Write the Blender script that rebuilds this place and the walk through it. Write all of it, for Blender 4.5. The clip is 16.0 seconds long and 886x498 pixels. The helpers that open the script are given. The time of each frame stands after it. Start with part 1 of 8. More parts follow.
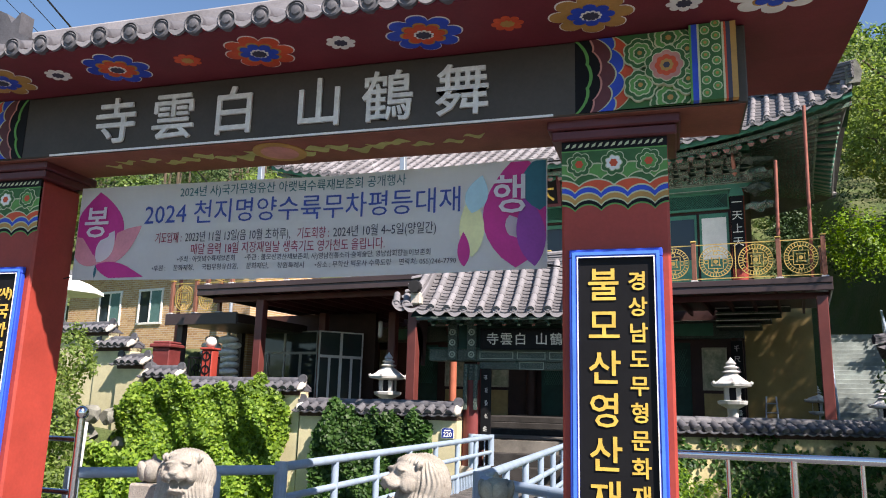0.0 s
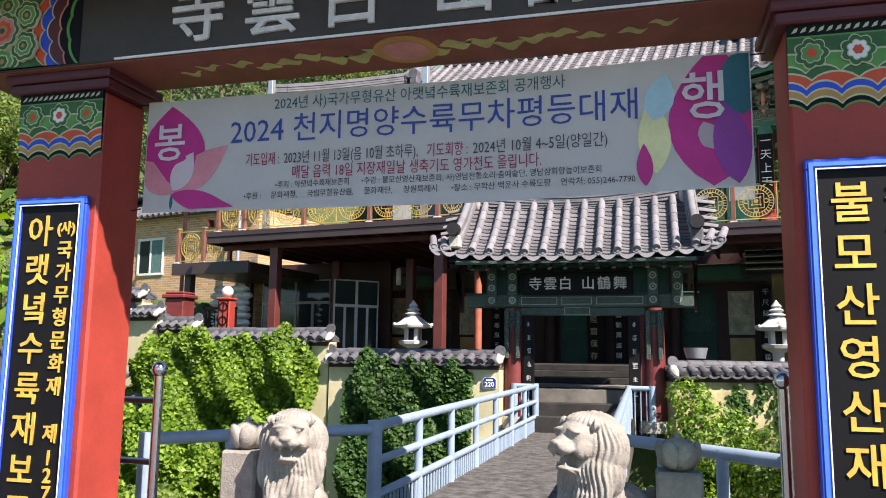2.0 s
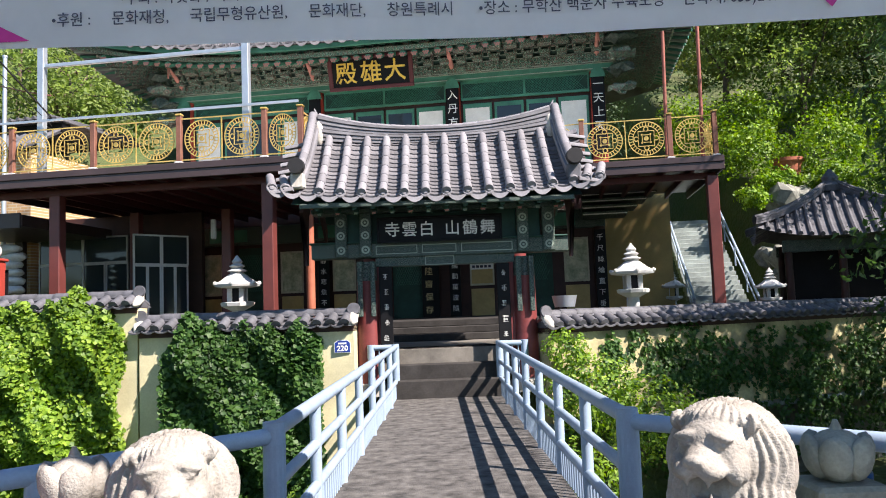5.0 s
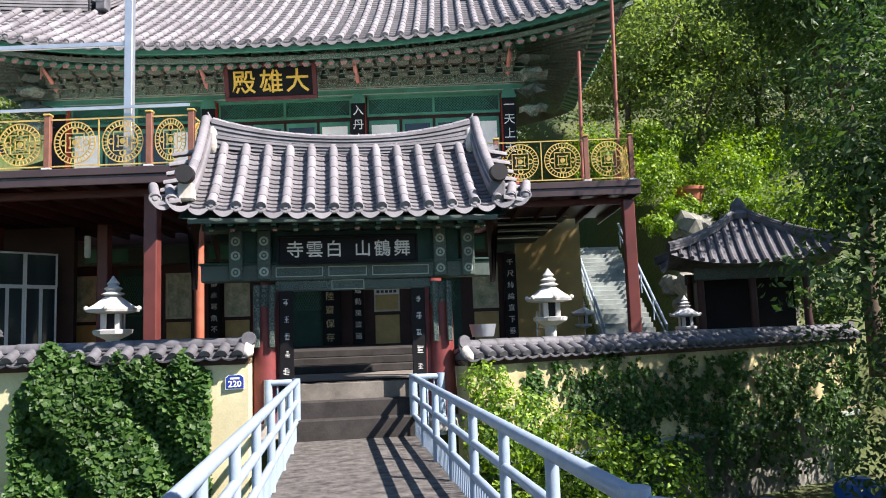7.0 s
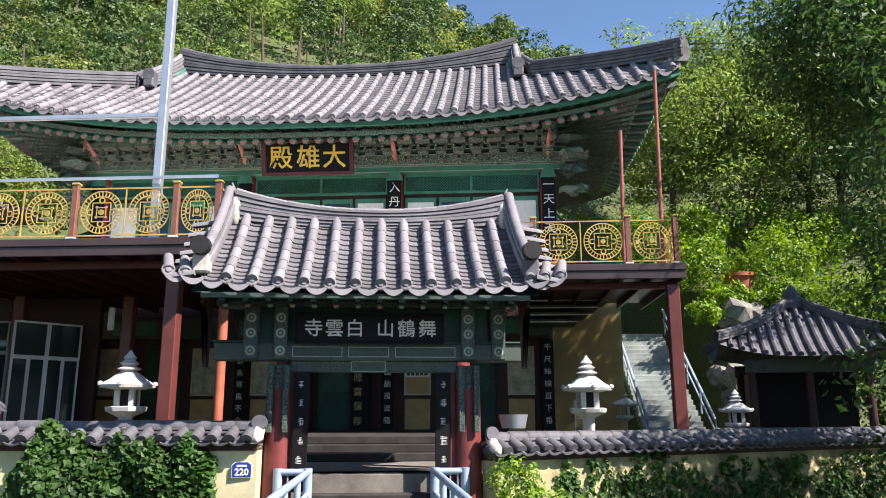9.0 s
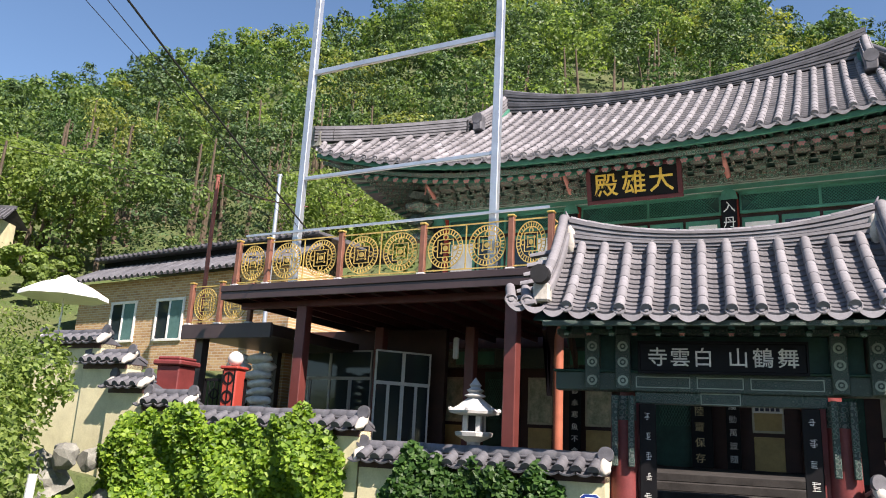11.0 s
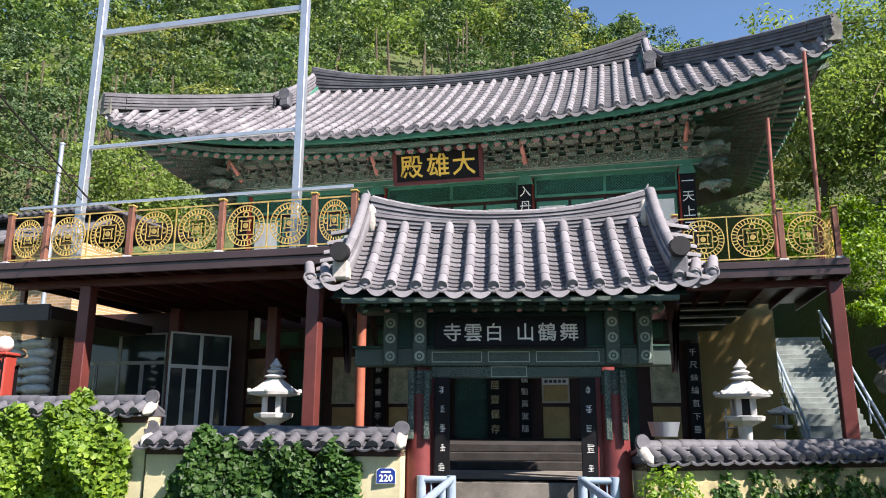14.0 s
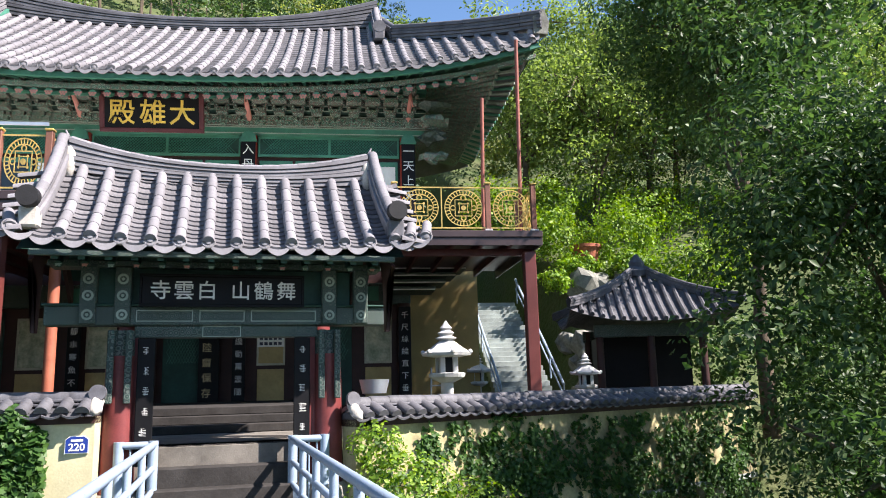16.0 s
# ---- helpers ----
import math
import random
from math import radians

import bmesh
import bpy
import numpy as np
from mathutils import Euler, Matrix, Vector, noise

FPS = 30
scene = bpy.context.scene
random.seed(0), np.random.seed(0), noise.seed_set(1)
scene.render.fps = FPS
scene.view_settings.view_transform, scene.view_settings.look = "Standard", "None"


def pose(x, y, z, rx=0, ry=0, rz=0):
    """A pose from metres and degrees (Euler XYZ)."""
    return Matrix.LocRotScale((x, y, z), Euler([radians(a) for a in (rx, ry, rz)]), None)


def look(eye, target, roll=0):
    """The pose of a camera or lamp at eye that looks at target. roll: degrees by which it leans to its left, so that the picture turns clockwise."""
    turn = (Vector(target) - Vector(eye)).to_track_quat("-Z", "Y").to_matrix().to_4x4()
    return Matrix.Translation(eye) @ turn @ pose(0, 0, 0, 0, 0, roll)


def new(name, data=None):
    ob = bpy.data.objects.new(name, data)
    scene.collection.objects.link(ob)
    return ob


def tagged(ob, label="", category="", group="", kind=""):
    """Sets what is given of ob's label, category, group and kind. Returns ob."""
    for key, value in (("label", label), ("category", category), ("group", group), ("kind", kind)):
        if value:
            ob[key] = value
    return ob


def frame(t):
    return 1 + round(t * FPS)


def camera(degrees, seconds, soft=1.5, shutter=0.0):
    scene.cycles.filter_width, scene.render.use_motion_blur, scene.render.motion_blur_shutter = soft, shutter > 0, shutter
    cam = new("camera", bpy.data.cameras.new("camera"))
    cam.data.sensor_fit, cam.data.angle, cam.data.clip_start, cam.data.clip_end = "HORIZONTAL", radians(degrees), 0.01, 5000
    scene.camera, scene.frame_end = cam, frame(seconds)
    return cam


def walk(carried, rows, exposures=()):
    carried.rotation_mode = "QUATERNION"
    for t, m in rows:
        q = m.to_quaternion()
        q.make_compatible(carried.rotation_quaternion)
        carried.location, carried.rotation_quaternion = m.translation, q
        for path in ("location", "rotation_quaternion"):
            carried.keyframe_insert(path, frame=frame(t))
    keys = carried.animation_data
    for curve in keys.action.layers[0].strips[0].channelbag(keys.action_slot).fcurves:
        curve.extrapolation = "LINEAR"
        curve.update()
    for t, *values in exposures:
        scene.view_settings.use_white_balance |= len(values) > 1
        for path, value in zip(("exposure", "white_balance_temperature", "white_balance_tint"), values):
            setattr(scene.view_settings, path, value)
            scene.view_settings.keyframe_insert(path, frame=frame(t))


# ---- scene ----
cam = camera(60.2, 16.0, 1.0)
PATH = [
    (0, (-0.048, 0.253, 1.57), (-0.607, 2.13, 1.973), 1.6),
    (0.5, (-0.461, 0.394, 1.574), (-1.104, 2.234, 2.019), 2.4),
    (1, (-0.857, 0.611, 1.62), (-1.511, 2.435, 2.117), 2.5),
    (1.5, (-1.291, 0.79, 1.607), (-1.891, 2.633, 2.1), 1.9),
    (1.7, (-1.449, 0.87, 1.591), (-2.005, 2.738, 2.043), 1.2),
    (2, (-1.677, 1.037, 1.557), (-2.194, 2.95, 1.832), 0.7),
    (2.1, (-1.745, 1.113, 1.552), (-2.252, 3.035, 1.77), 0.6),
    (2.5, (-1.999, 1.429, 1.544), (-2.441, 3.374, 1.696), 0.5),
    (3, (-2.358, 1.816, 1.515), (-2.685, 3.785, 1.636), 0.5),
    (3.5, (-2.638, 2.184, 1.565), (-2.79, 4.174, 1.686), -0.1),
    (3.7, (-2.723, 2.367, 1.553), (-2.847, 4.359, 1.679), -0.6),
    (6, (-3.425, 4.196, 1.639), (-3.314, 6.185, 1.819), -2.0),
    (6.5, (-3.412, 4.598, 1.664), (-3.226, 6.58, 1.853), -2.0),
    (7, (-3.489, 4.877, 1.689), (-3.214, 6.847, 1.902), -2.0),
    (7.5, (-3.318, 5.218, 1.725), (-3.032, 7.173, 2.033), -1.8),
    (8, (-3.164, 5.487, 1.787), (-2.885, 7.435, 2.148), -1.3),
    (8.2, (-3.105, 5.546, 1.788), (-2.833, 7.492, 2.161), -0.9),
    (10.3, (-3.338, 5.924, 1.801), (-3.642, 7.839, 2.291), 1.6),
    (10.5, (-3.372, 5.955, 1.805), (-3.783, 7.85, 2.295), 2.1),
    (11, (-3.479, 5.996, 1.785), (-4.124, 7.827, 2.267), 2.9),
    (11.5, (-3.505, 6.043, 1.772), (-4.312, 7.816, 2.226), 3.4),
    (12, (-3.537, 6.054, 1.766), (-4.374, 7.818, 2.201), 3.3),
    (12.5, (-3.442, 6.051, 1.771), (-4.273, 7.819, 2.198), 3.3),
    (13, (-3.433, 6.024, 1.775), (-4.123, 7.851, 2.204), 2.7),
    (13.5, (-3.387, 6.073, 1.764), (-3.824, 7.975, 2.205), 1.5),
    (14, (-3.302, 6.074, 1.736), (-3.469, 8.016, 2.184), 0.2),
    (14.5, (-3.299, 6.081, 1.727), (-3.245, 8.032, 2.165), -0.6),
    (15, (-3.138, 6.046, 1.713), (-2.882, 7.986, 2.123), -0.9),
    (15.5, (-3.094, 6.046, 1.7), (-2.706, 7.971, 2.082), -1.1),
    (16, (-3.262, 6.17, 1.654), (-2.717, 8.061, 2.006), -1.4),
]
walk(cam, [(t, look(eye, target, roll)) for t, eye, target, roll in PATH], [(0, 1.21, 6900, 19), (3.5, 1.35, 6800, 18), (6.5, 1.52, 6700, 19), (8.2, 1.46, 6700, 19), (10.5, 1.29, 6900, 20), (12, 1.19, 7000, 20), (14, 1.36, 6700, 19), (16, 1.62, 6600, 19)])

# ---- light ----
SUN_DIR = Vector((0.64, -0.43, 0.80)).normalized()      # towards the sun
world = bpy.data.worlds.new("sky")
scene.world = world
world.use_nodes = True
wn = world.node_tree.nodes
sky = wn.new("ShaderNodeTexSky")
sky.sky_type = "NISHITA"
sky.sun_disc = False
sky.sun_elevation = math.asin(SUN_DIR.z)
sky.sun_rotation = math.atan2(SUN_DIR.x, SUN_DIR.y)
sky.air_density = 1.0
sky.ozone_density = 0.5
sky.dust_density = 0.1
wn["Background"].inputs["Strength"].default_value = 0.07
clear = wn.new("ShaderNodeMix")            # clear washed air after rain: a deeper blue
clear.data_type, clear.blend_type = "RGBA", "MULTIPLY"
clear.inputs["Factor"].default_value = 1.0
clear.inputs[7].default_value = (0.79, 1.0, 1.12, 1)
world.node_tree.links.new(sky.outputs["Color"], clear.inputs[6])
world.node_tree.links.new(clear.outputs[2], wn["Background"].inputs["Color"])
sun_data = bpy.data.lights.new("sun", "SUN")
sun_data.energy, sun_data.angle, sun_data.color = 5.0, radians(0.55), (1.0, 0.955, 0.89)
sun = new("sun", sun_data)
sun.matrix_world = look(SUN_DIR * 80, (0, 0, 0))

# ---- helpers ----
def mat(name, base, rough=0.7, metal=0.0, var=0.25, scale=3.0, fine=40.0, bump=0.15, second=None, spec=0.4, island=0.0, obj=0.0, sat=1.0, dist=0.01):
    m = bpy.data.materials.new(name)
    m.use_nodes = True
    nt = m.node_tree
    n, l = nt.nodes, nt.links
    p = n["Principled BSDF"]
    tc = n.new("ShaderNodeTexCoord")
    big = n.new("ShaderNodeTexNoise")
    big.inputs["Scale"].default_value = scale
    big.inputs["Detail"].default_value = 5
    big.inputs["Roughness"].default_value = 0.65
    small = n.new("ShaderNodeTexNoise")
    small.inputs["Scale"].default_value = fine
    small.inputs["Detail"].default_value = 3
    l.new(tc.outputs["Object"], big.inputs["Vector"])
    l.new(tc.outputs["Object"], small.inputs["Vector"])
    ramp = n.new("ShaderNodeMix")
    ramp.data_type = "RGBA"
    b = Vector(base)
    c2 = Vector(second) if second else b * (1 - var)
    ramp.inputs[6].default_value = (*(c2), 1)
    ramp.inputs[7].default_value = (*[min(1, x) for x in (b * (1 + var * 0.45))], 1)
    mr = n.new("ShaderNodeMapRange")
    mr.inputs["From Min"].default_value, mr.inputs["From Max"].default_value = 0.32, 0.68
    l.new(big.outputs["Fac"], mr.inputs["Value"])
    l.new(mr.outputs["Result"], ramp.inputs["Factor"])
    hs = n.new("ShaderNodeHueSaturation")
    hs.inputs["Saturation"].default_value = sat
    l.new(ramp.outputs[2], hs.inputs["Color"])
    mv = n.new("ShaderNodeMapRange")
    mv.inputs["To Min"].default_value, mv.inputs["To Max"].default_value = 1 - var * 0.6, 1 + var * 0.6
    l.new(small.outputs["Fac"], mv.inputs["Value"])
    val = mv.outputs["Result"]
    if island or obj:
        src = n.new("ShaderNodeNewGeometry").outputs["Random Per Island"] if island else n.new("ShaderNodeObjectInfo").outputs["Random"]
        k = island or obj
        mi = n.new("ShaderNodeMapRange")
        mi.inputs["To Min"].default_value, mi.inputs["To Max"].default_value = 1 - k, 1 + k
        l.new(src, mi.inputs["Value"])
        mu = n.new("ShaderNodeMath")
        mu.operation = "MULTIPLY"
        l.new(val, mu.inputs[0])
        l.new(mi.outputs["Result"], mu.inputs[1])
        val = mu.outputs[0]
        if island:
            mh = n.new("ShaderNodeMapRange")
            mh.inputs["To Min"].default_value, mh.inputs["To Max"].default_value = 0.5 + 0.035 * k, 0.5 - 0.045 * k
            l.new(src, mh.inputs["Value"])
            l.new(mh.outputs["Result"], hs.inputs["Hue"])
    l.new(val, hs.inputs["Value"])
    l.new(hs.outputs["Color"], p.inputs["Base Color"])
    p.inputs["Roughness"].default_value = rough
    p.inputs["Metallic"].default_value = metal
    p.inputs["Specular IOR Level"].default_value = spec
    if bump:
        bp = n.new("ShaderNodeBump")
        bp.inputs["Strength"].default_value = bump
        bp.inputs["Distance"].default_value = dist
        l.new(small.outputs["Fac"], bp.inputs["Height"])
        l.new(bp.outputs["Normal"], p.inputs["Normal"])
    return m


def leaf_mat(name, base, k=0.45, trans=0.35):
    m = mat(name, base, rough=0.5, var=0.3, scale=0.6, fine=8, bump=0, island=k, spec=0.3)
    n, l = m.node_tree.nodes, m.node_tree.links
    p = n["Principled BSDF"]
    t = n.new("ShaderNodeBsdfTranslucent")
    mix = n.new("ShaderNodeMixShader")
    mix.inputs["Fac"].default_value = trans
    gain = n.new("ShaderNodeHueSaturation")
    gain.inputs["Saturation"].default_value = 1.15
    gain.inputs["Value"].default_value = 1.7
    src = p.inputs["Base Color"].links[0].from_socket
    l.new(src, gain.inputs["Color"])
    l.new(gain.outputs["Color"], t.inputs["Color"])
    l.new(p.outputs["BSDF"], mix.inputs[1])
    l.new(t.outputs["BSDF"], mix.inputs[2])
    l.new(mix.outputs["Shader"], n["Material Output"].inputs["Surface"])
    return m


def ornament(name, colours, scale=5.0, rough=0.65, squash=(1, 1, 1)):
    """Painted dancheong: bands of colour that follow the rings of a cell pattern."""
    m = bpy.data.materials.new(name)
    m.use_nodes = True
    n, l = m.node_tree.nodes, m.node_tree.links
    p = n["Principled BSDF"]
    tc = n.new("ShaderNodeTexCoord")
    mp = n.new("ShaderNodeMapping")
    mp.inputs["Scale"].default_value = squash
    l.new(tc.outputs["Object"], mp.inputs["Vector"])
    v = n.new("ShaderNodeTexVoronoi")
    v.inputs["Scale"].default_value = scale
    v.inputs["Randomness"].default_value = 0.35
    l.new(mp.outputs["Vector"], v.inputs["Vector"])
    ramp = n.new("ShaderNodeValToRGB")
    ramp.color_ramp.interpolation = "CONSTANT"
    e = ramp.color_ramp.elements
    while len(e) < len(colours):
        e.new(0.5)
    for i, c in enumerate(colours):
        e[i].position = i / len(colours) * 0.8
        e[i].color = (*c, 1)
    l.new(v.outputs["Distance"], ramp.inputs["Fac"])
    w = n.new("ShaderNodeTexNoise")
    w.inputs["Scale"].default_value = 1.7
    l.new(tc.outputs["Object"], w.inputs["Vector"])
    hs = n.new("ShaderNodeHueSaturation")
    hs.inputs["Saturation"].default_value = 0.85
    mr = n.new("ShaderNodeMapRange")
    mr.inputs["To Min"].default_value, mr.inputs["To Max"].default_value = 0.6, 1.3
    l.new(w.outputs["Fac"], mr.inputs["Value"])
    l.new(mr.outputs["Result"], hs.inputs["Value"])
    l.new(ramp.outputs["Color"], hs.inputs["Color"])
    l.new(hs.outputs["Color"], p.inputs["Base Color"])
    p.inputs["Roughness"].default_value = rough
    return m


def box(bm, x0, x1, y0, y1, z0, z1, bev=0.0, m=None):
    r = bmesh.ops.create_cube(bm, size=1)
    vs = r["verts"]
    for v in vs:
        v.co = Vector(((x0 + x1) / 2 + v.co.x * (x1 - x0), (y0 + y1) / 2 + v.co.y * (y1 - y0), (z0 + z1) / 2 + v.co.z * (z1 - z0)))
    if m:
        bmesh.ops.transform(bm, matrix=m, verts=vs)
    if bev:
        ed = {e for v in vs for e in v.link_edges}
        bmesh.ops.bevel(bm, geom=list(ed), offset=bev, segments=1, affect="EDGES")
    return bm


def cyl(bm, a, b, r0, r1=None, seg=12, caps=True):
    a, b = Vector(a), Vector(b)
    r1 = r0 if r1 is None else r1
    d = b - a
    q = d.to_track_quat("Z", "Y").to_matrix().to_4x4()
    bmesh.ops.create_cone(bm, cap_ends=caps, segments=seg, radius1=r0, radius2=r1, depth=d.length, matrix=Matrix.Translation((a + b) / 2) @ q)
    return bm


def lathe(bm, profile, seg=12, c=(0, 0, 0), phase=0.0, square=False):
    """A turned body: profile of (radius, z)."""
    rings = []
    for r, z in profile:
        rings.append([bm.verts.new((c[0] + r * math.cos(phase + 2 * math.pi * i / seg), c[1] + r * math.sin(phase + 2 * math.pi * i / seg), c[2] + z)) for i in range(seg)])
    for a, b in zip(rings, rings[1:]):
        for i in range(seg):
            bm.faces.new((a[i], a[(i + 1) % seg], b[(i + 1) % seg], b[i]))
    bm.faces.new(rings[0][::-1])
    bm.faces.new(rings[-1])
    return bm


def prism(bm, poly, y0, y1):
    """A polygon in x, z drawn out along y."""
    a = [bm.verts.new((x, y0, z)) for x, z in poly]
    b = [bm.verts.new((x, y1, z)) for x, z in poly]
    n = len(poly)
    bm.faces.new(a)
    bm.faces.new(b[::-1])
    for i in range(n):
        bm.faces.new((a[i], b[i], b[(i + 1) % n], a[(i + 1) % n]))
    return bm


def ring(bm, c, r0, r1, y0, y1, seg=24):
    """A flat ring in the x, z plane."""
    for i in range(seg):
        a0, a1 = 2 * math.pi * i / seg, 2 * math.pi * (i + 1) / seg
        pts = [(c[0] + r * math.cos(a), c[1] + r * math.sin(a)) for r, a in ((r0, a0), (r1, a0), (r1, a1), (r0, a1))]
        prism(bm, pts, y0, y1)
    return bm


def mesh_of(bm, name, material, smooth=False):
    bmesh.ops.recalc_face_normals(bm, faces=bm.faces)
    me = bpy.data.meshes.new(name)
    bm.to_mesh(me)
    bm.free()
    if material:
        me.materials.append(material)
    if smooth:
        me.shade_auto_smooth = None if False else 0
    return me


def smooth_mesh(me, angle=40):
    me.shade_smooth()
    me.set_sharp_from_angle(angle=radians(angle))
    return me


def part(name, bm, material, parent, label="", smooth=0, matrix=None):
    me = bpy.data.meshes.new(name)
    bmesh.ops.recalc_face_normals(bm, faces=bm.faces)
    bm.to_mesh(me)
    bm.free()
    me.materials.append(material)
    if smooth:
        smooth_mesh(me, smooth)
    ob = new(name, me)
    ob.parent = parent
    if matrix:
        ob.matrix_local = matrix
    if label:
        ob["label"] = label
    return ob


def piece(name, me, parent, m):
    ob = new(name, me)
    ob.parent = parent
    ob.matrix_local = m
    return ob


def thing(name, m, label, category, group="", kind=""):
    ob = new(name)
    ob.matrix_world = m
    return tagged(ob, label, category, group, kind)


def structure(name, bm, material, label, category="", smooth=0, matrix=None):
    ob = part(name, bm, material, None, "", smooth)
    if matrix:
        ob.matrix_world = matrix
    return tagged(ob, label, category or name.split("_")[0], kind="structure")


B = bmesh.new


def text_mesh(body, size, material, extrude=0.008, spacing=1.0, align="CENTER", vertical=False, line=1.0, slant=0.0, bold=0.0):
    c = bpy.data.curves.new("writing", "FONT")
    c.body = "\n".join(body) if vertical else body
    c.size, c.extrude, c.align_x, c.align_y = size, extrude, align, "CENTER"
    c.space_character, c.space_line, c.shear, c.offset = spacing, line, slant, bold
    c.resolution_u = 2
    o = bpy.data.objects.new("writing", c)
    scene.collection.objects.link(o)
    bpy.context.view_layer.update()
    me = bpy.data.meshes.new_from_object(o.evaluated_get(bpy.context.evaluated_depsgraph_get()))
    bpy.data.objects.remove(o)
    me.materials.clear()
    me.materials.append(material)
    return me


def writing(body, size, material, parent, x, y, z, **kw):
    """Writing that faces -y at a local place of its thing."""
    me = text_mesh(body, size, material, **kw)
    return piece("writing", me, parent, pose(x, y, z, 90, 0, 0))


def strokes(bm, x, z, w, y, rng):
    """One unreadable brush character as bars."""
    for k in range(5):
        a = rng.uniform(-0.12, 0.12)
        zz = z + (k - 2) * w * 0.22 + rng.uniform(-0.03, 0.03) * w
        hw = w * rng.uniform(0.14, 0.46)
        prism(bm, [(x - hw, zz - w * 0.034 - a * hw), (x + hw, zz - w * 0.034 + a * hw), (x + hw, zz + w * 0.03 + a * hw), (x - hw, zz + w * 0.03 - a * hw)], y, y + 0.006)
    xx = x + rng.uniform(-0.2, 0.2) * w
    prism(bm, [(xx - w * 0.034, z - w * 0.5), (xx + w * 0.034, z - w * 0.5), (xx + w * 0.034, z + w * 0.5), (xx - w * 0.034, z + w * 0.5)], y - 0.002, y + 0.004)


def raw_mesh(name, verts, faces, material):
    me = bpy.data.meshes.new(name)
    verts = np.asarray(verts, dtype=np.float32)
    faces = np.asarray(faces, dtype=np.int32)
    k = faces.shape[1]
    me.vertices.add(len(verts))
    me.vertices.foreach_set("co", verts.ravel())
    me.loops.add(faces.size)
    me.loops.foreach_set("vertex_index", faces.ravel())
    me.polygons.add(len(faces))
    me.polygons.foreach_set("loop_start", np.arange(0, faces.size, k, dtype=np.int32))
    me.polygons.foreach_set("loop_total", np.full(len(faces), k, dtype=np.int32))
    me.update()
    me.validate()
    me.materials.append(material)
    return me


def leaves(rng, centres, size, normals=None, spread=0.8, aspect=0.7):
    """Vertices and faces of folded leaves: two quads that share a midrib."""
    n = len(centres)
    nor = rng.normal(size=(n, 3)) * spread
    if normals is not None:
        nor += normals
    else:
        nor[:, 2] += 0.6
    nor /= np.linalg.norm(nor, axis=1)[:, None] + 1e-6
    d = rng.normal(size=(n, 3))
    d -= (d * nor).sum(1)[:, None] * nor
    d /= np.linalg.norm(d, axis=1)[:, None] + 1e-6
    s = np.cross(nor, d)
    z = (size * rng.uniform(0.6, 1.3, n))[:, None]
    w = z * aspect * 0.5
    a, b = centres - d * z * 0.5, centres + d * z * 0.5
    fold = nor * z * 0.12
    l0, l1 = centres + s * w - d * z * 0.12 + fold, centres - s * w - d * z * 0.12 + fold
    v = np.stack([a, l0, b, l1], 1).reshape(-1, 3)
    i = np.arange(n)[:, None] * 4
    return v, np.concatenate([i + np.array([[0, 1, 2]]), i + np.array([[0, 2, 3]])])


def pack(chunks):
    vs, fs, o = [], [], 0
    for v, f in chunks:
        vs.append(v)
        fs.append(f + o)
        o += len(v)
    return np.concatenate(vs), np.concatenate(fs)


# ---- materials ----
TILE = mat("grey_roof_tile", (0.205, 0.198, 0.207), rough=0.78, var=0.35, scale=1.6, fine=55, bump=0.25, obj=0.16)
TILE_DARK = mat("weathered_roof_tile", (0.10, 0.10, 0.11), rough=0.65, var=0.45, scale=2.0, fine=45, bump=0.3, obj=0.15)
TILE_ROW = mat("hall_roof_tile", (0.205, 0.196, 0.205), rough=0.78, var=0.4, scale=1.3, fine=30, bump=0.3, island=0.16)
# Pan tiles coloured darker to deepen the shadow between cover rows.
TILE_PAN = mat("shade_dark_pan_tile", (0.135, 0.13, 0.136), rough=0.7, var=0.4, scale=3, fine=45, bump=0.3, obj=0.25)
TILE_BLACK = mat("black_glazed_tile", (0.014, 0.014, 0.015), rough=0.75, var=0.4, scale=4, fine=45, bump=0.3)
MORTAR = mat("white_lime_mortar", (0.48, 0.45, 0.39), rough=0.9, var=0.3, scale=6, fine=60, bump=0.4)
RED = mat("vermilion_paint", (0.34, 0.045, 0.03), rough=0.55, var=0.25, scale=1.4, fine=35, bump=0.1)
MAROON = mat("dark_maroon_paint", (0.10, 0.022, 0.024), rough=0.45, var=0.3, scale=1.6, fine=40, bump=0.08)
SOFFIT = mat("maroon_soffit_paint", (0.17, 0.024, 0.033), rough=0.6, var=0.25, scale=1.3, fine=40, bump=0.08)
BROWN_BOARD = mat("dark_brown_board", (0.058, 0.047, 0.036), rough=0.5, var=0.3, scale=1.1, fine=30, bump=0.06)
STEEL_BROWN = mat("dark_brown_painted_steel", (0.055, 0.036, 0.036), rough=0.38, var=0.25, scale=0.8, fine=50, bump=0.04)
# Red-brown timber darkened in colour to deepen shaded interiors.
WOOD_RED = mat("shade_red_brown_timber", (0.045, 0.016, 0.013), rough=0.6, var=0.35, scale=2, fine=30, bump=0.15)
BLACK = mat("black_lacquer", (0.008, 0.008, 0.009), rough=0.55, var=0.3, scale=2, fine=40, bump=0.05, spec=0.15)
BLUE = mat("cobalt_blue_paint", (0.02, 0.07, 0.50), rough=0.5, var=0.2)
GOLD = mat("gold_leaf_paint", (0.85, 0.55, 0.10), rough=0.38, metal=0.35, var=0.25, scale=5, fine=60, bump=0.06)
GOLD_METAL = mat("gilded_cast_metal", (0.66, 0.45, 0.13), rough=0.4, metal=0.45, var=0.35, scale=3, fine=60, bump=0.08)
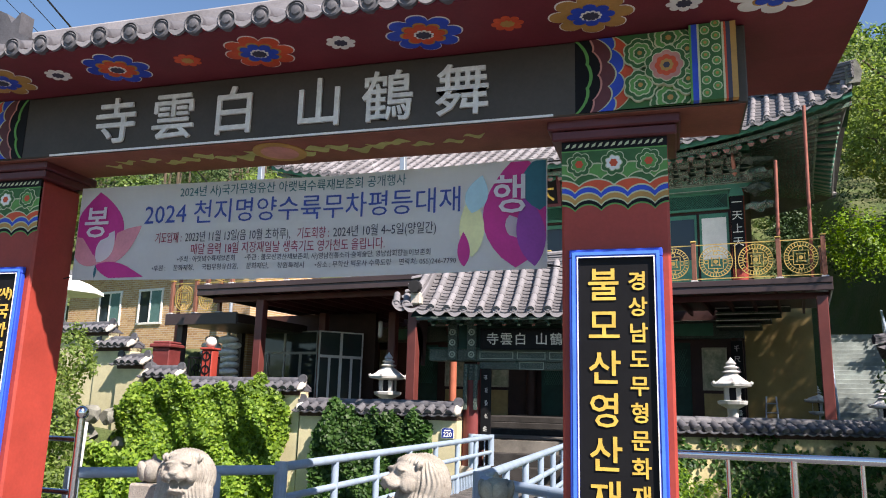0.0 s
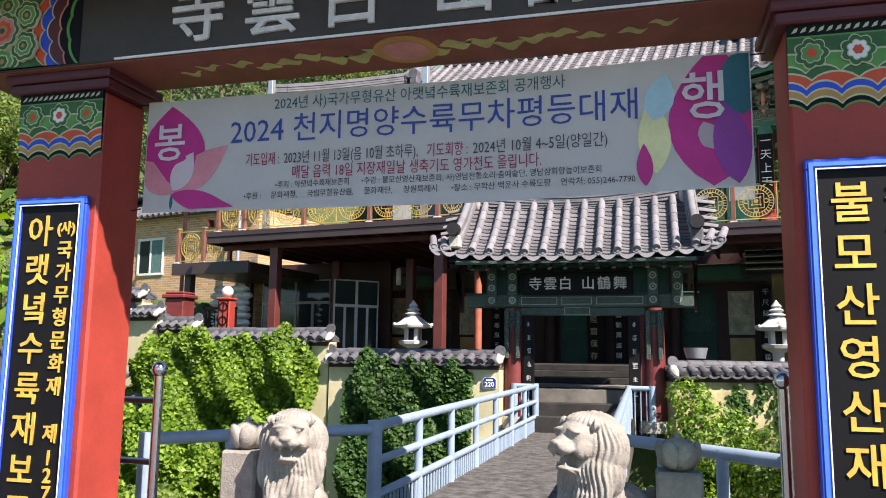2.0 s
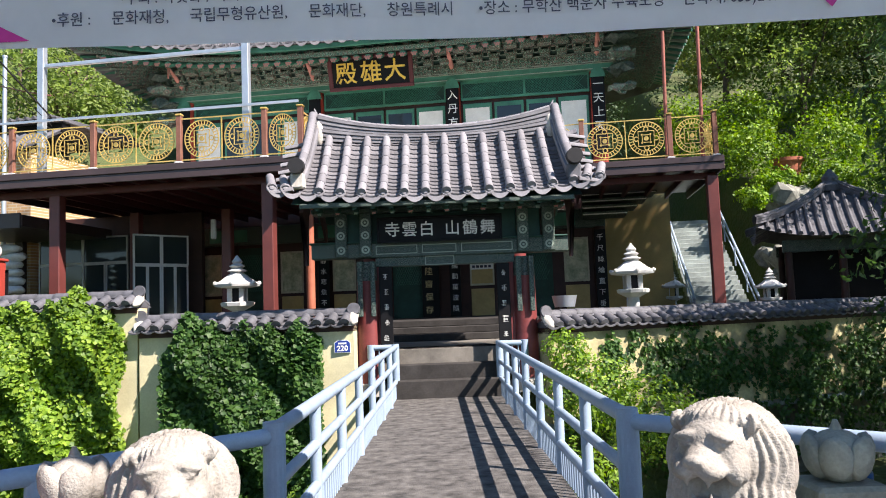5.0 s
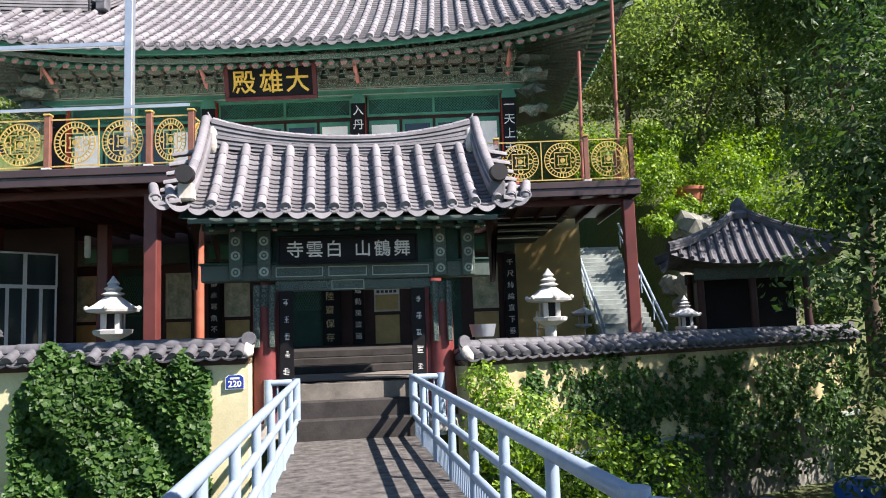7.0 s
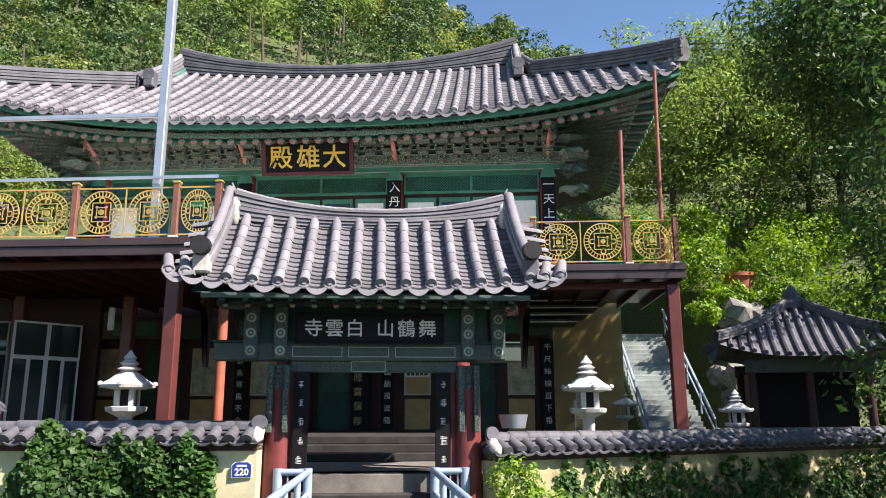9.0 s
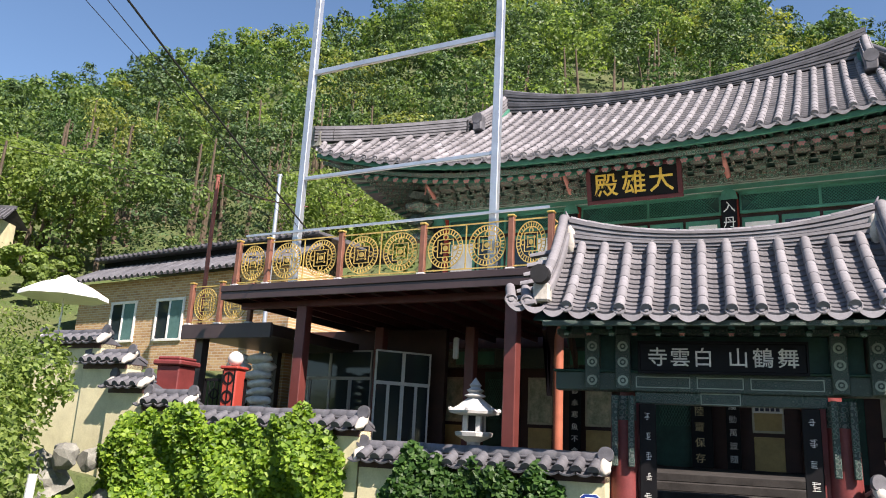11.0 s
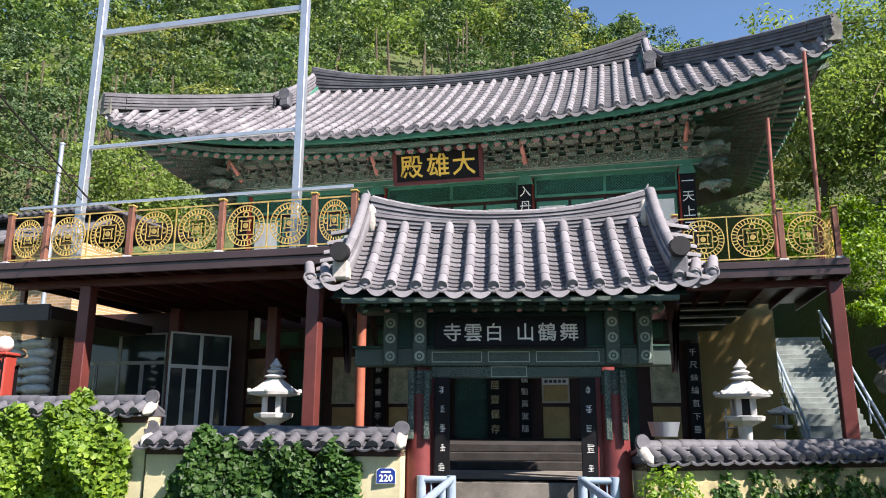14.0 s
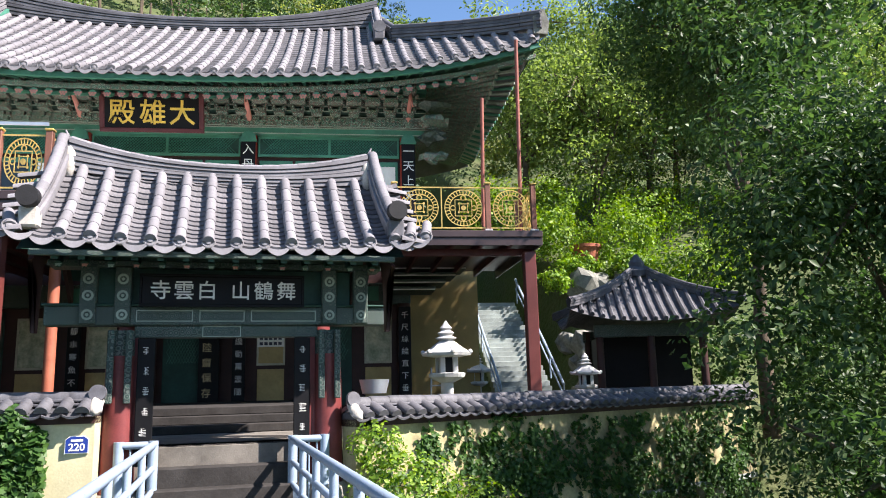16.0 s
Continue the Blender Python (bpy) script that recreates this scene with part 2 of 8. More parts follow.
WHITE = mat("white_paint", (0.78, 0.77, 0.72), rough=0.6, var=0.12)
CHALK = mat("chalky_white_lettering", (0.72, 0.70, 0.65), rough=0.8, var=0.22, scale=6, fine=50)
GREEN = mat("jade_green_paint", (0.05, 0.205, 0.14), rough=0.6, var=0.3, scale=2, fine=30, bump=0.1)
# Green darkened in colour for timbers shaded under eaves and deck.
GREEN_DARK = mat("shade_green_paint", (0.016, 0.06, 0.045), rough=0.65, var=0.4, scale=2.5, fine=30, bump=0.1)
PAINT_RED = mat("orange_red_paint", (0.62, 0.085, 0.03), rough=0.6, var=0.2)
PINK = mat("faded_pink_paint", (0.55, 0.24, 0.20), rough=0.7, var=0.25)
LEAFGREEN = mat("grass_green_paint", (0.10, 0.30, 0.07), rough=0.6, var=0.2)
OCHRE = mat("ochre_paint", (0.45, 0.25, 0.07), rough=0.6, var=0.2)
STONE = mat("pale_granite", (0.30, 0.28, 0.245), rough=0.85, var=0.4, scale=5, fine=70, bump=0.6, second=(0.20, 0.18, 0.15))
STONE_WHITE = mat("white_granite", (0.50, 0.50, 0.48), rough=0.8, var=0.2, scale=4, fine=110, bump=0.3)
STONE_DARK = mat("mossy_grey_stone", (0.20, 0.20, 0.17), rough=0.9, var=0.5, scale=4, fine=60, bump=0.6)
CONCRETE = mat("worn_concrete", (0.28, 0.32, 0.30), rough=0.85, var=0.35, scale=1.4, fine=60, bump=0.3)
CREAM = mat("cream_plaster", (0.60, 0.55, 0.34), rough=0.85, var=0.25, scale=1.2, fine=30, bump=0.2, second=(0.46, 0.42, 0.26))
# Old stained plaster, also darkened in colour for shade on the right wall.
CREAM_OLD = mat("stained_shade_cream_plaster", (0.44, 0.38, 0.20), rough=0.9, var=0.5, scale=1.0, fine=14, bump=0.3, second=(0.16, 0.14, 0.08))
# Worn concrete with the shade of steps and court put into its colour.
CONCRETE_SHADE = mat("worn_concrete_shade", (0.044, 0.041, 0.038), spec=0.15, rough=0.85, var=0.45, scale=2.0, fine=40, bump=0.3)
# Darker copy of the vermilion; the gate's shade is put into the colour.
RED_SHADE = mat("shade_red_column_paint", (0.165, 0.032, 0.03), rough=0.55, var=0.35, scale=2.0, fine=40, bump=0.12)
YELLOW = mat("ochre_yellow_plaster", (0.36, 0.26, 0.10), rough=0.85, var=0.2, scale=1.2, fine=30, bump=0.15)
PALE_LINE = mat("pale_outline_paint", (0.52, 0.54, 0.34), rough=0.7, var=0.2)
DEEP_LEAF = mat("deep_leaf_green_paint", (0.035, 0.13, 0.035), rough=0.6, var=0.3)
RAILBLUE = mat("pale_blue_rail_paint", (0.28, 0.36, 0.45), rough=0.42, var=0.18, scale=3, fine=70, bump=0.08)
STAINLESS = mat("stainless_steel", (0.62, 0.62, 0.64), rough=0.16, metal=1.0, var=0.06, bump=0.0)
GALV = mat("galvanised_steel", (0.52, 0.56, 0.60), rough=0.4, metal=0.7, var=0.15, scale=2, fine=40, bump=0.05)
RUST = mat("rusty_red_pipe", (0.26, 0.085, 0.06), rough=0.7, var=0.35, scale=4, fine=50, bump=0.2)
RUBBER = mat("black_cable", (0.015, 0.015, 0.016), rough=0.6, var=0.1, bump=0)
GLASS_DARK = bpy.data.materials.new("dark_window_glass")
GLASS_DARK.use_nodes = True
_p = GLASS_DARK.node_tree.nodes["Principled BSDF"]
_p.inputs["Base Color"].default_value = (0.02, 0.03, 0.035, 1)
_p.inputs["Roughness"].default_value = 0.06
_p.inputs["Specular IOR Level"].default_value = 0.5
ALU = mat("white_aluminium_frame", (0.55, 0.56, 0.56), rough=0.4, metal=0.3, var=0.1)
CLOTH = mat("banner_vinyl", (0.84, 0.82, 0.82), rough=0.6, var=0.1, scale=1.2, fine=20, bump=0.05)
_n, _l = CLOTH.node_tree.nodes, CLOTH.node_tree.links
_t, _m = _n.new("ShaderNodeBsdfTranslucent"), _n.new("ShaderNodeMixShader")
_t.inputs["Color"].default_value = (0.86, 0.85, 0.86, 1)
_m.inputs["Fac"].default_value = 0.4
_l.new(_n["Principled BSDF"].outputs["BSDF"], _m.inputs[1])
_l.new(_t.outputs["BSDF"], _m.inputs[2])
_l.new(_m.outputs["Shader"], _n["Material Output"].inputs["Surface"])
INK_BLUE = mat("banner_blue_ink", (0.025, 0.06, 0.29), rough=0.6, var=0.1)
INK_DARK = mat("banner_dark_ink", (0.05, 0.05, 0.08), rough=0.6, var=0.1)
INK_RED = mat("banner_crimson_ink", (0.30, 0.018, 0.07), rough=0.6, var=0.1)
INK_MAGENTA = mat("banner_magenta_ink", (0.52, 0.03, 0.22), rough=0.6, var=0.15, scale=3)
INK_PINK = mat("banner_pink_ink", (0.68, 0.26, 0.30), rough=0.6, var=0.2, scale=3)
INK_PURPLE = mat("banner_purple_ink", (0.28, 0.05, 0.30), rough=0.6, var=0.2, scale=3)
INK_TEAL = mat("banner_teal_ink", (0.02, 0.14, 0.18), rough=0.6, var=0.2)
INK_SKY = mat("banner_sky_ink", (0.40, 0.62, 0.68), rough=0.6, var=0.15)
INK_YELLOW = mat("banner_yellow_ink", (0.72, 0.70, 0.36), rough=0.6, var=0.15)
SIGNBLUE = mat("enamel_navy", (0.015, 0.04, 0.22), rough=0.3, var=0.1, bump=0)
BRICK = mat("tan_brick", (0.42, 0.28, 0.14), rough=0.85, var=0.3, scale=5, fine=60, bump=0.3, obj=0.2, island=0.0)
BRICK_ROW = mat("tan_brickwork", (0.42, 0.28, 0.14), rough=0.85, var=0.3, scale=5, fine=60, bump=0.3, island=0.22)
POT = mat("terracotta", (0.36, 0.11, 0.06), rough=0.8, var=0.25)
TANK = mat("blue_plastic", (0.02, 0.12, 0.36), rough=0.4, var=0.2)
SOIL = mat("forest_floor", (0.07, 0.075, 0.03), rough=0.95, var=0.6, scale=0.5, fine=6, bump=0.8, second=(0.05, 0.085, 0.02), dist=0.1)
ASPHALT = mat("grey_asphalt", (0.10, 0.10, 0.105), rough=0.9, var=0.35, scale=1.2, fine=90, bump=0.4)
BARK = mat("brown_bark", (0.10, 0.075, 0.05), rough=0.95, var=0.4, scale=4, fine=30, bump=0.8)
LEAF_BRIGHT = leaf_mat("sunny_vine_leaf", (0.15, 0.26, 0.03), 0.5)
LEAF_DEEP = leaf_mat("dark_ivy_leaf", (0.042, 0.105, 0.022), 0.45)
LEAF_TREE = leaf_mat("woodland_leaf", (0.165, 0.235, 0.06), 0.32, 0.42)
LEAF_OLIVE = leaf_mat("yellowing_woodland_leaf", (0.20, 0.235, 0.06), 0.3, 0.38)
LEAF_MID = leaf_mat("mid_green_woodland_leaf", (0.115, 0.18, 0.05), 0.35, 0.35)
LEAF_OAK = leaf_mat("deep_green_woodland_leaf", (0.06, 0.115, 0.032), 0.35, 0.3)
LEAF_PINE = leaf_mat("pine_needle_clump", (0.055, 0.10, 0.035), 0.3, 0.12)
LEAF_DARK = leaf_mat("shaded_tree_leaf", (0.048, 0.095, 0.026), 0.4, 0.35)
LEAF_GRASS = leaf_mat("grass_blade", (0.17, 0.27, 0.05), 0.4)
G1, G2, G3 = (0.025, 0.10, 0.07), (0.055, 0.21, 0.145), (0.014, 0.045, 0.04)
DANCHEONG = ornament("dancheong_green", [(0.40, 0.11, 0.08), (0.46, 0.46, 0.38), G2, G3, (0.09, 0.30, 0.20), G1, (0.42, 0.46, 0.38), G3, G2, (0.22, 0.08, 0.07), G1, (0.30, 0.33, 0.27), G3], 8.5)
# Dancheong with darkened colours that carry the shade below the gate eave.
DANCHEONG_DARK = ornament("dancheong_shade_green", [(0.10, 0.125, 0.105), (0.012, 0.04, 0.032), (0.13, 0.155, 0.13), (0.012, 0.035, 0.028), (0.02, 0.07, 0.05), (0.09, 0.115, 0.095), (0.012, 0.03, 0.025), (0.014, 0.042, 0.034)], 12.0)
DANCHEONG_BRIGHT = ornament("dancheong_leaf_green", [(0.55, 0.30, 0.20), (0.60, 0.11, 0.05), (0.10, 0.24, 0.08), (0.36, 0.44, 0.22), (0.03, 0.12, 0.05), (0.16, 0.30, 0.10), (0.36, 0.44, 0.22), (0.02, 0.09, 0.05)], 6.0)
GREEN_MID = mat("mid_green_paint", (0.04, 0.15, 0.105), rough=0.6, var=0.35, scale=2, fine=30, bump=0.1)
LATTICE = mat("green_lattice", (0.025, 0.16, 0.11), rough=0.6, var=0.2)

# ---- ground, stream bed and hill ----
def smooth_step(a, b, x):
    k = np.clip((x - a) / (b - a), 0, 1)
    return k * k * (3 - 2 * k)


def ground_height(x, y):
    """Forecourt, stream bed below the bridge, temple court, terrace behind the hall and the wooded hill."""
    x, y = np.asarray(x, float), np.asarray(y, float)
    court = smooth_step(19.1, 19.4, y + np.clip(-x - 9.5, 0, 8) * -0.05 - np.clip(x + 1.2, 0, 12) * 0.45 - smooth_step(1.5, 3.5, x) * 0.9)
    stream = smooth_step(8.1, 9.2, y) * (1 - court)
    z = -0.12 - 2.6 * stream + 0.72 * court
    left = smooth_step(-15.5, -26, x) * smooth_step(9, 17, y)
    z = z * (1 - left) + left * (0.8 + smooth_step(14, 30, y) * 3.4)
    terrace = smooth_step(32.3, 33.2, y + 0.15 * x) * smooth_step(-20, -18, x) * (1 - smooth_step(3.4, 4.2, x))
    z = z * (1 - terrace) + terrace * 5.4
    house = smooth_step(25, 27.5, y) * (1 - smooth_step(-18.5, -17, x))
    z = np.maximum(z, house * 3.6 - (1 - house) * 9)
    bx, by = (x + 3.3) / 1.17 - 3.3, (y - 6.1) / 1.17 + 6.1
    bank = smooth_step(7.0, 8.4, bx - 0.05 * (by - 28)) * smooth_step(27.0, 31, by)
    z = z * (1 - bank) + np.maximum(z, 6.7) * bank
    # the hill behind, in a wide bowl round the court
    r = np.hypot((x + 3) * 0.92, np.maximum(y, 0) - 8)
    th = np.arctan2(x + 3, np.maximum(y, 0.01) - 8)
    rise = np.clip(r - 31, 0, None)
    deg = np.degrees(th)
    skyline = np.interp(deg, [-90, -62, -54, -42, -30, -20, 0, 6, 11, 20, 32, 60, 90], [17, 19, 21, 25, 29.5, 33, 33.5, 30.5, 26, 23.5, 23, 22, 20])
    crest = (1.7 + 127 * np.tan(np.radians(skyline)) - 11) / 94.0
    hill = crest * np.minimum(rise, 94) + 0.25 * np.clip(rise - 94, 0, 120) * crest - 0.5 * np.clip(rise - 150, 0, None) * (rise < 400)
    hill = np.maximum(hill, 0) + 2.0 * np.sin(rise * 0.09 + th * 9) * smooth_step(12, 50, rise)
    hill = np.where(y > 3, hill * smooth_step(3, 22, y), 0)
    return z + hill


gx = np.concatenate([np.linspace(-900, -120, 14)[:-1], np.linspace(-120, -30, 40)[:-1], np.linspace(-30, 16, 116)[:-1], np.linspace(16, 120, 46)[:-1], np.linspace(120, 900, 14)])
gy = np.concatenate([np.linspace(-900, -30, 14)[:-1], np.linspace(-30, 6, 16)[:-1], np.linspace(6, 36, 110)[:-1], np.linspace(36, 230, 80)[:-1], np.linspace(230, 1200, 12)])
GX, GY = np.meshgrid(gx, gy)
GZ = ground_height(GX, GY)
GZ += np.where((GY < 8) | (np.abs(GX) > 200), 0, 0.05 * np.sin(GX * 2.1) * np.sin(GY * 1.7))
nv = len(gx)
ii = (np.arange(len(gy) - 1)[:, None] * nv + np.arange(nv - 1)[None, :]).ravel()
ground = new("ground", raw_mesh("ground", np.stack([GX, GY, GZ], -1).reshape(-1, 3), np.stack([ii, ii + 1, ii + nv + 1, ii + nv], 1), SOIL))
ground.data.shade_smooth()
tagged(ground, "earth of the stream bed, court and wooded hillside", "ground", kind="structure")

bm = B()
box(bm, -30, 26, -30, 8.35, -0.4, -0.1)
structure("pavement_forecourt", bm, ASPHALT, "grey asphalt forecourt before the outer gate", "pavement")
bm = B()
box(bm, -5.0, -1.3, 19.35, 22.6, 0.2, 0.82, 0.03)
# Paler concrete than the shade-darkened steps and court floor.
STEP = mat("dusty_concrete_step", (0.17, 0.155, 0.13), rough=0.9, var=0.4, scale=2.0, fine=40, bump=0.3)
structure("floor_gate_landing", bm, STEP, "worn concrete landing behind the inner gate", "floor")
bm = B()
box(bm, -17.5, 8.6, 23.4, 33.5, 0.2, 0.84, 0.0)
structure("floor_court", bm, CONCRETE_SHADE, "concrete court floor before the lower hall", "floor")

# steps through the inner gate, their concrete coloured dark for shade
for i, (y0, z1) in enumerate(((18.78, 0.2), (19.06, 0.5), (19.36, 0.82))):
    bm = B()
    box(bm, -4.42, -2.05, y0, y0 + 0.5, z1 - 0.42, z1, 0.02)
    structure("step_stone" if i == 0 else "step_stone.%03d" % i, bm, CONCRETE_SHADE, "worn concrete step at the gate threshold, darkened for shade", "step")
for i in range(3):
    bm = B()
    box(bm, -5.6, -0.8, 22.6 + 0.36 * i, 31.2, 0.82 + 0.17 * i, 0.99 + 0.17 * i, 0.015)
    structure("step_hall.%03d" % (i + 1), bm, CONCRETE_SHADE, "low grey step before the lower hall", "step")

# ---- bridge ----
BRIDGE_Z = -0.16
bm = B()
box(bm, -4.38, -2.08, 8.0, 18.95, BRIDGE_Z - 0.35, BRIDGE_Z, 0.02)
# Dark mottling in the colour imitates dappled tree shade, besides stains and wear.
structure("bridge_deck", bm, mat("shade_mottled_bridge_concrete", (0.10, 0.094, 0.086), rough=0.9, var=0.9, scale=5.5, fine=75, bump=0.9, second=(0.024, 0.022, 0.020)), "worn concrete footbridge deck, mottled dark for dappled shade", "bridge")


def rail_run(name, a, b, posts, height, bars, kick, label):
    """Pipe railing from a to b: posts, rails and short uprights, on the local x axis."""
    a, b = Vector(a), Vector(b)
    d = b - a
    length = math.hypot(d.x, d.y)
    root = thing(name, Matrix.Translation(a) @ pose(0, 0, 0, 0, 0, math.degrees(math.atan2(d.y, d.x))), label, "railing", "bridge railings")
    rise = d.z / length
    for i in range(posts):
        x = length * i / (posts - 1)
        end = i in (0, posts - 1)
        bm = B()
        r = 0.075 if end else 0.05
        cyl(bm, (x, 0, rise * x - 0.02), (x, 0, rise * x + height + (0.03 if end else 0)), r, r, 12)
        part("post", bm, RAILBLUE, root, smooth=40)
    for k, zz in enumerate(bars):
        bm = B()
        cyl(bm, (0, 0, zz), (length, 0, zz + d.z), 0.055 if k == 0 else 0.045, None, 12)
        part("rail", bm, RAILBLUE, root, smooth=40)
    if kick:
        n = int(length / 0.125)
        bm0 = B()
        cyl(bm0, (0, 0, 0.02), (0, 0, bars[-1]), 0.016, None, 6)
        me = bpy.data.meshes.new("upright")
        bm0.to_mesh(me)
        bm0.free()
        me.materials.append(RAILBLUE)
        for i in range(1, n):
            x = length * i / n
            piece("upright", me, root, Matrix.Translation((x, 0, rise * x)))
    return root


rail_run("bridge_railing", (-4.4, 8.55, -0.2), (-4.26, 18.95, -0.16), 8, 1.06, (1.03, 0.68, 0.34), True, "pale blue painted pipe railing along the footbridge")
rail_run("bridge_railing", (-2.05, 8.6, -0.2), (-2.16, 18.95, -0.16), 8, 1.06, (1.03, 0.68, 0.34), True, "pale blue painted pipe railing along the footbridge")
rail_run("bank_railing", (-4.4, 8.55, -0.15), (-5.95, 7.0, -0.15), 4, 0.98, (0.95, 0.12), False, "pale blue pipe railing splayed along the stream bank")
rail_run("bank_railing", (-2.05, 8.6, -0.15), (-0.68, 7.3, -0.15), 4, 0.98, (0.95, 0.12), False, "pale blue pipe railing splayed along the stream bank")
rail_run("gate_return_railing", (-4.26, 18.95, -0.16), (-4.75, 18.95, -0.16), 2, 1.06, (1.03,), True, "short pale blue railing return at the gate post")
rail_run("gate_return_railing", (-2.16, 18.95, -0.16), (-1.65, 18.95, -0.16), 2, 1.06, (1.03,), True, "short pale blue railing return at the gate post")
for x, y, sx in ((-5.66, 6.7, -1), (-0.8, 6.78, 1)):
    root = thing("stainless_post", Matrix.Translation((x, y, -0.1)), "polished stainless steel barrier post with ball top", "post", "stainless barrier posts")
    bm = B()
    cyl(bm, (0, 0, 0), (0, 0, 1.46), 0.04, None, 16)
    part("shaft", bm, STAINLESS, root, smooth=40)
    bm = B()
    bmesh.ops.create_uvsphere(bm, u_segments=16, v_segments=10, radius=0.068, matrix=Matrix.Translation((0, 0, 1.51)))
    part("ball", bm, STAINLESS, root, smooth=60)
    bm = B()
    cyl(bm, (0, 0, 0), (0, 0, 0.03), 0.09, None, 16)
    part("base_plate", bm, STAINLESS, root, smooth=40)
    for zz in (1.25, 0.75):
        bm = B()
        cyl(bm, (0, 0, zz), (sx * 0.5, 0.05, zz), 0.028, None, 10)
        part("arm", bm, STAINLESS, root, smooth=40)

SR = thing("stainless_railing", pose(-0.6, 6.85, -0.1, 0, 0, 0), "polished stainless steel railing along the forecourt edge", "railing")
for zz in (1.35, 0.12):
    bm = B()
    cyl(bm, (0, 0, zz), (7.2, 0, zz), 0.034 if zz > 1 else 0.02, None, 10)
    part("rail", bm, STAINLESS, SR, smooth=40)
for i in range(16):
    bm = B()
    cyl(bm, (0.02 + 0.475 * i, 0, 0), (0.02 + 0.475 * i, 0, 1.35), 0.03 if i % 3 == 0 else 0.018, None, 10)
    part("upright", bm, STAINLESS, SR, smooth=40)

LIGHTBLUE = mat("sky_blue_paint", (0.06, 0.20, 0.62), rough=0.5, var=0.2)
# ---- outer gate ----
GATE = thing("outer_gate", Matrix.Identity(4), "vermilion concrete temple gate with painted beam and tiled roof", "gate")
PX = ((-6.62, -5.82), (-0.81, -0.01))
for x0, x1 in PX:
    bm = B()
    box(bm, x0, x1, 6.0, 6.5, -0.1, 3.62, 0.02)
    part("pillar", bm, RED, GATE)
    bm = B()
    box(bm, x0 - 0.07, x1 + 0.07, 5.93, 6.57, 3.62, 3.70, 0.012)
    box(bm, x0 - 0.10, x1 + 0.10, 5.90, 6.60, 3.70, 3.78, 0.012)
    part("capital", bm, MAROON, GATE)
    # painted collar: tiers of scallops
    w = x1 - x0
    tiers = ((3.62, 3.545, BLACK, 0), (3.545, 3.535, LEAFGREEN, 0), (3.535, 3.38, PALE_LINE, 3), (3.535, 3.392, DEEP_LEAF, 3), (3.535, 3.30, PALE_LINE, 4), (3.535, 3.312, LEAFGREEN, 4), (3.535, 3.255, PALE_LINE, 3), (3.535, 3.267, DEEP_LEAF, 3), (3.535, 3.20, PALE_LINE, 4), (3.535, 3.212, PAINT_RED, 4), (3.535, 3.15, PALE_LINE, 4), (3.535, 3.162, BLUE, 4), (3.535, 3.10, PALE_LINE, 4), (3.535, 3.112, OCHRE, 4), (3.535, 3.06, LEAFGREEN, 4), (3.535, 3.072, BLACK, 4))
    for k, (zt, zb, mm, n) in enumerate(sorted(tiers, key=lambda q: q[1])):
        bm = B()
        pts = [(x0 + 0.004, zt), (x0 + 0.004, zb + (0.05 if n else 0))]
        for i in range(n * 8 + 1 if n else 0):
            f = i / (n * 8)
            pts.append((x0 + 0.004 + (w - 0.008) * f, zb + 0.05 * abs(math.cos(math.pi * n * f)) ** 0.7))
        pts += [(x1 - 0.004, zb + (0.05 if n else 0)), (x1 - 0.004, zt)]
        prism(bm, pts, 6.0 - 0.0016 * (k + 1), 6.003)
        part("painted_collar", bm, mm, GATE, "scalloped band of temple colours")
    mid = (x0 + x1) / 2
    for i in range(15):
        bm = B()
        xx = x0 + 0.05 + (w - 0.1) * i / 14
        prism(bm, [(xx - 0.02, 3.565), (xx + 0.012, 3.575), (xx + 0.02, 3.603), (xx - 0.004, 3.592)], 5.9715, 5.976)
        part("painted_scroll", bm, PALE_LINE, GATE)
    for dx in (-0.26, 0.0, 0.26):
        for q, (rr, npet, mm) in enumerate(((0.105, 7, PALE_LINE), (0.097, 7, DEEP_LEAF), (0.068, 7, PALE_LINE), (0.06, 7, WHITE if dx == 0 else LEAFGREEN), (0.032, 6, PAINT_RED))):
            bm = B()
            prism(bm, [(mid + dx + rr * (0.8 + 0.2 * abs(math.cos(npet * a / 2))) * math.cos(a), 3.43 + rr * (0.8 + 0.2 * abs(math.cos(npet * a / 2))) * math.sin(a)) for a in np.linspace(0, 2 * math.pi, npet * 6, endpoint=False)], 5.9715 - 0.0015 * q, 5.976)
            part("painted_lotus", bm, mm, GATE)
    # writing board
    bm = B()
    cx = (x0 + x1) / 2
    for a, b, c, d in ((cx - 0.34, cx + 0.34, 2.69, 2.755), (cx - 0.34, cx + 0.34, 0.2, 0.265), (cx - 0.34, cx - 0.275, 0.265, 2.69), (cx + 0.275, cx + 0.34, 0.265, 2.69)):
        box(bm, a, b, 5.95, 6.0, c, d, 0.008)
    frame_ob = part("board_frame", bm, BLUE, GATE, "cobalt blue board frame")
    for inset, wide, yy, mm in ((0.022, 0.024, 5.944, LIGHTBLUE), (0.058, 0.008, 5.946, WHITE)):
        bm = B()
        a, b, c, d = cx - 0.34 + inset, cx + 0.34 - inset, 0.2 + inset, 2.755 - inset
        for q in ((a, b, d - wide, d), (a, b, c, c + wide), (a, a + wide, c + wide, d - wide), (b - wide, b, c + wide, d - wide)):
            box(bm, q[0], q[1], yy, 5.952, q[2], q[3])
        part("frame_line", bm, mm, frame_ob)
    bm = B()
    box(bm, cx - 0.275, cx + 0.275, 5.975, 6.0, 0.265, 2.69)
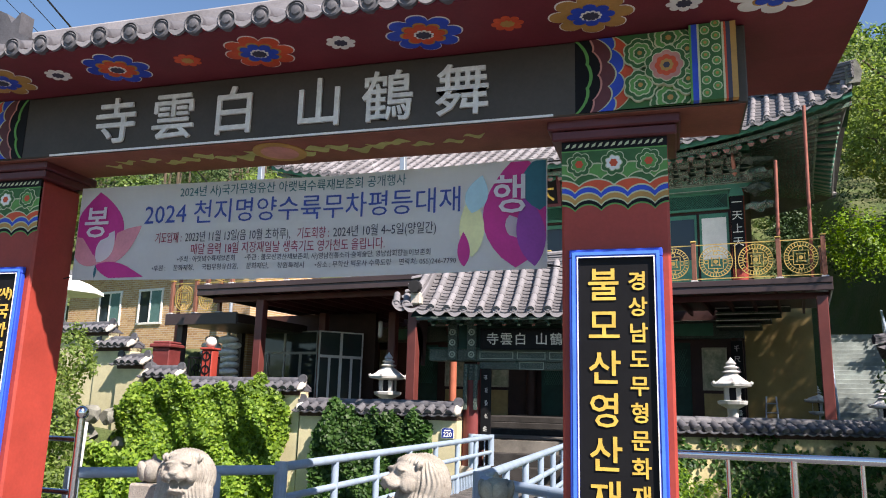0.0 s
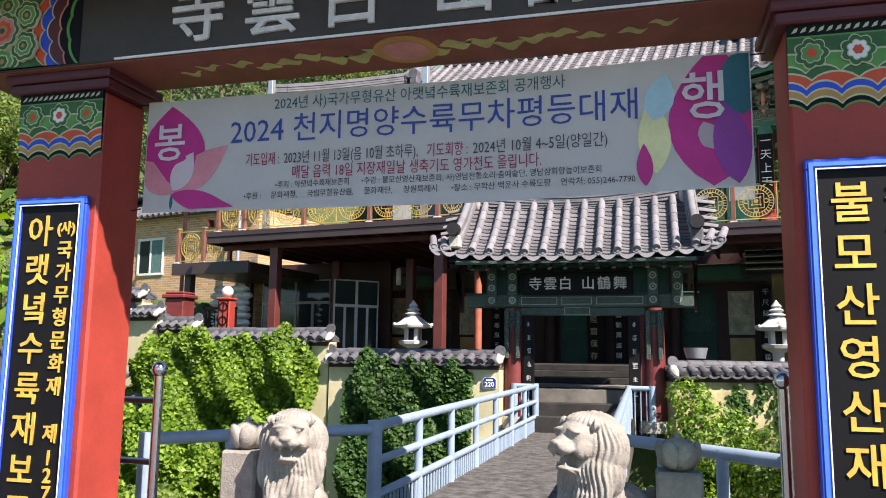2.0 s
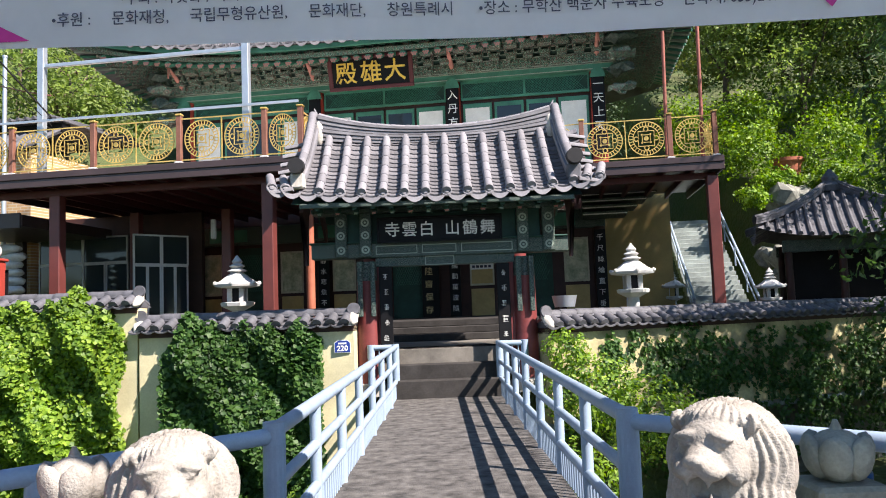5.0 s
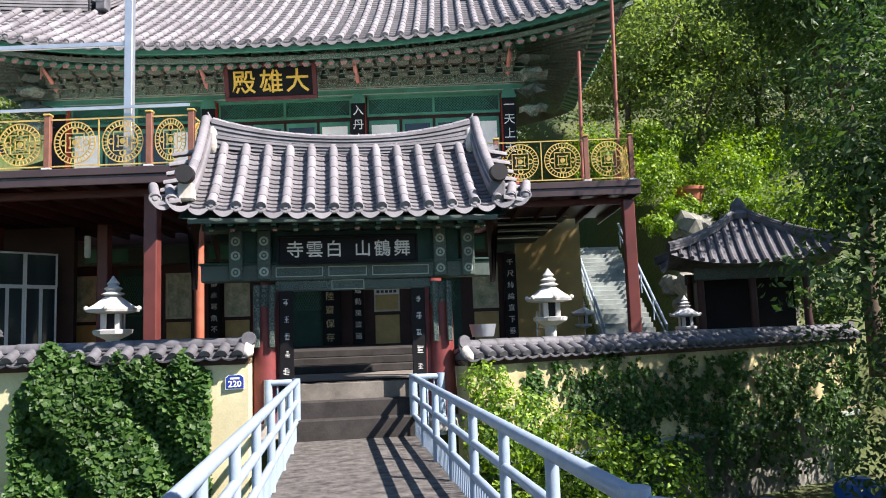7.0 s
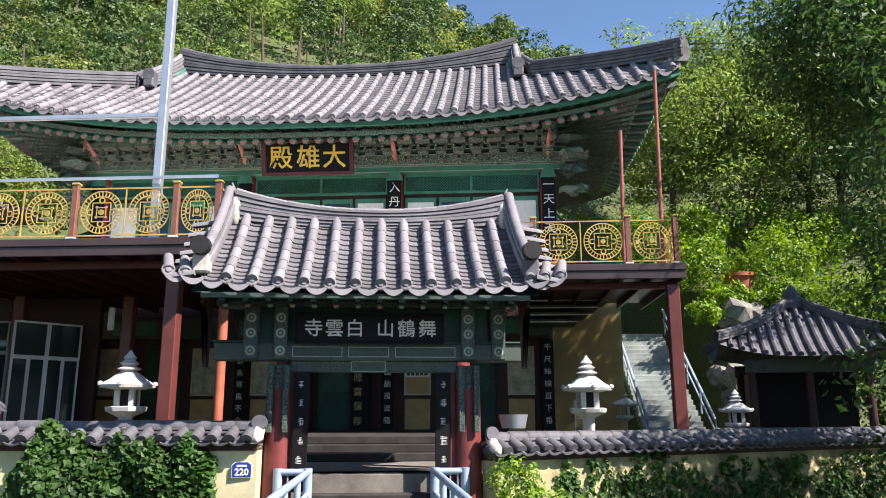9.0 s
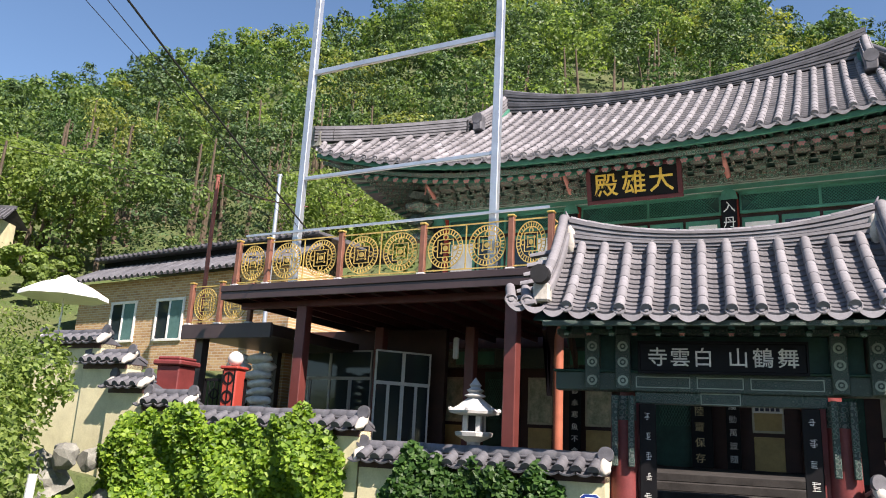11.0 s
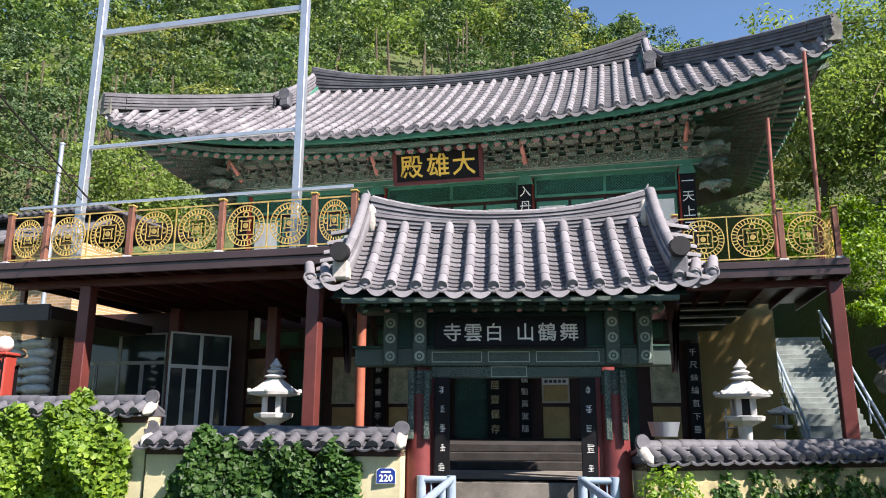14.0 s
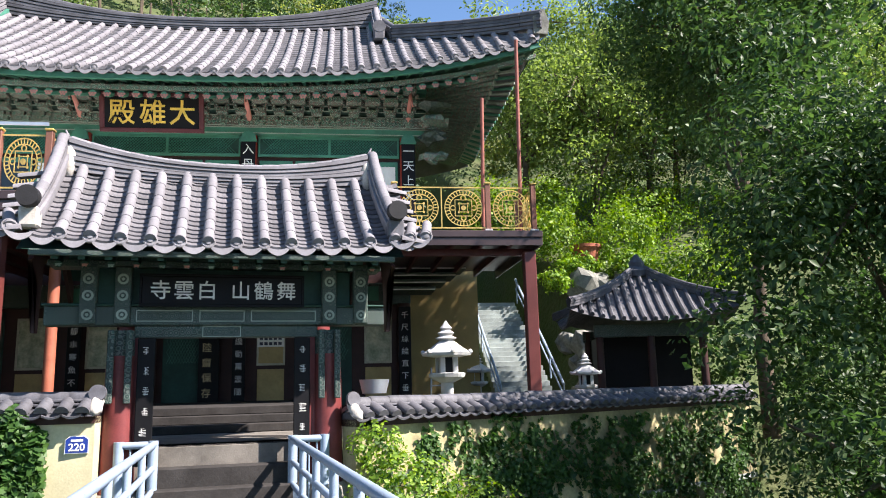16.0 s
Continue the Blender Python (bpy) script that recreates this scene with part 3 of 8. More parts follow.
    part("name_board", bm, BLACK, GATE, "black board with gold vertical lettering")
for cx, big, small in ((-6.22, "아랫녘수륙재보존", "(사)국가무형문화재 제127호"), (-0.41, "불모산영산재보존", "경상남도무형문화재")):
    x_big, x_small = cx - 0.09, cx + 0.155
    step = 0.305
    for i, ch in enumerate(big):
        me = text_mesh(ch, 0.262, GOLD, 0.006, bold=0.003)
        piece("writing", me, GATE, pose(x_big, 5.972, 2.47 - i * step, 90, 0, 0))
    items = [s for s in small.replace("(사)", "@")]
    zz = 2.50
    dz = 0.19 if len(items) < 10 else 0.175
    for i, ch in enumerate(items):
        if ch != " ":
            me = text_mesh("(사)" if ch == "@" else ch, 0.15 if ch != "@" else 0.11, GOLD, 0.006, bold=0.003)
            piece("writing", me, GATE, pose(x_small, 5.972, zz, 90, 0, 0))
        zz -= dz if not ch.isdigit() else 0.13

# beam with lettered board
bm = B()
box(bm, -7.05, 0.56, 5.83, 6.5, 3.782, 4.39, 0.01)
part("beam", bm, BROWN_BOARD, GATE)
bm = B()
box(bm, -7.03, 0.54, 5.845, 6.48, 3.772, 3.781)
part("beam_underside", bm, mat("terracotta_underside_paint", (0.22, 0.07, 0.045), rough=0.7, var=0.25), GATE)
bm = B()
box(bm, -5.62, -0.85, 5.822, 5.83, 3.785, 3.803)
part("pale_line", bm, WHITE, GATE)
xs = (-4.90, -4.28, -3.66, -2.84, -2.22, -1.58)
for ch, x in zip("寺雲白山鶴舞", xs):
    me = text_mesh(ch, 0.47, CHALK, 0.012, bold=0.004)
    piece("writing", me, GATE, pose(x, 5.815, 4.04, 90, 0, 0))
# scroll ornament on the underside
for k in range(-9, 10):
    if k == 0:
        continue
    bm = B()
    x = -3.35 + k * 0.19 * (1 if abs(k) < 8 else 1.06)
    ln, wd = 0.27 - abs(k) * 0.008, 0.14 - abs(k) * 0.009
    pts = [(x - ln / 2 + ln * i / 8, 6.12 + 0.06 * math.sin(k * 1.9) + wd * math.sin(math.pi * i / 8) + 0.03 * math.sin(i + k)) for i in range(9)]
    pts += [(x - ln / 2 + ln * i / 8, 6.12 + 0.06 * math.sin(k * 1.9) - wd * 0.3 * math.sin(math.pi * i / 8) + 0.03 * math.sin(i + k)) for i in range(7, 0, -1)]
    vs = [bm.verts.new((px, py, 3.769)) for px, py in pts]
    bm.faces.new(vs)
    r = bmesh.ops.extrude_face_region(bm, geom=bm.faces[:])
    bmesh.ops.translate(bm, verts=[v for v in r["geom"] if isinstance(v, bmesh.types.BMVert)], vec=(0, 0, 0.005))
    part("painted_scroll", bm, mat("moss_scroll_paint", (0.42, 0.42, 0.15), rough=0.7) if k == -9 else bpy.data.materials["moss_scroll_paint"], GATE)
bm = B()
lathe(bm, [(0.24, 3.762), (0.24, 3.772)], 24, (-3.35, 6.12, 0))
part("painted_medallion", bm, OCHRE, GATE)
bm = B()
lathe(bm, [(0.17, 3.758), (0.17, 3.7615)], 24, (-3.35, 6.12, 0))
part("painted_medallion", bm, PINK, GATE)

# painted ends of the beam above the pillars
for sgn, xc in ((1, -0.41), (-1, -6.22)):
    x_in, x_out = xc - sgn * 0.27, xc + sgn * 0.90
    def tongue(off, bulge_r, k):
        pts = []
        for i in range(49):
            f = i / 48
            curve = 0.09 * (1 - (2 * f - 1) ** 2) + bulge_r * abs(math.sin(math.pi * 3 * f + (math.pi / 2 if k % 2 else 0))) ** 0.7
            pts.append((x_in + sgn * (off - 0.05 + curve), 3.79 + 0.595 * f))
        return pts + [(x_out, 4.385), (x_out, 3.79)]
    bands = [(0.05, 0.02, LEAFGREEN), (0.075, 0.02, BLACK), (0.13, 0.03, PINK), (0.145, 0.03, MAROON), (0.215, 0.05, PALE_LINE), (0.227, 0.05, BLUE), (0.285, 0.05, PALE_LINE), (0.297, 0.05, PAINT_RED), (0.35, 0.05, PALE_LINE), (0.362, 0.05, DEEP_LEAF)]
    bm = B()
    box(bm, min(x_in, x_out), max(x_in, x_out), 5.826, 5.83, 3.79, 4.385)
    part("painted_panel", bm, BLACK, GATE, "temple colour pattern on the beam end")
    for k, (off, br, mm) in enumerate(bands):
        bm = B()
        prism(bm, tongue(off, br, k // 2), 5.824 - 0.002 * (k + 1), 5.83)
        part("painted_panel", bm, mm, GATE, "temple colour pattern on the beam end")
    lx = x_in + sgn * 0.68
    yy = 5.799

    def scalloped(cx, cz, rr, npet, mm, name="painted_lotus"):
        global_step[0] -= 0.0012
        bm = B()
        pts = []
        for a in np.linspace(0, 2 * math.pi, npet * 7, endpoint=False):
            q = rr * (0.8 + 0.2 * abs(math.cos(npet * a / 2)) ** 0.6)
            pts.append((min(max(cx + q * math.cos(a), min(x_in, x_out) + 0.01), max(x_in, x_out) - 0.01), min(max(cz + q * math.sin(a), 3.795), 4.38)))
        prism(bm, pts, global_step[0], 5.8)
        part(name, bm, mm, GATE)
    global_step = [yy]
    for dx, dz, r0 in ((0.02, 0.24, 0.16), (0.02, -0.24, 0.16), (-0.19, 0.13, 0.13), (-0.19, -0.13, 0.13), (0.15, 0.12, 0.12), (0.15, -0.12, 0.12)):
        for rr, mm in ((1.0, PALE_LINE), (0.92, DEEP_LEAF), (0.7, PALE_LINE), (0.62, LEAFGREEN), (0.4, PALE_LINE), (0.32, DEEP_LEAF), (0.14, OCHRE)):
            scalloped(lx + sgn * dx, 4.087 + dz, r0 * rr, 7, mm, "painted_scroll")
    for rr, npet, mm in ((0.165, 9, PALE_LINE), (0.157, 9, DEEP_LEAF), (0.128, 8, PALE_LINE), (0.12, 8, PINK), (0.085, 8, PAINT_RED), (0.05, 8, OCHRE), (0.025, 6, INK_DARK)):
        scalloped(lx, 4.087, rr, npet, mm)
    for k, (a, b, mm) in enumerate(((0.845, 0.86, LEAFGREEN), (0.86, 0.9, BLUE), (0.9, 0.915, PALE_LINE), (0.915, 1.07, DEEP_LEAF), (1.07, 1.085, PALE_LINE), (1.085, 1.10, PAINT_RED), (1.10, 1.13, INK_DARK), (1.13, 1.17, OCHRE))):
        bm = B()
        box(bm, min(x_in + sgn * a, x_in + sgn * b), max(x_in + sgn * a, x_in + sgn * b), 5.744, 5.83, 3.79, 4.385)
        part("painted_stripe", bm, mm, GATE)
    for i in range(6):
        for j in range(2):
            cx, cz = x_in + sgn * (0.955 + 0.075 * j), 3.84 + 0.098 * i + 0.049 * j
            for rr, yb, mm in ((0.034, 5.741, PALE_LINE), (0.026, 5.739, LEAFGREEN), (0.012, 5.737, OCHRE)):
                bm = B()
                lathe(bm, [(rr, 0.004), (rr, 0.0), (0.001, 0.0)], 10)
                part("painted_boss", bm, mm, GATE, matrix=Matrix.Translation((cx, yb, cz)) @ pose(0, 0, 0, -90, 0, 0))

# roof of the outer gate
RX0, RX1 = -7.95, 1.35
bm = B()
poly = [(5.08, 4.42), (5.08, 4.48), (6.2, 5.05), (7.3, 4.48), (7.3, 4.42), (6.5, 4.395), (5.83, 4.395)]
a = [bm.verts.new((RX0, y, z)) for y, z in poly]
b = [bm.verts.new((RX1, y, z)) for y, z in poly]
bm.faces.new(a)
bm.faces.new(b[::-1])
for i in range(len(poly)):
    bm.faces.new((a[i], b[i], b[(i + 1) % len(poly)], a[(i + 1) % len(poly)]))
part("eave_soffit", bm, SOFFIT, GATE, "maroon soffit painted with lotus flowers")


def cover_mesh(name, r0, r1, length, material, seg=8):
    """A half-round cover tile along +y with thickness and a lip."""
    bm = B()
    rows = []
    for y, r in ((0, r0), (length * 0.04, r0 * 1.04), (length * 0.9, r1), (length, r1 * 0.96)):
        rows.append([bm.verts.new((r * math.cos(math.pi * i / seg), y, r * math.sin(math.pi * i / seg))) for i in range(seg + 1)])
    for p, q in zip(rows, rows[1:]):
        for i in range(seg):
            bm.faces.new((p[i], p[i + 1], q[i + 1], q[i]))
    bm.faces.new(rows[0])
    bm.faces.new(rows[-1][::-1])
    bmesh.ops.recalc_face_normals(bm, faces=bm.faces)
    me = bpy.data.meshes.new(name)
    bm.to_mesh(me)
    bm.free()
    me.materials.append(material)
    return smooth_mesh(me, 50)


def disc_mesh(name, r, material):
    """A round eave end tile with rim and boss, facing -y."""
    bm = B()
    lathe(bm, [(r * 0.98, 0.05), (r, 0.0), (r * 0.86, -0.008), (r * 0.78, 0.006), (r * 0.5, 0.004), (r * 0.42, -0.012), (r * 0.1, -0.02)], 16)
    bmesh.ops.rotate(bm, verts=bm.verts, cent=(0, 0, 0), matrix=Euler((radians(90) * -1, 0, 0)).to_matrix())
    bmesh.ops.scale(bm, verts=bm.verts, vec=(1, 1, 1))
    bmesh.ops.recalc_face_normals(bm, faces=bm.faces)
    me = bpy.data.meshes.new(name)
    bm.to_mesh(me)
    bm.free()
    me.materials.append(material)
    return smooth_mesh(me, 35)


def pan_mesh(name, w, length, thick, sag, material):
    """A shallow concave pan tile along +y."""
    bm = B()
    n = 5
    grid = []
    for y in (0, length):
        grid.append([bm.verts.new((-w / 2 + w * i / n, y, -sag * (1 - (2 * i / n - 1) ** 2))) for i in range(n + 1)])
    low = [bm.verts.new((-w / 2 + w * i / n, 0, -thick - sag * (1 - (2 * i / n - 1) ** 2))) for i in range(n + 1)]
    for i in range(n):
        bm.faces.new((grid[0][i], grid[0][i + 1], grid[1][i + 1], grid[1][i]))
        bm.faces.new((low[i + 1], low[i], grid[0][i], grid[0][i + 1])[::-1])
    me = bpy.data.meshes.new(name)
    bm.to_mesh(me)
    bm.free()
    me.materials.append(material)
    return me


def lip_mesh(name, w, material):
    """The drooping eave end of a pan tile, a shield shape facing -y."""
    bm = B()
    pts = [(-w / 2, 0.0)] + [(-w / 2 + w * i / 10, -0.02 - 0.13 * math.sin(math.pi * i / 10) ** 0.8) for i in range(11)] + [(w / 2, 0.0)]
    pts += [(w / 2 - w * i / 8, -0.05 * math.sin(math.pi * i / 8)) for i in range(1, 8)]
    prism(bm, pts, -0.012, 0.012)
    bmesh.ops.recalc_face_normals(bm, faces=bm.faces)
    me = bpy.data.meshes.new(name)
    bm.to_mesh(me)
    bm.free()
    me.materials.append(material)
    return me


og_cover = cover_mesh("cover_tile", 0.075, 0.07, 0.36, TILE_DARK)
og_disc = disc_mesh("eave_disc", 0.088, TILE_DARK)
n = int((RX1 - RX0) / 0.30)
for i in range(n):
    x = RX0 + 0.15 + (RX1 - RX0 - 0.3) * i / (n - 1)
    piece("cover_tile", og_cover, GATE, pose(x, 5.06, 4.485, 27, 0, 0))
    piece("eave_disc", og_disc, GATE, pose(x, 5.045, 4.50, 0, 0, 0))
for i in range(n - 1):
    x = RX0 + 0.15 + (RX1 - RX0 - 0.3) * (i + 0.5) / (n - 1)
    if i == 0:
        og_lip = lip_mesh("pan_tile", 0.17, TILE)
    piece("pan_tile", og_lip, GATE, pose(x, 5.055, 4.485, 0, 0, 0) @ Matrix.Diagonal((1, 1, 0.45, 1)))
bm = B()
for i in range(n):
    x = RX0 + 0.15 + (RX1 - RX0 - 0.3) * i / (n - 1)
    cyl(bm, (x, 5.36, 4.64), (x, 6.2, 5.07), 0.07, None, 8)
part("tile_field", bm, TILE, GATE, smooth=40)
bm = B()
box(bm, RX0, RX1, 6.1, 6.4, 5.05, 5.3, 0.03)
part("ridge", bm, TILE, GATE)
# ridge-end ornament standing on the verge
for x in (-6.08, -0.55):
    bm = B()
    prism(bm, [(-0.3, 0), (0.42, 0), (0.46, 0.10), (0.30, 0.16), (0.30, 0.42), (0.18, 0.30), (0.10, 0.42), (-0.08, 0.5), (-0.12, 0.42), (-0.36, 0.46), (-0.30, 0.3)], -0.09, 0.09)
    part("ridge_ornament", bm, TILE_DARK, GATE, matrix=Matrix.Translation((x, 5.55, 4.76)) @ Matrix.Scale(0.85, 4))
# lotus flowers on the soffit
fl = [(-7.2, BLUE), (-5.90, OCHRE), (-4.63, BLUE), (-3.23, PAINT_RED), (-1.80, BLUE), (-0.52, OCHRE), (0.74, WHITE)]
mids = [-6.53, -5.27, -3.92, -2.50, -1.14, 0.13]


def flower(cx, cy, r, layers, root):
    for k, (rr, npet, mm) in enumerate(layers):
        bm = B()
        R = r * rr
        vs = []
        for a in np.linspace(0, 2 * math.pi, npet * 8, endpoint=False):
            q = R * (0.72 + 0.28 * abs(math.cos(npet * a / 2)) ** 0.6)
            y = cy + q * math.sin(a) * 0.85
            z = 4.395 + (5.83 - y) * 0.0333 - 0.004 * (k + 1)
            vs.append(bm.verts.new((cx + q * math.cos(a), y, z)))
        bm.faces.new(vs)
        e = bmesh.ops.extrude_face_region(bm, geom=bm.faces[:])
        bmesh.ops.translate(bm, verts=[v for v in e["geom"] if isinstance(v, bmesh.types.BMVert)], vec=(0, 0, 0.006))
        part("painted_flower", bm, mm, root)


for x, mm in fl:
    inner = PAINT_RED if mm in (BLUE,) else BLUE
    flower(x, 5.45, 0.315, ((1.0, 8, WHITE), (0.96, 8, mm), (0.62, 8, OCHRE), (0.55, 8, inner), (0.26, 10, WHITE), (0.20, 10, INK_DARK)), GATE)
for i, x in enumerate(mids):
    flower(x, 5.45, 0.125, ((1.0, 8, WHITE if i % 2 else PAINT_RED), (0.45, 8, INK_DARK if i % 2 else OCHRE)), GATE)

# banner between the pillars
BAN = thing("banner", Matrix.Translation((-3.335, 6.36, 3.16)), "white vinyl festival banner with blue and crimson Korean lettering", "banner")
BX, BZ = 2.36, 0.47


def wave(x):
    return 0.016 * math.sin(x * 2.3 + 0.5) + 0.006 * math.sin(x * 5.1)


def sheet(bm, outline, y):
    vs = [bm.verts.new((x, y + wave(x), z)) for x, z in outline]
    f = bm.faces.new(vs)
    return f


bm = B()
nx, nz = 60, 6
g = [[bm.verts.new((-BX + 2 * BX * i / nx, wave(-BX + 2 * BX * i / nx), -BZ + 2 * BZ * j / nz - 0.03 * math.sin(math.pi * i / nx))) for i in range(nx + 1)] for j in range(nz + 1)]
for j in range(nz):
    for i in range(nx):
        bm.faces.new((g[j][i], g[j][i + 1], g[j + 1][i + 1], g[j + 1][i]))
bmesh.ops.solidify(bm, geom=bm.faces[:], thickness=0.003)
part("sheet", bm, CLOTH, BAN, smooth=60)


def banner_text(body, size, material, x, z, width=None, bold=0.0):
    me = text_mesh(body, size, material, 0.001, bold=bold)
    co = np.empty(len(me.vertices) * 3, dtype=np.float32)
    me.vertices.foreach_get("co", co)
    co = co.reshape(-1, 3)
    if width:
        co[:, 0] *= width / (co[:, 0].max() - co[:, 0].min())
        co[:, 0] -= (co[:, 0].max() + co[:, 0].min()) / 2
    out = np.empty_like(co)
    out[:, 0] = co[:, 0] + x + (0.09 if abs(x) < 1.9 else 0.0)
    out[:, 1] = np.array([wave(v) for v in out[:, 0]]) - 0.009 - co[:, 2]
    out[:, 2] = co[:, 1] + z
    me.vertices.foreach_set("co", out.ravel())
    me.update()
    ob = new("writing", me)
    ob.parent = BAN
    return ob


banner_text("2024년 사)국가무형유산 아랫녘수륙재보존회 공개행사", 0.115, INK_TEAL, -0.12, 0.35, 2.29)
banner_text("2024 천지명양수륙무차평등대재", 0.25, INK_BLUE, -0.06, 0.135, 3.17)
for word, wx, ww, mm in (("기도입재 :", -1.35, 0.29, INK_RED), ("2023년 11월 13일(음 10월 초하루),", -0.62, 1.09, INK_DARK), ("기도회향 :", 0.15, 0.31, INK_RED), ("2024년 10월 4~5일(양일간)", 0.83, 0.97, INK_DARK)):
    banner_text(word, 0.115, mm, wx, -0.095, ww)
banner_text("매달 음력 18일 지장재일날 생축기도 영가천도 올립니다.", 0.115, INK_RED, -0.12, -0.215, 1.94)
banner_text("•주최 : 아랫녘수륙재보존회      •주관 : 불모산영산재보존회, 사)영남전통소리·춤예술단, 영남삼회향놀이보존회", 0.062, INK_DARK, 0.02, -0.305, 2.5)
banner_text("•후원 :     문화재청,     국립무형유산원,     문화재단,     창원특례시      •장소 : 무학산 백운사 수륙도량    연락처: 055)246-7790", 0.062, INK_DARK, 0.0, -0.385, 3.0)


def petal(cx, cz, length, width, ang, material, y=-0.006):
    bm = B()
    pts = []
    for i in range(13):
        f = i / 12
        pts.append((f * length, width * 0.5 * math.sin(math.pi * f ** 0.85) ** 0.9))
    pts += [(p[0], -p[1]) for p in pts[-2:0:-1]]
    ca, sa = math.cos(ang), math.sin(ang)
    for p in pts:
        x, z = cx + p[0] * ca - p[1] * sa, cz + p[0] * sa + p[1] * ca
        x = max(-BX + 0.01, min(BX - 0.01, x))
        z = max(-BZ + 0.01, min(BZ - 0.02, z))
        bm.verts.new((x, y + wave(x), z))
    bm.faces.new(bm.verts[:])
    bmesh.ops.triangulate(bm, faces=bm.faces[:])
    part("printed_petal", bm, material, BAN)


petal(-2.08, -0.30, 0.72, 0.62, radians(94), INK_MAGENTA, -0.006)
petal(-2.08, -0.32, 0.62, 0.26, radians(36), INK_PINK, -0.0075)
petal(-2.08, -0.32, 0.44, 0.24, radians(140), INK_PINK, -0.0075)
petal(-2.1, -0.33, 0.62, 0.17, radians(-14), INK_MAGENTA, -0.009)
petal(-2.08, -0.30, 0.36, 0.20, radians(60), CLOTH, -0.0105)
petal(-2.09, -0.46, 0.14, 0.03, radians(88), INK_TEAL, -0.0105)
petal(2.10, -0.46, 1.0, 0.60, radians(88), INK_MAGENTA, -0.006)
petal(2.26, -0.45, 0.62, 0.24, radians(97), INK_PURPLE, -0.0075)
petal(2.30, 0.02, 0.50, 0.34, radians(88), INK_TEAL, -0.009)
petal(1.73, -0.36, 0.55, 0.22, radians(92), INK_YELLOW, -0.0075)
petal(1.72, 0.02, 0.34, 0.20, radians(75), INK_SKY, -0.009)
petal(1.66, -0.44, 0.30, 0.11, radians(92), INK_MAGENTA, -0.0105)
banner_text("봉", 0.34, CLOTH, -2.12, 0.08, None, 0.004).location.y = -0.016
banner_text("행", 0.36, CLOTH, 2.05, 0.14, None, 0.004).location.y = -0.016
for sx in (-1, 1):
    for sz in (-1, 1):
        bm = B()
        cyl(bm, (sx * BX, 0, sz * BZ * 0.94), (sx * (BX + 0.10), 0.02, sz * BZ * 0.96), 0.006, None, 6)
        part("tie_cord", bm, RUBBER, BAN)

# ---- inner gate ----
IG = thing("inner_gate", Matrix.Identity(4), "one-bay tiled temple gate with green painted timbers", "gate")
GC = -3.31
for x in (-4.80, -1.58):
    bm = B()
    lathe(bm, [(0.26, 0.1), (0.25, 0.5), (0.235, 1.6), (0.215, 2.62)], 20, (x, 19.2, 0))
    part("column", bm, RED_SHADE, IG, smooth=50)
    bm = B()
    lathe(bm, [(0.40, 0.0), (0.36, 0.2), (0.30, 0.26)], 12, (x, 19.2, -0.1))
    part("column_base", bm, STONE, IG, smooth=40)
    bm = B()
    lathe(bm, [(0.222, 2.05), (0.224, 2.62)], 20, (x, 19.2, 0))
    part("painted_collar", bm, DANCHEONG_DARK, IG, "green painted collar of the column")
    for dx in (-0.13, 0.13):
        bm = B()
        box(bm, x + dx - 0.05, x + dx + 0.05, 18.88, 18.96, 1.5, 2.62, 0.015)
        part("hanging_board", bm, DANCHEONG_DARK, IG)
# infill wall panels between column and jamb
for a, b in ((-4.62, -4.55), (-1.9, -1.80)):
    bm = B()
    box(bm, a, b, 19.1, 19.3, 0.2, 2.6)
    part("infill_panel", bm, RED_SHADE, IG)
# boards with brush writing on the jambs
rng = random.Random(4)
for x in (-4.42, -2.02):
    bm = B()
    box(bm, x - 0.13, x + 0.13, 18.99, 19.03, 0.55, 2.50, 0.01)
    brd = part("verse_board", bm, BLACK, IG, "black board with white brush writing")
    bm = B()
    for k in range(6):
        strokes(bm, x + rng.uniform(-0.015, 0.015), 2.30 - k * 0.31, rng.uniform(0.10, 0.135), 18.982, rng)
    part("brush_writing", bm, CHALK, IG)
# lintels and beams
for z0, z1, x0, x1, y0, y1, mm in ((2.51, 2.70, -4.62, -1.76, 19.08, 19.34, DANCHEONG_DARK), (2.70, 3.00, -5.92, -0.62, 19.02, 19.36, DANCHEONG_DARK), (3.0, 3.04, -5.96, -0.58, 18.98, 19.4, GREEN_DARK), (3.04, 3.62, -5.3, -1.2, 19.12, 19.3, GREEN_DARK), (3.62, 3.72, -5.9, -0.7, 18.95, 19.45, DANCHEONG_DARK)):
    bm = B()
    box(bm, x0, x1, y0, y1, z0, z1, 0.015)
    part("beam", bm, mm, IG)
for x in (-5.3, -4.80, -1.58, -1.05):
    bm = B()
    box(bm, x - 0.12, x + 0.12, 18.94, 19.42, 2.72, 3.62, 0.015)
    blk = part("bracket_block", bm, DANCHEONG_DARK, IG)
    for zz in (2.86, 3.16, 3.42):
        bm = B()
        ring(bm, (x, zz), 0.05, 0.085, 18.932, 18.94, 14)
        ring(bm, (x, zz), 0.0, 0.025, 18.932, 18.94, 8)
        part("painted_rosette", bm, mat("pale_green_line", (0.30, 0.36, 0.30), rough=0.7) if "pale_green_line" not in bpy.data.materials else bpy.data.materials["pale_green_line"], blk)
PALE = bpy.data.materials["pale_green_line"]
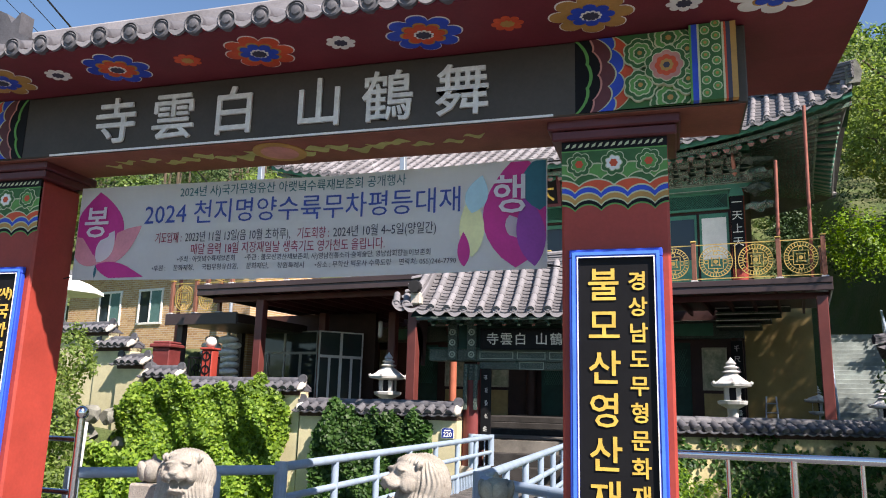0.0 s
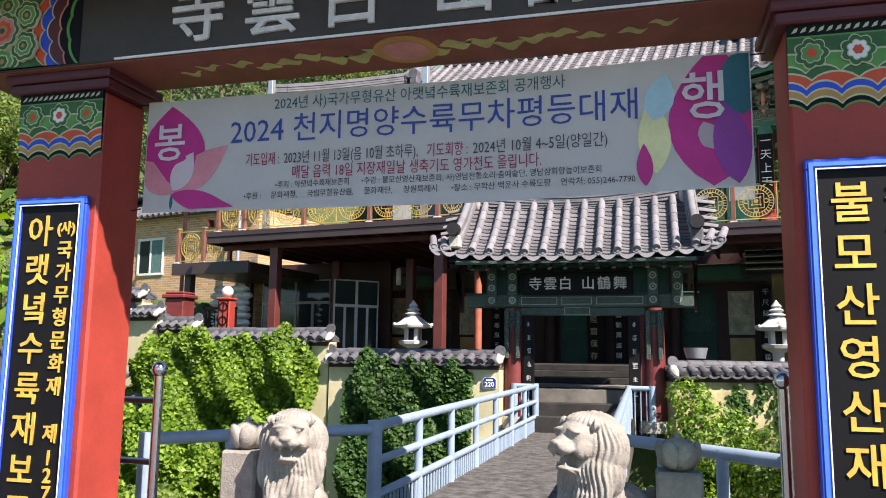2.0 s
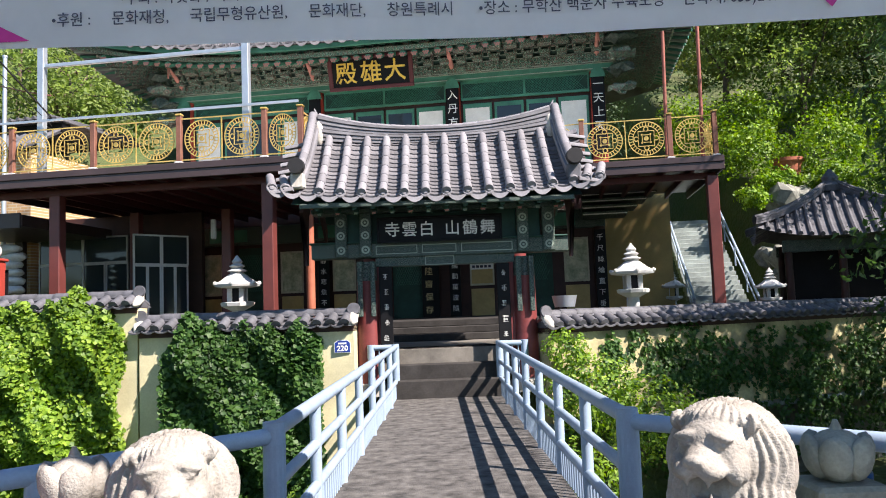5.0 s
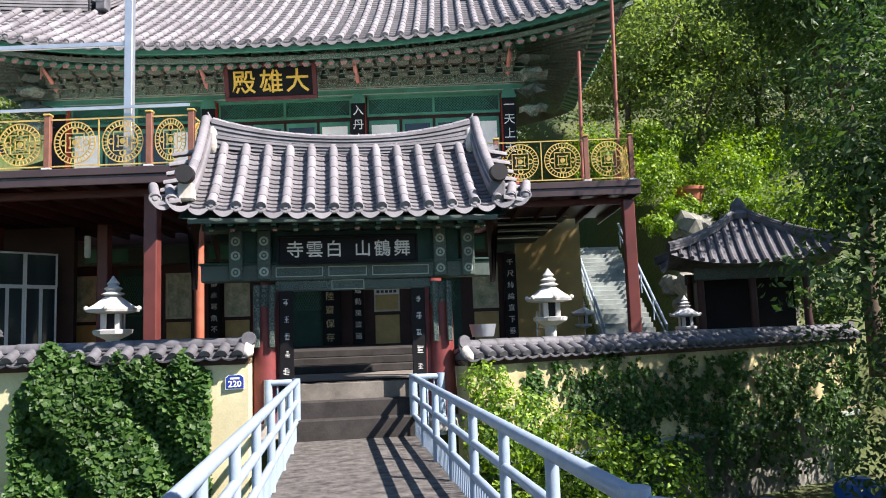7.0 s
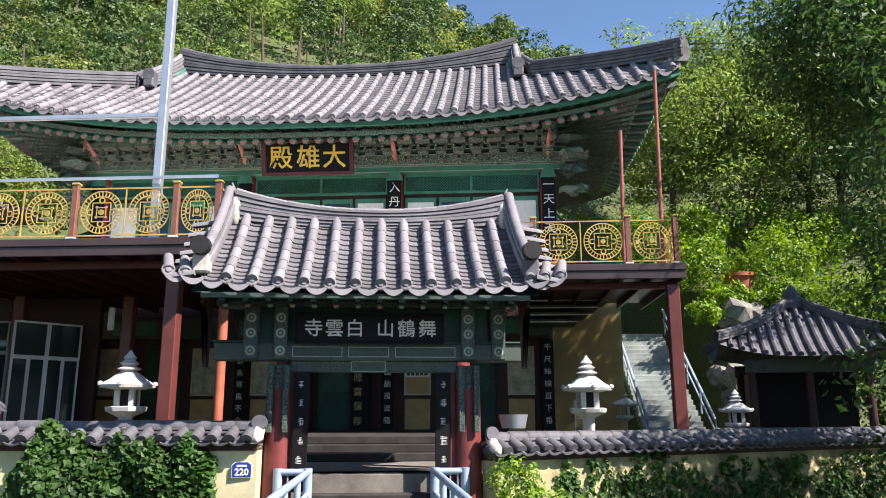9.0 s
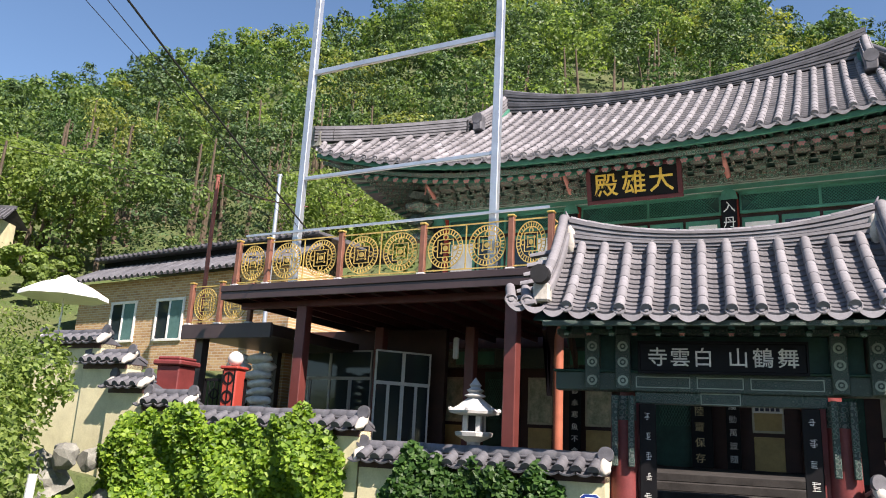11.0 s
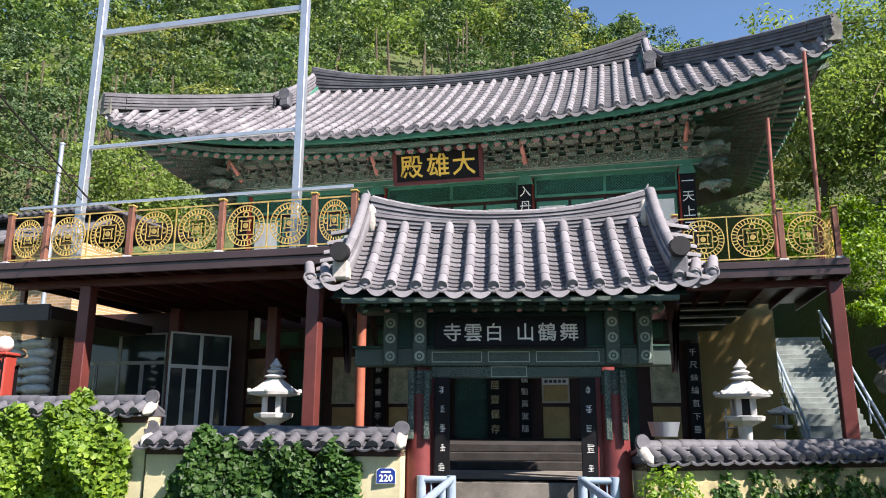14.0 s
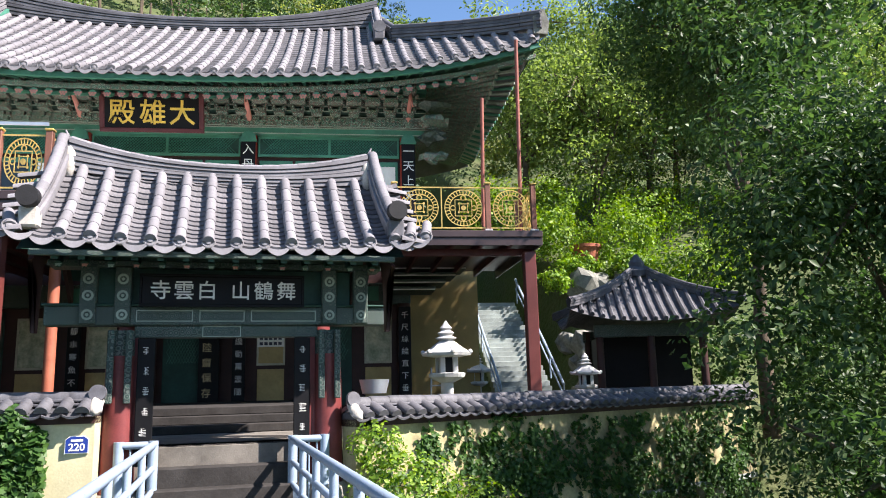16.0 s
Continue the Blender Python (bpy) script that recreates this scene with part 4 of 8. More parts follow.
for x0, x1, z in ((-4.6, -3.75, 2.85), (-2.85, -1.8, 2.85), (-3.65, -2.95, 2.85), (-3.6, -3.0, 2.605)):
    bm = B()
    for a, b, c, d in ((x0, x1, z - 0.09, z - 0.075), (x0, x1, z + 0.075, z + 0.09), (x0, x0 + 0.015, z - 0.075, z + 0.075), (x1 - 0.015, x1, z - 0.075, z + 0.075)):
        box(bm, a, b, 19.008 if z > 2.7 else 19.07, 19.02 if z > 2.7 else 19.08, c, d)
    part("painted_border", bm, PALE, IG)
# wind boards at the sides of the roof
for sx in (-1, 1):
    bm = B()
    xx = GC + sx * 2.62
    pts = [(18.0, 3.55), (19.6, 4.75), (21.2, 3.55), (21.2, 3.2), (19.6, 4.35), (18.75, 3.55), (18.6, 2.55), (18.45, 2.55), (18.4, 3.3)]
    vs0 = [bm.verts.new((xx - 0.03, y, z)) for y, z in pts]
    vs1 = [bm.verts.new((xx + 0.03, y, z)) for y, z in pts]
    bm.faces.new(vs0)
    bm.faces.new(vs1[::-1])
    for i in range(len(pts)):
        bm.faces.new((vs0[i], vs1[i], vs1[(i + 1) % len(pts)], vs0[(i + 1) % len(pts)]))
    bmesh.ops.triangulate(bm, faces=[f for f in bm.faces if len(f.verts) > 4])
    part("wind_board", bm, WOOD_RED, IG)
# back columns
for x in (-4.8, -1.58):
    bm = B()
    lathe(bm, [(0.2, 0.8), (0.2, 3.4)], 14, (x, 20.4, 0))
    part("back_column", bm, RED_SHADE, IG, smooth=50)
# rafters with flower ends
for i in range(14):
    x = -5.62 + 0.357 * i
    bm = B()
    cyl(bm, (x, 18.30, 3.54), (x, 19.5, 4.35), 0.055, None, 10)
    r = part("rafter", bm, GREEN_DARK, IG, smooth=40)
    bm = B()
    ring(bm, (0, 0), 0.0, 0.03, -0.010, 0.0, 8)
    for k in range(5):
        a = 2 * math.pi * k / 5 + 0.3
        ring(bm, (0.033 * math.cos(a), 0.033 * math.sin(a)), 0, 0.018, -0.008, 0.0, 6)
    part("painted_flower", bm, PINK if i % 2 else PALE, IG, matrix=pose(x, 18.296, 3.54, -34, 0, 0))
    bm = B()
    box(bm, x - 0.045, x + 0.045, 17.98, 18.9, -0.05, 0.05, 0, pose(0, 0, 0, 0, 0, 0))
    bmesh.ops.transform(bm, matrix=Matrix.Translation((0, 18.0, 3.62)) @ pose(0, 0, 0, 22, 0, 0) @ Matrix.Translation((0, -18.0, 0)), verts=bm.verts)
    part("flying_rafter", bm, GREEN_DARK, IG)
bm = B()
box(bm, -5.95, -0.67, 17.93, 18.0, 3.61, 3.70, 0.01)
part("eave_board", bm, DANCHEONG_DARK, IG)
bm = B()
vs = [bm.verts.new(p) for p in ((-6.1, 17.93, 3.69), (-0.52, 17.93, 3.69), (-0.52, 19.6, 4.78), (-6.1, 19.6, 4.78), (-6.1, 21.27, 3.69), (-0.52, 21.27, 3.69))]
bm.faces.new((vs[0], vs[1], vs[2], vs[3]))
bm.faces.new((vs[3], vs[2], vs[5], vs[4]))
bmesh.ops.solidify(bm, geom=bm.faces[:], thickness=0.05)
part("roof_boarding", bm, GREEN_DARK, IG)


def gate_surface(x, t):
    """Front slope: t 0 at the eave, 1 at the ridge."""
    e = abs(x - GC) / 3.1
    y = 17.86 + 1.62 * t
    z = 3.80 + 1.44 * t - 0.20 * t * (1 - t) * 2 + 0.16 * e ** 2.5 * (1 - 0.3 * t)
    return Vector((x, y, z))


def row_pose(p, q):
    d = (q - p)
    return Matrix.Translation(p) @ Euler((math.atan2(d.z, math.hypot(d.x, d.y)), 0, math.atan2(d.y, d.x) - math.pi / 2)).to_matrix().to_4x4(), d.length


g_cover = cover_mesh("cover_tile", 0.086, 0.080, 1.0, TILE)
g_pan = pan_mesh("pan_tile", 0.36, 1.0, 0.04, 0.05, TILE_PAN)
g_disc = disc_mesh("eave_disc", 0.105, TILE)
g_lip = lip_mesh("eave_lip", 0.37, TILE)
NROW, NSEG, NPAN = 12, 6, 14
SP = 0.412
for back in (False, True):
    flip = Matrix.Translation((0, 39.2, 0)) @ Matrix.Diagonal((1, -1, 1, 1)) if back else Matrix.Identity(4)
    if back:
        continue
    for i in range(NROW + 1):
        x = -5.55 + SP * i * 0.985
        for k in range(NSEG):
            p, q = gate_surface(x, k / NSEG), gate_surface(x, (k + 1) / NSEG)
            m, ln = row_pose(p, q)
            piece("cover_tile", g_cover, IG, m @ Matrix.Translation((0, 0, 0.055)) @ Matrix.Diagonal((1, ln * 1.02, 1, 1)))
        piece("eave_disc", g_disc, IG, Matrix.Translation(gate_surface(x, 0) + Vector((0, -0.012, 0.045))) @ pose(0, 0, 0, -14, 0, 0))
    for i in range(NROW + 2):
        x = -5.55 + SP * (i - 0.5) * 0.985
        for k in range(NPAN):
            p, q = gate_surface(x, k / NPAN), gate_surface(x, (k + 1) / NPAN)
            m, ln = row_pose(p, q)
            piece("pan_tile", g_pan, IG, m @ pose(0, 0, 0.035, -9, 0, 0) @ Matrix.Diagonal((1, ln * 1.05, 1, 1)))
        piece("eave_lip", g_lip, IG, Matrix.Translation(gate_surface(x, 0) + Vector((0, -0.015, -0.01))) @ pose(0, 0, 0, -10, 0, 0))
bm = B()
g2 = []
for j in range(6):
    t = j / 5
    g2.append([bm.verts.new((lambda p: (p.x, 39.2 - p.y, p.z))(gate_surface(-6.05 + 5.48 * i / 26, t))) for i in range(27)])
for j in range(5):
    for i in range(26):
        bm.faces.new((g2[j][i], g2[j][i + 1], g2[j + 1][i + 1], g2[j + 1][i]))
bmesh.ops.solidify(bm, geom=bm.faces[:], thickness=0.12)
part("back_slope", bm, TILE, IG)


def stacked_ridge(parent, path, width, layers, material, top_r, name="ridge_tile"):
    """Courses of flat tiles along a path, topped by a round course; path: points of the foot with the height there."""
    for k in range(layers):
        bm = B()
        off = 0.018 * ((k * 7) % 3 - 1)
        for (p, h), (q, h2) in zip(path, path[1:]):
            p, q = Vector(p), Vector(q)
            d = (q - p)
            s = Vector((d.y, -d.x, 0))
            s.normalize()
            w = width * 0.5 + off
            za, zb = h * k / layers, h2 * k / layers
            ta, tb = h * (k + 0.72) / layers, h2 * (k + 0.72) / layers
            vs = [bm.verts.new(v) for v in (p + s * w + Vector((0, 0, za)), q + s * w + Vector((0, 0, zb)), q - s * w + Vector((0, 0, zb)), p - s * w + Vector((0, 0, za)))]
            vt = [bm.verts.new(v) for v in (p + s * w + Vector((0, 0, ta)), q + s * w + Vector((0, 0, tb)), q - s * w + Vector((0, 0, tb)), p - s * w + Vector((0, 0, ta)))]
            bm.faces.new(vs[::-1])
            bm.faces.new(vt)
            for i in range(4):
                bm.faces.new((vs[i], vs[(i + 1) % 4], vt[(i + 1) % 4], vt[i]))
        part(name, bm, material, parent)
    cap = cover_mesh("ridge_cover", top_r * 1.05, top_r, 1.0, material)
    for (p, h), (q, h2) in zip(path, path[1:]):
        m, ln = row_pose(Vector(p) + Vector((0, 0, h - top_r * 0.3)), Vector(q) + Vector((0, 0, h2 - top_r * 0.3)))
        piece("ridge_cover", cap, parent, m @ Matrix.Diagonal((1, ln * 1.03, 1, 1)))
    bm = B()
    for (p, h), (q, h2) in zip(path, path[1:]):
        p, q = Vector(p), Vector(q)
        s = Vector(((q - p).y, -(q - p).x, 0)).normalized() * width * 0.38
        vs = [bm.verts.new(v) for v in (p + s, q + s, q - s, p - s, p + s + Vector((0, 0, h)), q + s + Vector((0, 0, h2)), q - s + Vector((0, 0, h2)), p - s + Vector((0, 0, h)))]
        for f in ((0, 1, 5, 4), (2, 3, 7, 6), (0, 4, 7, 3), (1, 2, 6, 5)):
            bm.faces.new([vs[i] for i in f])
    part("ridge_core", bm, TILE_DARK, parent)


def sag_path(x0, x1, y, zm, ze, hm, he, n=16):
    out = []
    for i in range(n + 1):
        f = i / n
        e = abs(2 * f - 1) ** 2.2
        out.append(((x0 + (x1 - x0) * f, y, zm + (ze - zm) * e), hm + (he - hm) * e))
    return out


stacked_ridge(IG, sag_path(-5.78, -0.84, 19.5, 5.14, 5.26, 0.34, 0.56), 0.26, 6, TILE, 0.075)
for sx in (-1, 1):
    path = []
    for i in range(9):
        t = 1 - i / 8 * 0.93
        p = gate_surface(GC + sx * (2.66 - 0.08 * t), t)
        path.append((p + Vector((0, 0, 0.02)), 0.36 + 0.18 * t ** 3))
    stacked_ridge(IG, path, 0.24, 4, TILE, 0.085)
    p = path[-1][0]
    bm = B()
    lathe(bm, [(0.15, 0.16), (0.16, 0.0), (0.13, -0.015), (0.10, 0.01), (0.02, -0.02)], 18)
    part("ridge_end_disc", bm, TILE_BLACK, IG, "round carved ridge-end tile", smooth=35, matrix=Matrix.Translation(p + Vector((0, -0.1, 0.42))) @ pose(0, 0, 0, 90, 0, 0))
    bm = B()
    box(bm, -0.13, 0.13, -0.12, 0.15, 0.0, 0.3, 0.03)
    part("ridge_end_block", bm, MORTAR if sx < 0 else TILE_DARK, IG, matrix=Matrix.Translation(p + Vector((0, 0.0, 0.0))))
    bm = B()
    bmesh.ops.create_icosphere(bm, subdivisions=2, radius=0.16, matrix=Matrix.Translation((GC + sx * 2.46, 19.42, 5.42)) @ Matrix.Diagonal((0.7, 0.6, 1.9, 1)))
    part("mortar_cap", bm, MORTAR, IG, smooth=60)
    bm = B()
    cyl(bm, (GC + sx * 2.46, 19.5, 5.72), (GC + sx * 2.56, 19.5, 5.98), 0.05, 0.012, 8)
    part("ridge_tip", bm, TILE, IG)
    # verge: short cover tiles laid sideways beyond the ridge
    for k in range(7):
        t = k / 7
        p = gate_surface(GC + sx * 2.72, t)
        m = Matrix.Translation(p + Vector((0, -0.02, 0.03))) @ pose(0, 0, 0, -8, 0, 90 if sx < 0 else -90)
        piece("verge_tile", g_cover, IG, m @ Matrix.Diagonal((1, 0.42, 1, 1)))
    for k, dx in enumerate((2.86, 3.12)):
        p = gate_surface(GC + sx * dx, 0)
        piece("cover_tile", g_cover, IG, Matrix.Translation(p + Vector((0, -0.05, 0.05))) @ pose(0, 0, 0, 35, 0, -sx * 18) @ Matrix.Diagonal((1, 0.5, 1, 1)))
        piece("eave_disc", g_disc, IG, Matrix.Translation(p + Vector((0, -0.07, 0.06))) @ pose(0, 0, 0, -10, 0, -sx * 18))
        piece("eave_lip", g_lip, IG, Matrix.Translation(p + Vector((-sx * 0.12, -0.06, 0.0))) @ pose(0, 0, 0, -10, 0, -sx * 14))
# signboard
SB = thing("gate_signboard", Matrix.Translation((-3.28, 18.86, 3.24)), "black wooden signboard with white Chinese characters", "signboard")
bm = B()
box(bm, -1.24, 1.24, 0, 0.05, -0.225, 0.225, 0.01)
part("board", bm, BLACK, SB)
bm = B()
for a, b, c, d in ((-1.27, 1.27, 0.225, 0.26), (-1.27, 1.27, -0.26, -0.225), (-1.27, -1.24, -0.225, 0.225), (1.24, 1.27, -0.225, 0.225)):
    box(bm, a, b, -0.02, 0.05, c, d)
part("rim", bm, BLACK, SB)
for ch, x in zip("寺雲白山鶴舞", (-0.96, -0.61, -0.26, 0.26, 0.62, 0.98)):
    piece("writing", text_mesh(ch, 0.32, CHALK, 0.008, bold=0.002), SB, pose(x, -0.008, -0.02, 90, 0, 0))
# house number plate
NP = thing("house_number_plate", Matrix.Translation((-5.29, 18.68, 0.93)), "navy enamel house number plate on cream wall", "plate")
bm = B()
prism(bm, [(-0.16, -0.12), (0.16, -0.12), (0.16, 0.08), (0.10, 0.13), (-0.10, 0.13), (-0.16, 0.08)], 0, 0.015)
part("plate", bm, WHITE, NP)
bm = B()
prism(bm, [(-0.15, -0.11), (0.15, -0.11), (0.15, 0.075), (0.095, 0.12), (-0.095, 0.12), (-0.15, 0.075)], -0.004, 0.012)
part("plate_face", bm, SIGNBLUE, NP)
piece("writing", text_mesh("220", 0.15, WHITE, 0.002, bold=0.003), NP, pose(0, -0.007, -0.035, 90, 0, 0))
bm = B()
box(bm, -0.08, 0.08, -0.008, 0.0, 0.05, 0.08)
part("lettering_bar", bm, WHITE, NP)

# ---- tile-capped walls ----
w_cover = cover_mesh("cover_tile", 0.10, 0.092, 1.0, TILE_DARK)
w_cap = cover_mesh("ridge_tile", 0.115, 0.115, 1.0, TILE_DARK)
w_pan = pan_mesh("pan_tile", 0.26, 1.0, 0.03, 0.04, TILE_DARK)


def capped_wall(name, a, b, z0, z1, thick, label, group, end_white=True, plaster=None):
    """A plastered wall from a to b (plan), z0 to z1, with a small tiled roof on top."""
    a, b = Vector((*a, 0)), Vector((*b, 0))
    d = b - a
    L = d.length
    root = thing(name, Matrix.Translation(a) @ pose(0, 0, 0, 0, 0, math.degrees(math.atan2(d.y, d.x))), label, "wall", group, "structure")
    bm = B()
    box(bm, 0, L, -thick / 2, thick / 2, z0, z1)
    part("plaster", bm, plaster or CREAM, root)
    bm = B()
    box(bm, 0, L, -thick / 2 - 0.03, thick / 2 + 0.03, z1 - 0.10, z1 + 0.02)
    part("coping_board", bm, WOOD_RED, root)
    n = max(2, int(L / 0.27))
    rnd = random.Random(int(L * 100))
    half = thick / 2 + 0.20
    for i in range(n):
        x = L * (i + 0.5) / n
        for sy in (-1, 1):
            if sy > 0 and i % 2:
                continue
            m = Matrix.Translation((x + rnd.uniform(-0.012, 0.012), sy * half, z1 + 0.06 + rnd.uniform(-0.012, 0.012))) @ pose(0, 0, 0, 24, 0, 0 if sy < 0 else 180)
            piece("cover_tile", w_cover, root, m @ Matrix.Diagonal((1, half * 1.05, 1, 1)))
        for k in range(3):
            piece("pan_tile", w_pan, root, Matrix.Translation((L * i / n, -half + k * half / 3 - 0.02, z1 + 0.045 + k * half / 3 * 0.44)) @ pose(0, 0, 0, 14, 0, 0) @ Matrix.Diagonal((1, half / 2.6, 1, 1)))
    bm = B()
    vs = [bm.verts.new(p) for p in ((0, -half + 0.02, z1 + 0.01), (L, -half + 0.02, z1 + 0.01), (L, 0, z1 + 0.01 + half * 0.44), (0, 0, z1 + 0.01 + half * 0.44), (0, half, z1 + 0.01), (L, half, z1 + 0.01))]
    for f in ((0, 1, 2, 3), (3, 2, 5, 4), (0, 3, 4), (1, 5, 2), (0, 4, 5, 1)):
        bm.faces.new([vs[i] for i in f])
    part("cap_core", bm, TILE_DARK, root)
    zt = z1 + half * 0.44
    for k in range(2):
        bm = B()
        box(bm, 0.02, L - 0.02, -0.15 + 0.02 * k, 0.15 - 0.02 * k, zt - 0.02 + 0.06 * k, zt + 0.025 + 0.06 * k, 0.012)
        part("ridge_course", bm, TILE_DARK, root)
    m = max(2, int(L / 0.38))
    for i in range(m):
        piece("ridge_tile", w_cap, root, Matrix.Translation((L * i / m, 0, zt + 0.085 + rnd.uniform(-0.008, 0.008))) @ pose(0, 0, 0, 0, 0, -90) @ Matrix.Diagonal((1, L / m, 1, 1)))
    if end_white:
        for x in (0.0, L):
            bm = B()
            bmesh.ops.create_icosphere(bm, subdivisions=3, radius=0.13, matrix=Matrix.Translation((x, -0.17, zt - 0.02)) @ pose(0, 0, 0, 34, 0, 0) @ Matrix.Diagonal((0.75, 1.9, 0.7, 1)))
            for v in bm.verts:
                v.co += Vector(noise.noise_vector(v.co * 9)) * 0.035
            part("mortar_end", bm, MORTAR, root, "lumpy white lime mortar at the cap end", smooth=60)
            bm = B()
            lathe(bm, [(0.125, 0.05), (0.13, 0.0), (0.11, -0.01), (0.095, 0.006), (0.02, -0.004)], 18)
            part("end_tile", bm, TILE_DARK, root, "round upright end tile", smooth=35, matrix=Matrix.Translation((x, -0.10, zt + 0.16)) @ pose(0, 0, 0, 80, 0, 0))
    return root


capped_wall("wall_left_low", (-9.45, 19.25), (-5.05, 18.9), -2.6, 1.33, 0.4, "cream plaster wall with weathered tile cap beside the gate", "tile-capped walls")
capped_wall("wall_left_mid", (-13.7, 19.75), (-9.5, 19.3), -2.6, 1.85, 0.4, "cream plaster wall with weathered tile cap above vines", "tile-capped walls")
capped_wall("wall_left_step", (-14.9, 19.95), (-13.65, 19.8), -1.5, 2.16, 0.4, "stepped cream plaster wall with tile cap", "stepped walls")
capped_wall("wall_left_step", (-16.1, 20.2), (-15.0, 20.0), -1.0, 2.52, 0.4, "stepped cream plaster wall with tile cap", "stepped walls")
capped_wall("wall_left_step", (-17.2, 20.5), (-15.75, 20.25), -1.0, 3.06, 0.4, "stepped cream plaster wall with tile cap", "stepped walls")
capped_wall("wall_left_step", (-19.0, 20.8), (-16.8, 20.5), -1.0, 3.55, 0.4, "stepped cream plaster wall with tile cap", "stepped walls")
capped_wall("wall_right", (-1.25, 18.95), (10.2, 24.1), -0.75, 1.13, 0.4, "long stained cream plaster wall with dark tile cap and ivy", "tile-capped walls", True, CREAM_OLD)

bm = B()
box(bm, 0, 12.6, 0.75, 1.2, -2.8, -0.7)
structure("wall_culvert", bm, STONE_DARK, "dark recessed stone wall under the court edge", "wall", matrix=Matrix.Translation((-1.25, 18.95, 0)) @ pose(0, 0, 0, 0, 0, 24.2))
bm = B()
box(bm, 0, 12.6, -0.2, 1.2, -0.9, -0.75, 0.02)
structure("culvert_slab", bm, CONCRETE, "thin concrete slab carrying the court wall", "slab", matrix=Matrix.Translation((-1.25, 18.95, 0)) @ pose(0, 0, 0, 0, 0, 24.2))

# ---- terrace deck and fence ----
C = pose(-7.0, 21.85, 0, 0, 0, -8.5)
FAR_K = 1.17
FAR = Matrix.Translation((-3.3, 6.1, 1.7)) @ Matrix.Scale(FAR_K, 4) @ Matrix.Translation((3.3, -6.1, -1.7))
CH = FAR @ C        # frame of the two-storey hall, set back behind the terrace
DK = thing("terrace_deck", C, "dark brown steel terrace deck on posts", "deck")
DZ = 5.48
for x0, x1, y0, y1 in ((-8.85, 0.45, -0.05, 9.6), (0.45, 11.05, 3.6, 9.6)):
    bm = B()
    box(bm, x0 + 0.06, x1 - 0.06, y0 + 0.06, y1, DZ - 0.14, DZ - 0.02)
    part("deck_plate", bm, STEEL_BROWN, DK)
    # Unseen pale sheet added on the deck to bounce sunlight up to the eaves.
    bm = B()
    box(bm, x0 + 0.07, x1 - 0.07, y0 + 0.07, y1 + 0.3, DZ - 0.02, DZ - 0.006)
    part("bounce_floor", bm, mat("pale_bounce_sheet", (0.52, 0.50, 0.46), rough=0.8, var=0.2) if "pale_bounce_sheet" not in bpy.data.materials else bpy.data.materials["pale_bounce_sheet"], DK)
    bm = B()
    box(bm, x0, x1, y0, y0 + 0.06, DZ - 0.17, DZ, 0.012)
    part("fascia", bm, STEEL_BROWN, DK)
    bm = B()
    box(bm, x0, x1, y0 + 0.03, y0 + 0.09, DZ - 0.38, DZ - 0.172, 0.012)
    part("fascia", bm, STEEL_BROWN, DK)
    for xx in (x0, x1 - 0.06):
        bm = B()
        box(bm, xx, xx + 0.06, y0 + 0.065, y1, DZ - 0.38, DZ - 0.004, 0.01)
        part("side_fascia", bm, STEEL_BROWN, DK)
    k = int((x1 - x0) / 0.75)
    for i in range(1, k):
        x = x0 + (x1 - x0) * i / k
        bm = B()
        box(bm, x - 0.04, x + 0.04, y0 + 0.1, y1 - 0.1, DZ - 0.34, DZ - 0.14)
        part("joist", bm, MAROON, DK)
    bm = B()
    box(bm, x0 + 0.1, x1 - 0.1, y0 + 0.75, y0 + 0.9, DZ - 0.52, DZ - 0.34, 0.01)
    part("girder", bm, MAROON, DK)
for x, y in ((-6.6, 0.75), (-0.72, 0.75), (10.75, 3.95), (-6.6, 4.6), (-3.7, 4.9)):
    bm = B()
    box(bm, x - 0.15, x + 0.15, y - 0.15, y + 0.15, 0.8, DZ - 0.5, 0.02)
    part("post", bm, mat("maroon_steel_post", (0.13, 0.035, 0.03), rough=0.4, var=0.25, scale=1.5) if "maroon_steel_post" not in bpy.data.materials else bpy.data.materials["maroon_steel_post"], DK)
# Round post; the orange of sunlight on red paint is in its colour.
bm = B()
cyl(bm, (-0.54, 3.4, 0.8), (-0.54, 3.4, DZ - 0.34), 0.125, 0.12, 16)
part("round_post", bm, mat("sunlit_orange_paint", (0.36, 0.11, 0.06), rough=0.6, var=0.25, scale=2), DK, "red round post coloured orange as if sunlit", smooth=40)
# lower side deck
LD = thing("side_deck", C, "lower dark brown terrace wing on posts", "deck")
bm = B()
box(bm, -11.3, -8.0, 1.2, 5.5, 4.30, 4.62, 0.01)
part("deck_plate", bm, STEEL_BROWN, LD)
bm = B()
box(bm, -11.34, -8.0, 1.12, 1.2, 4.24, 4.66, 0.012)
part("fascia", bm, STEEL_BROWN, LD)
for x, y in ((-10.9, 1.6), (-10.9, 5.0)):
    bm = B()
    box(bm, x - 0.13, x + 0.13, y - 0.13, y + 0.13, 0.8, 4.3)
    part("post", bm, STEEL_BROWN, LD)


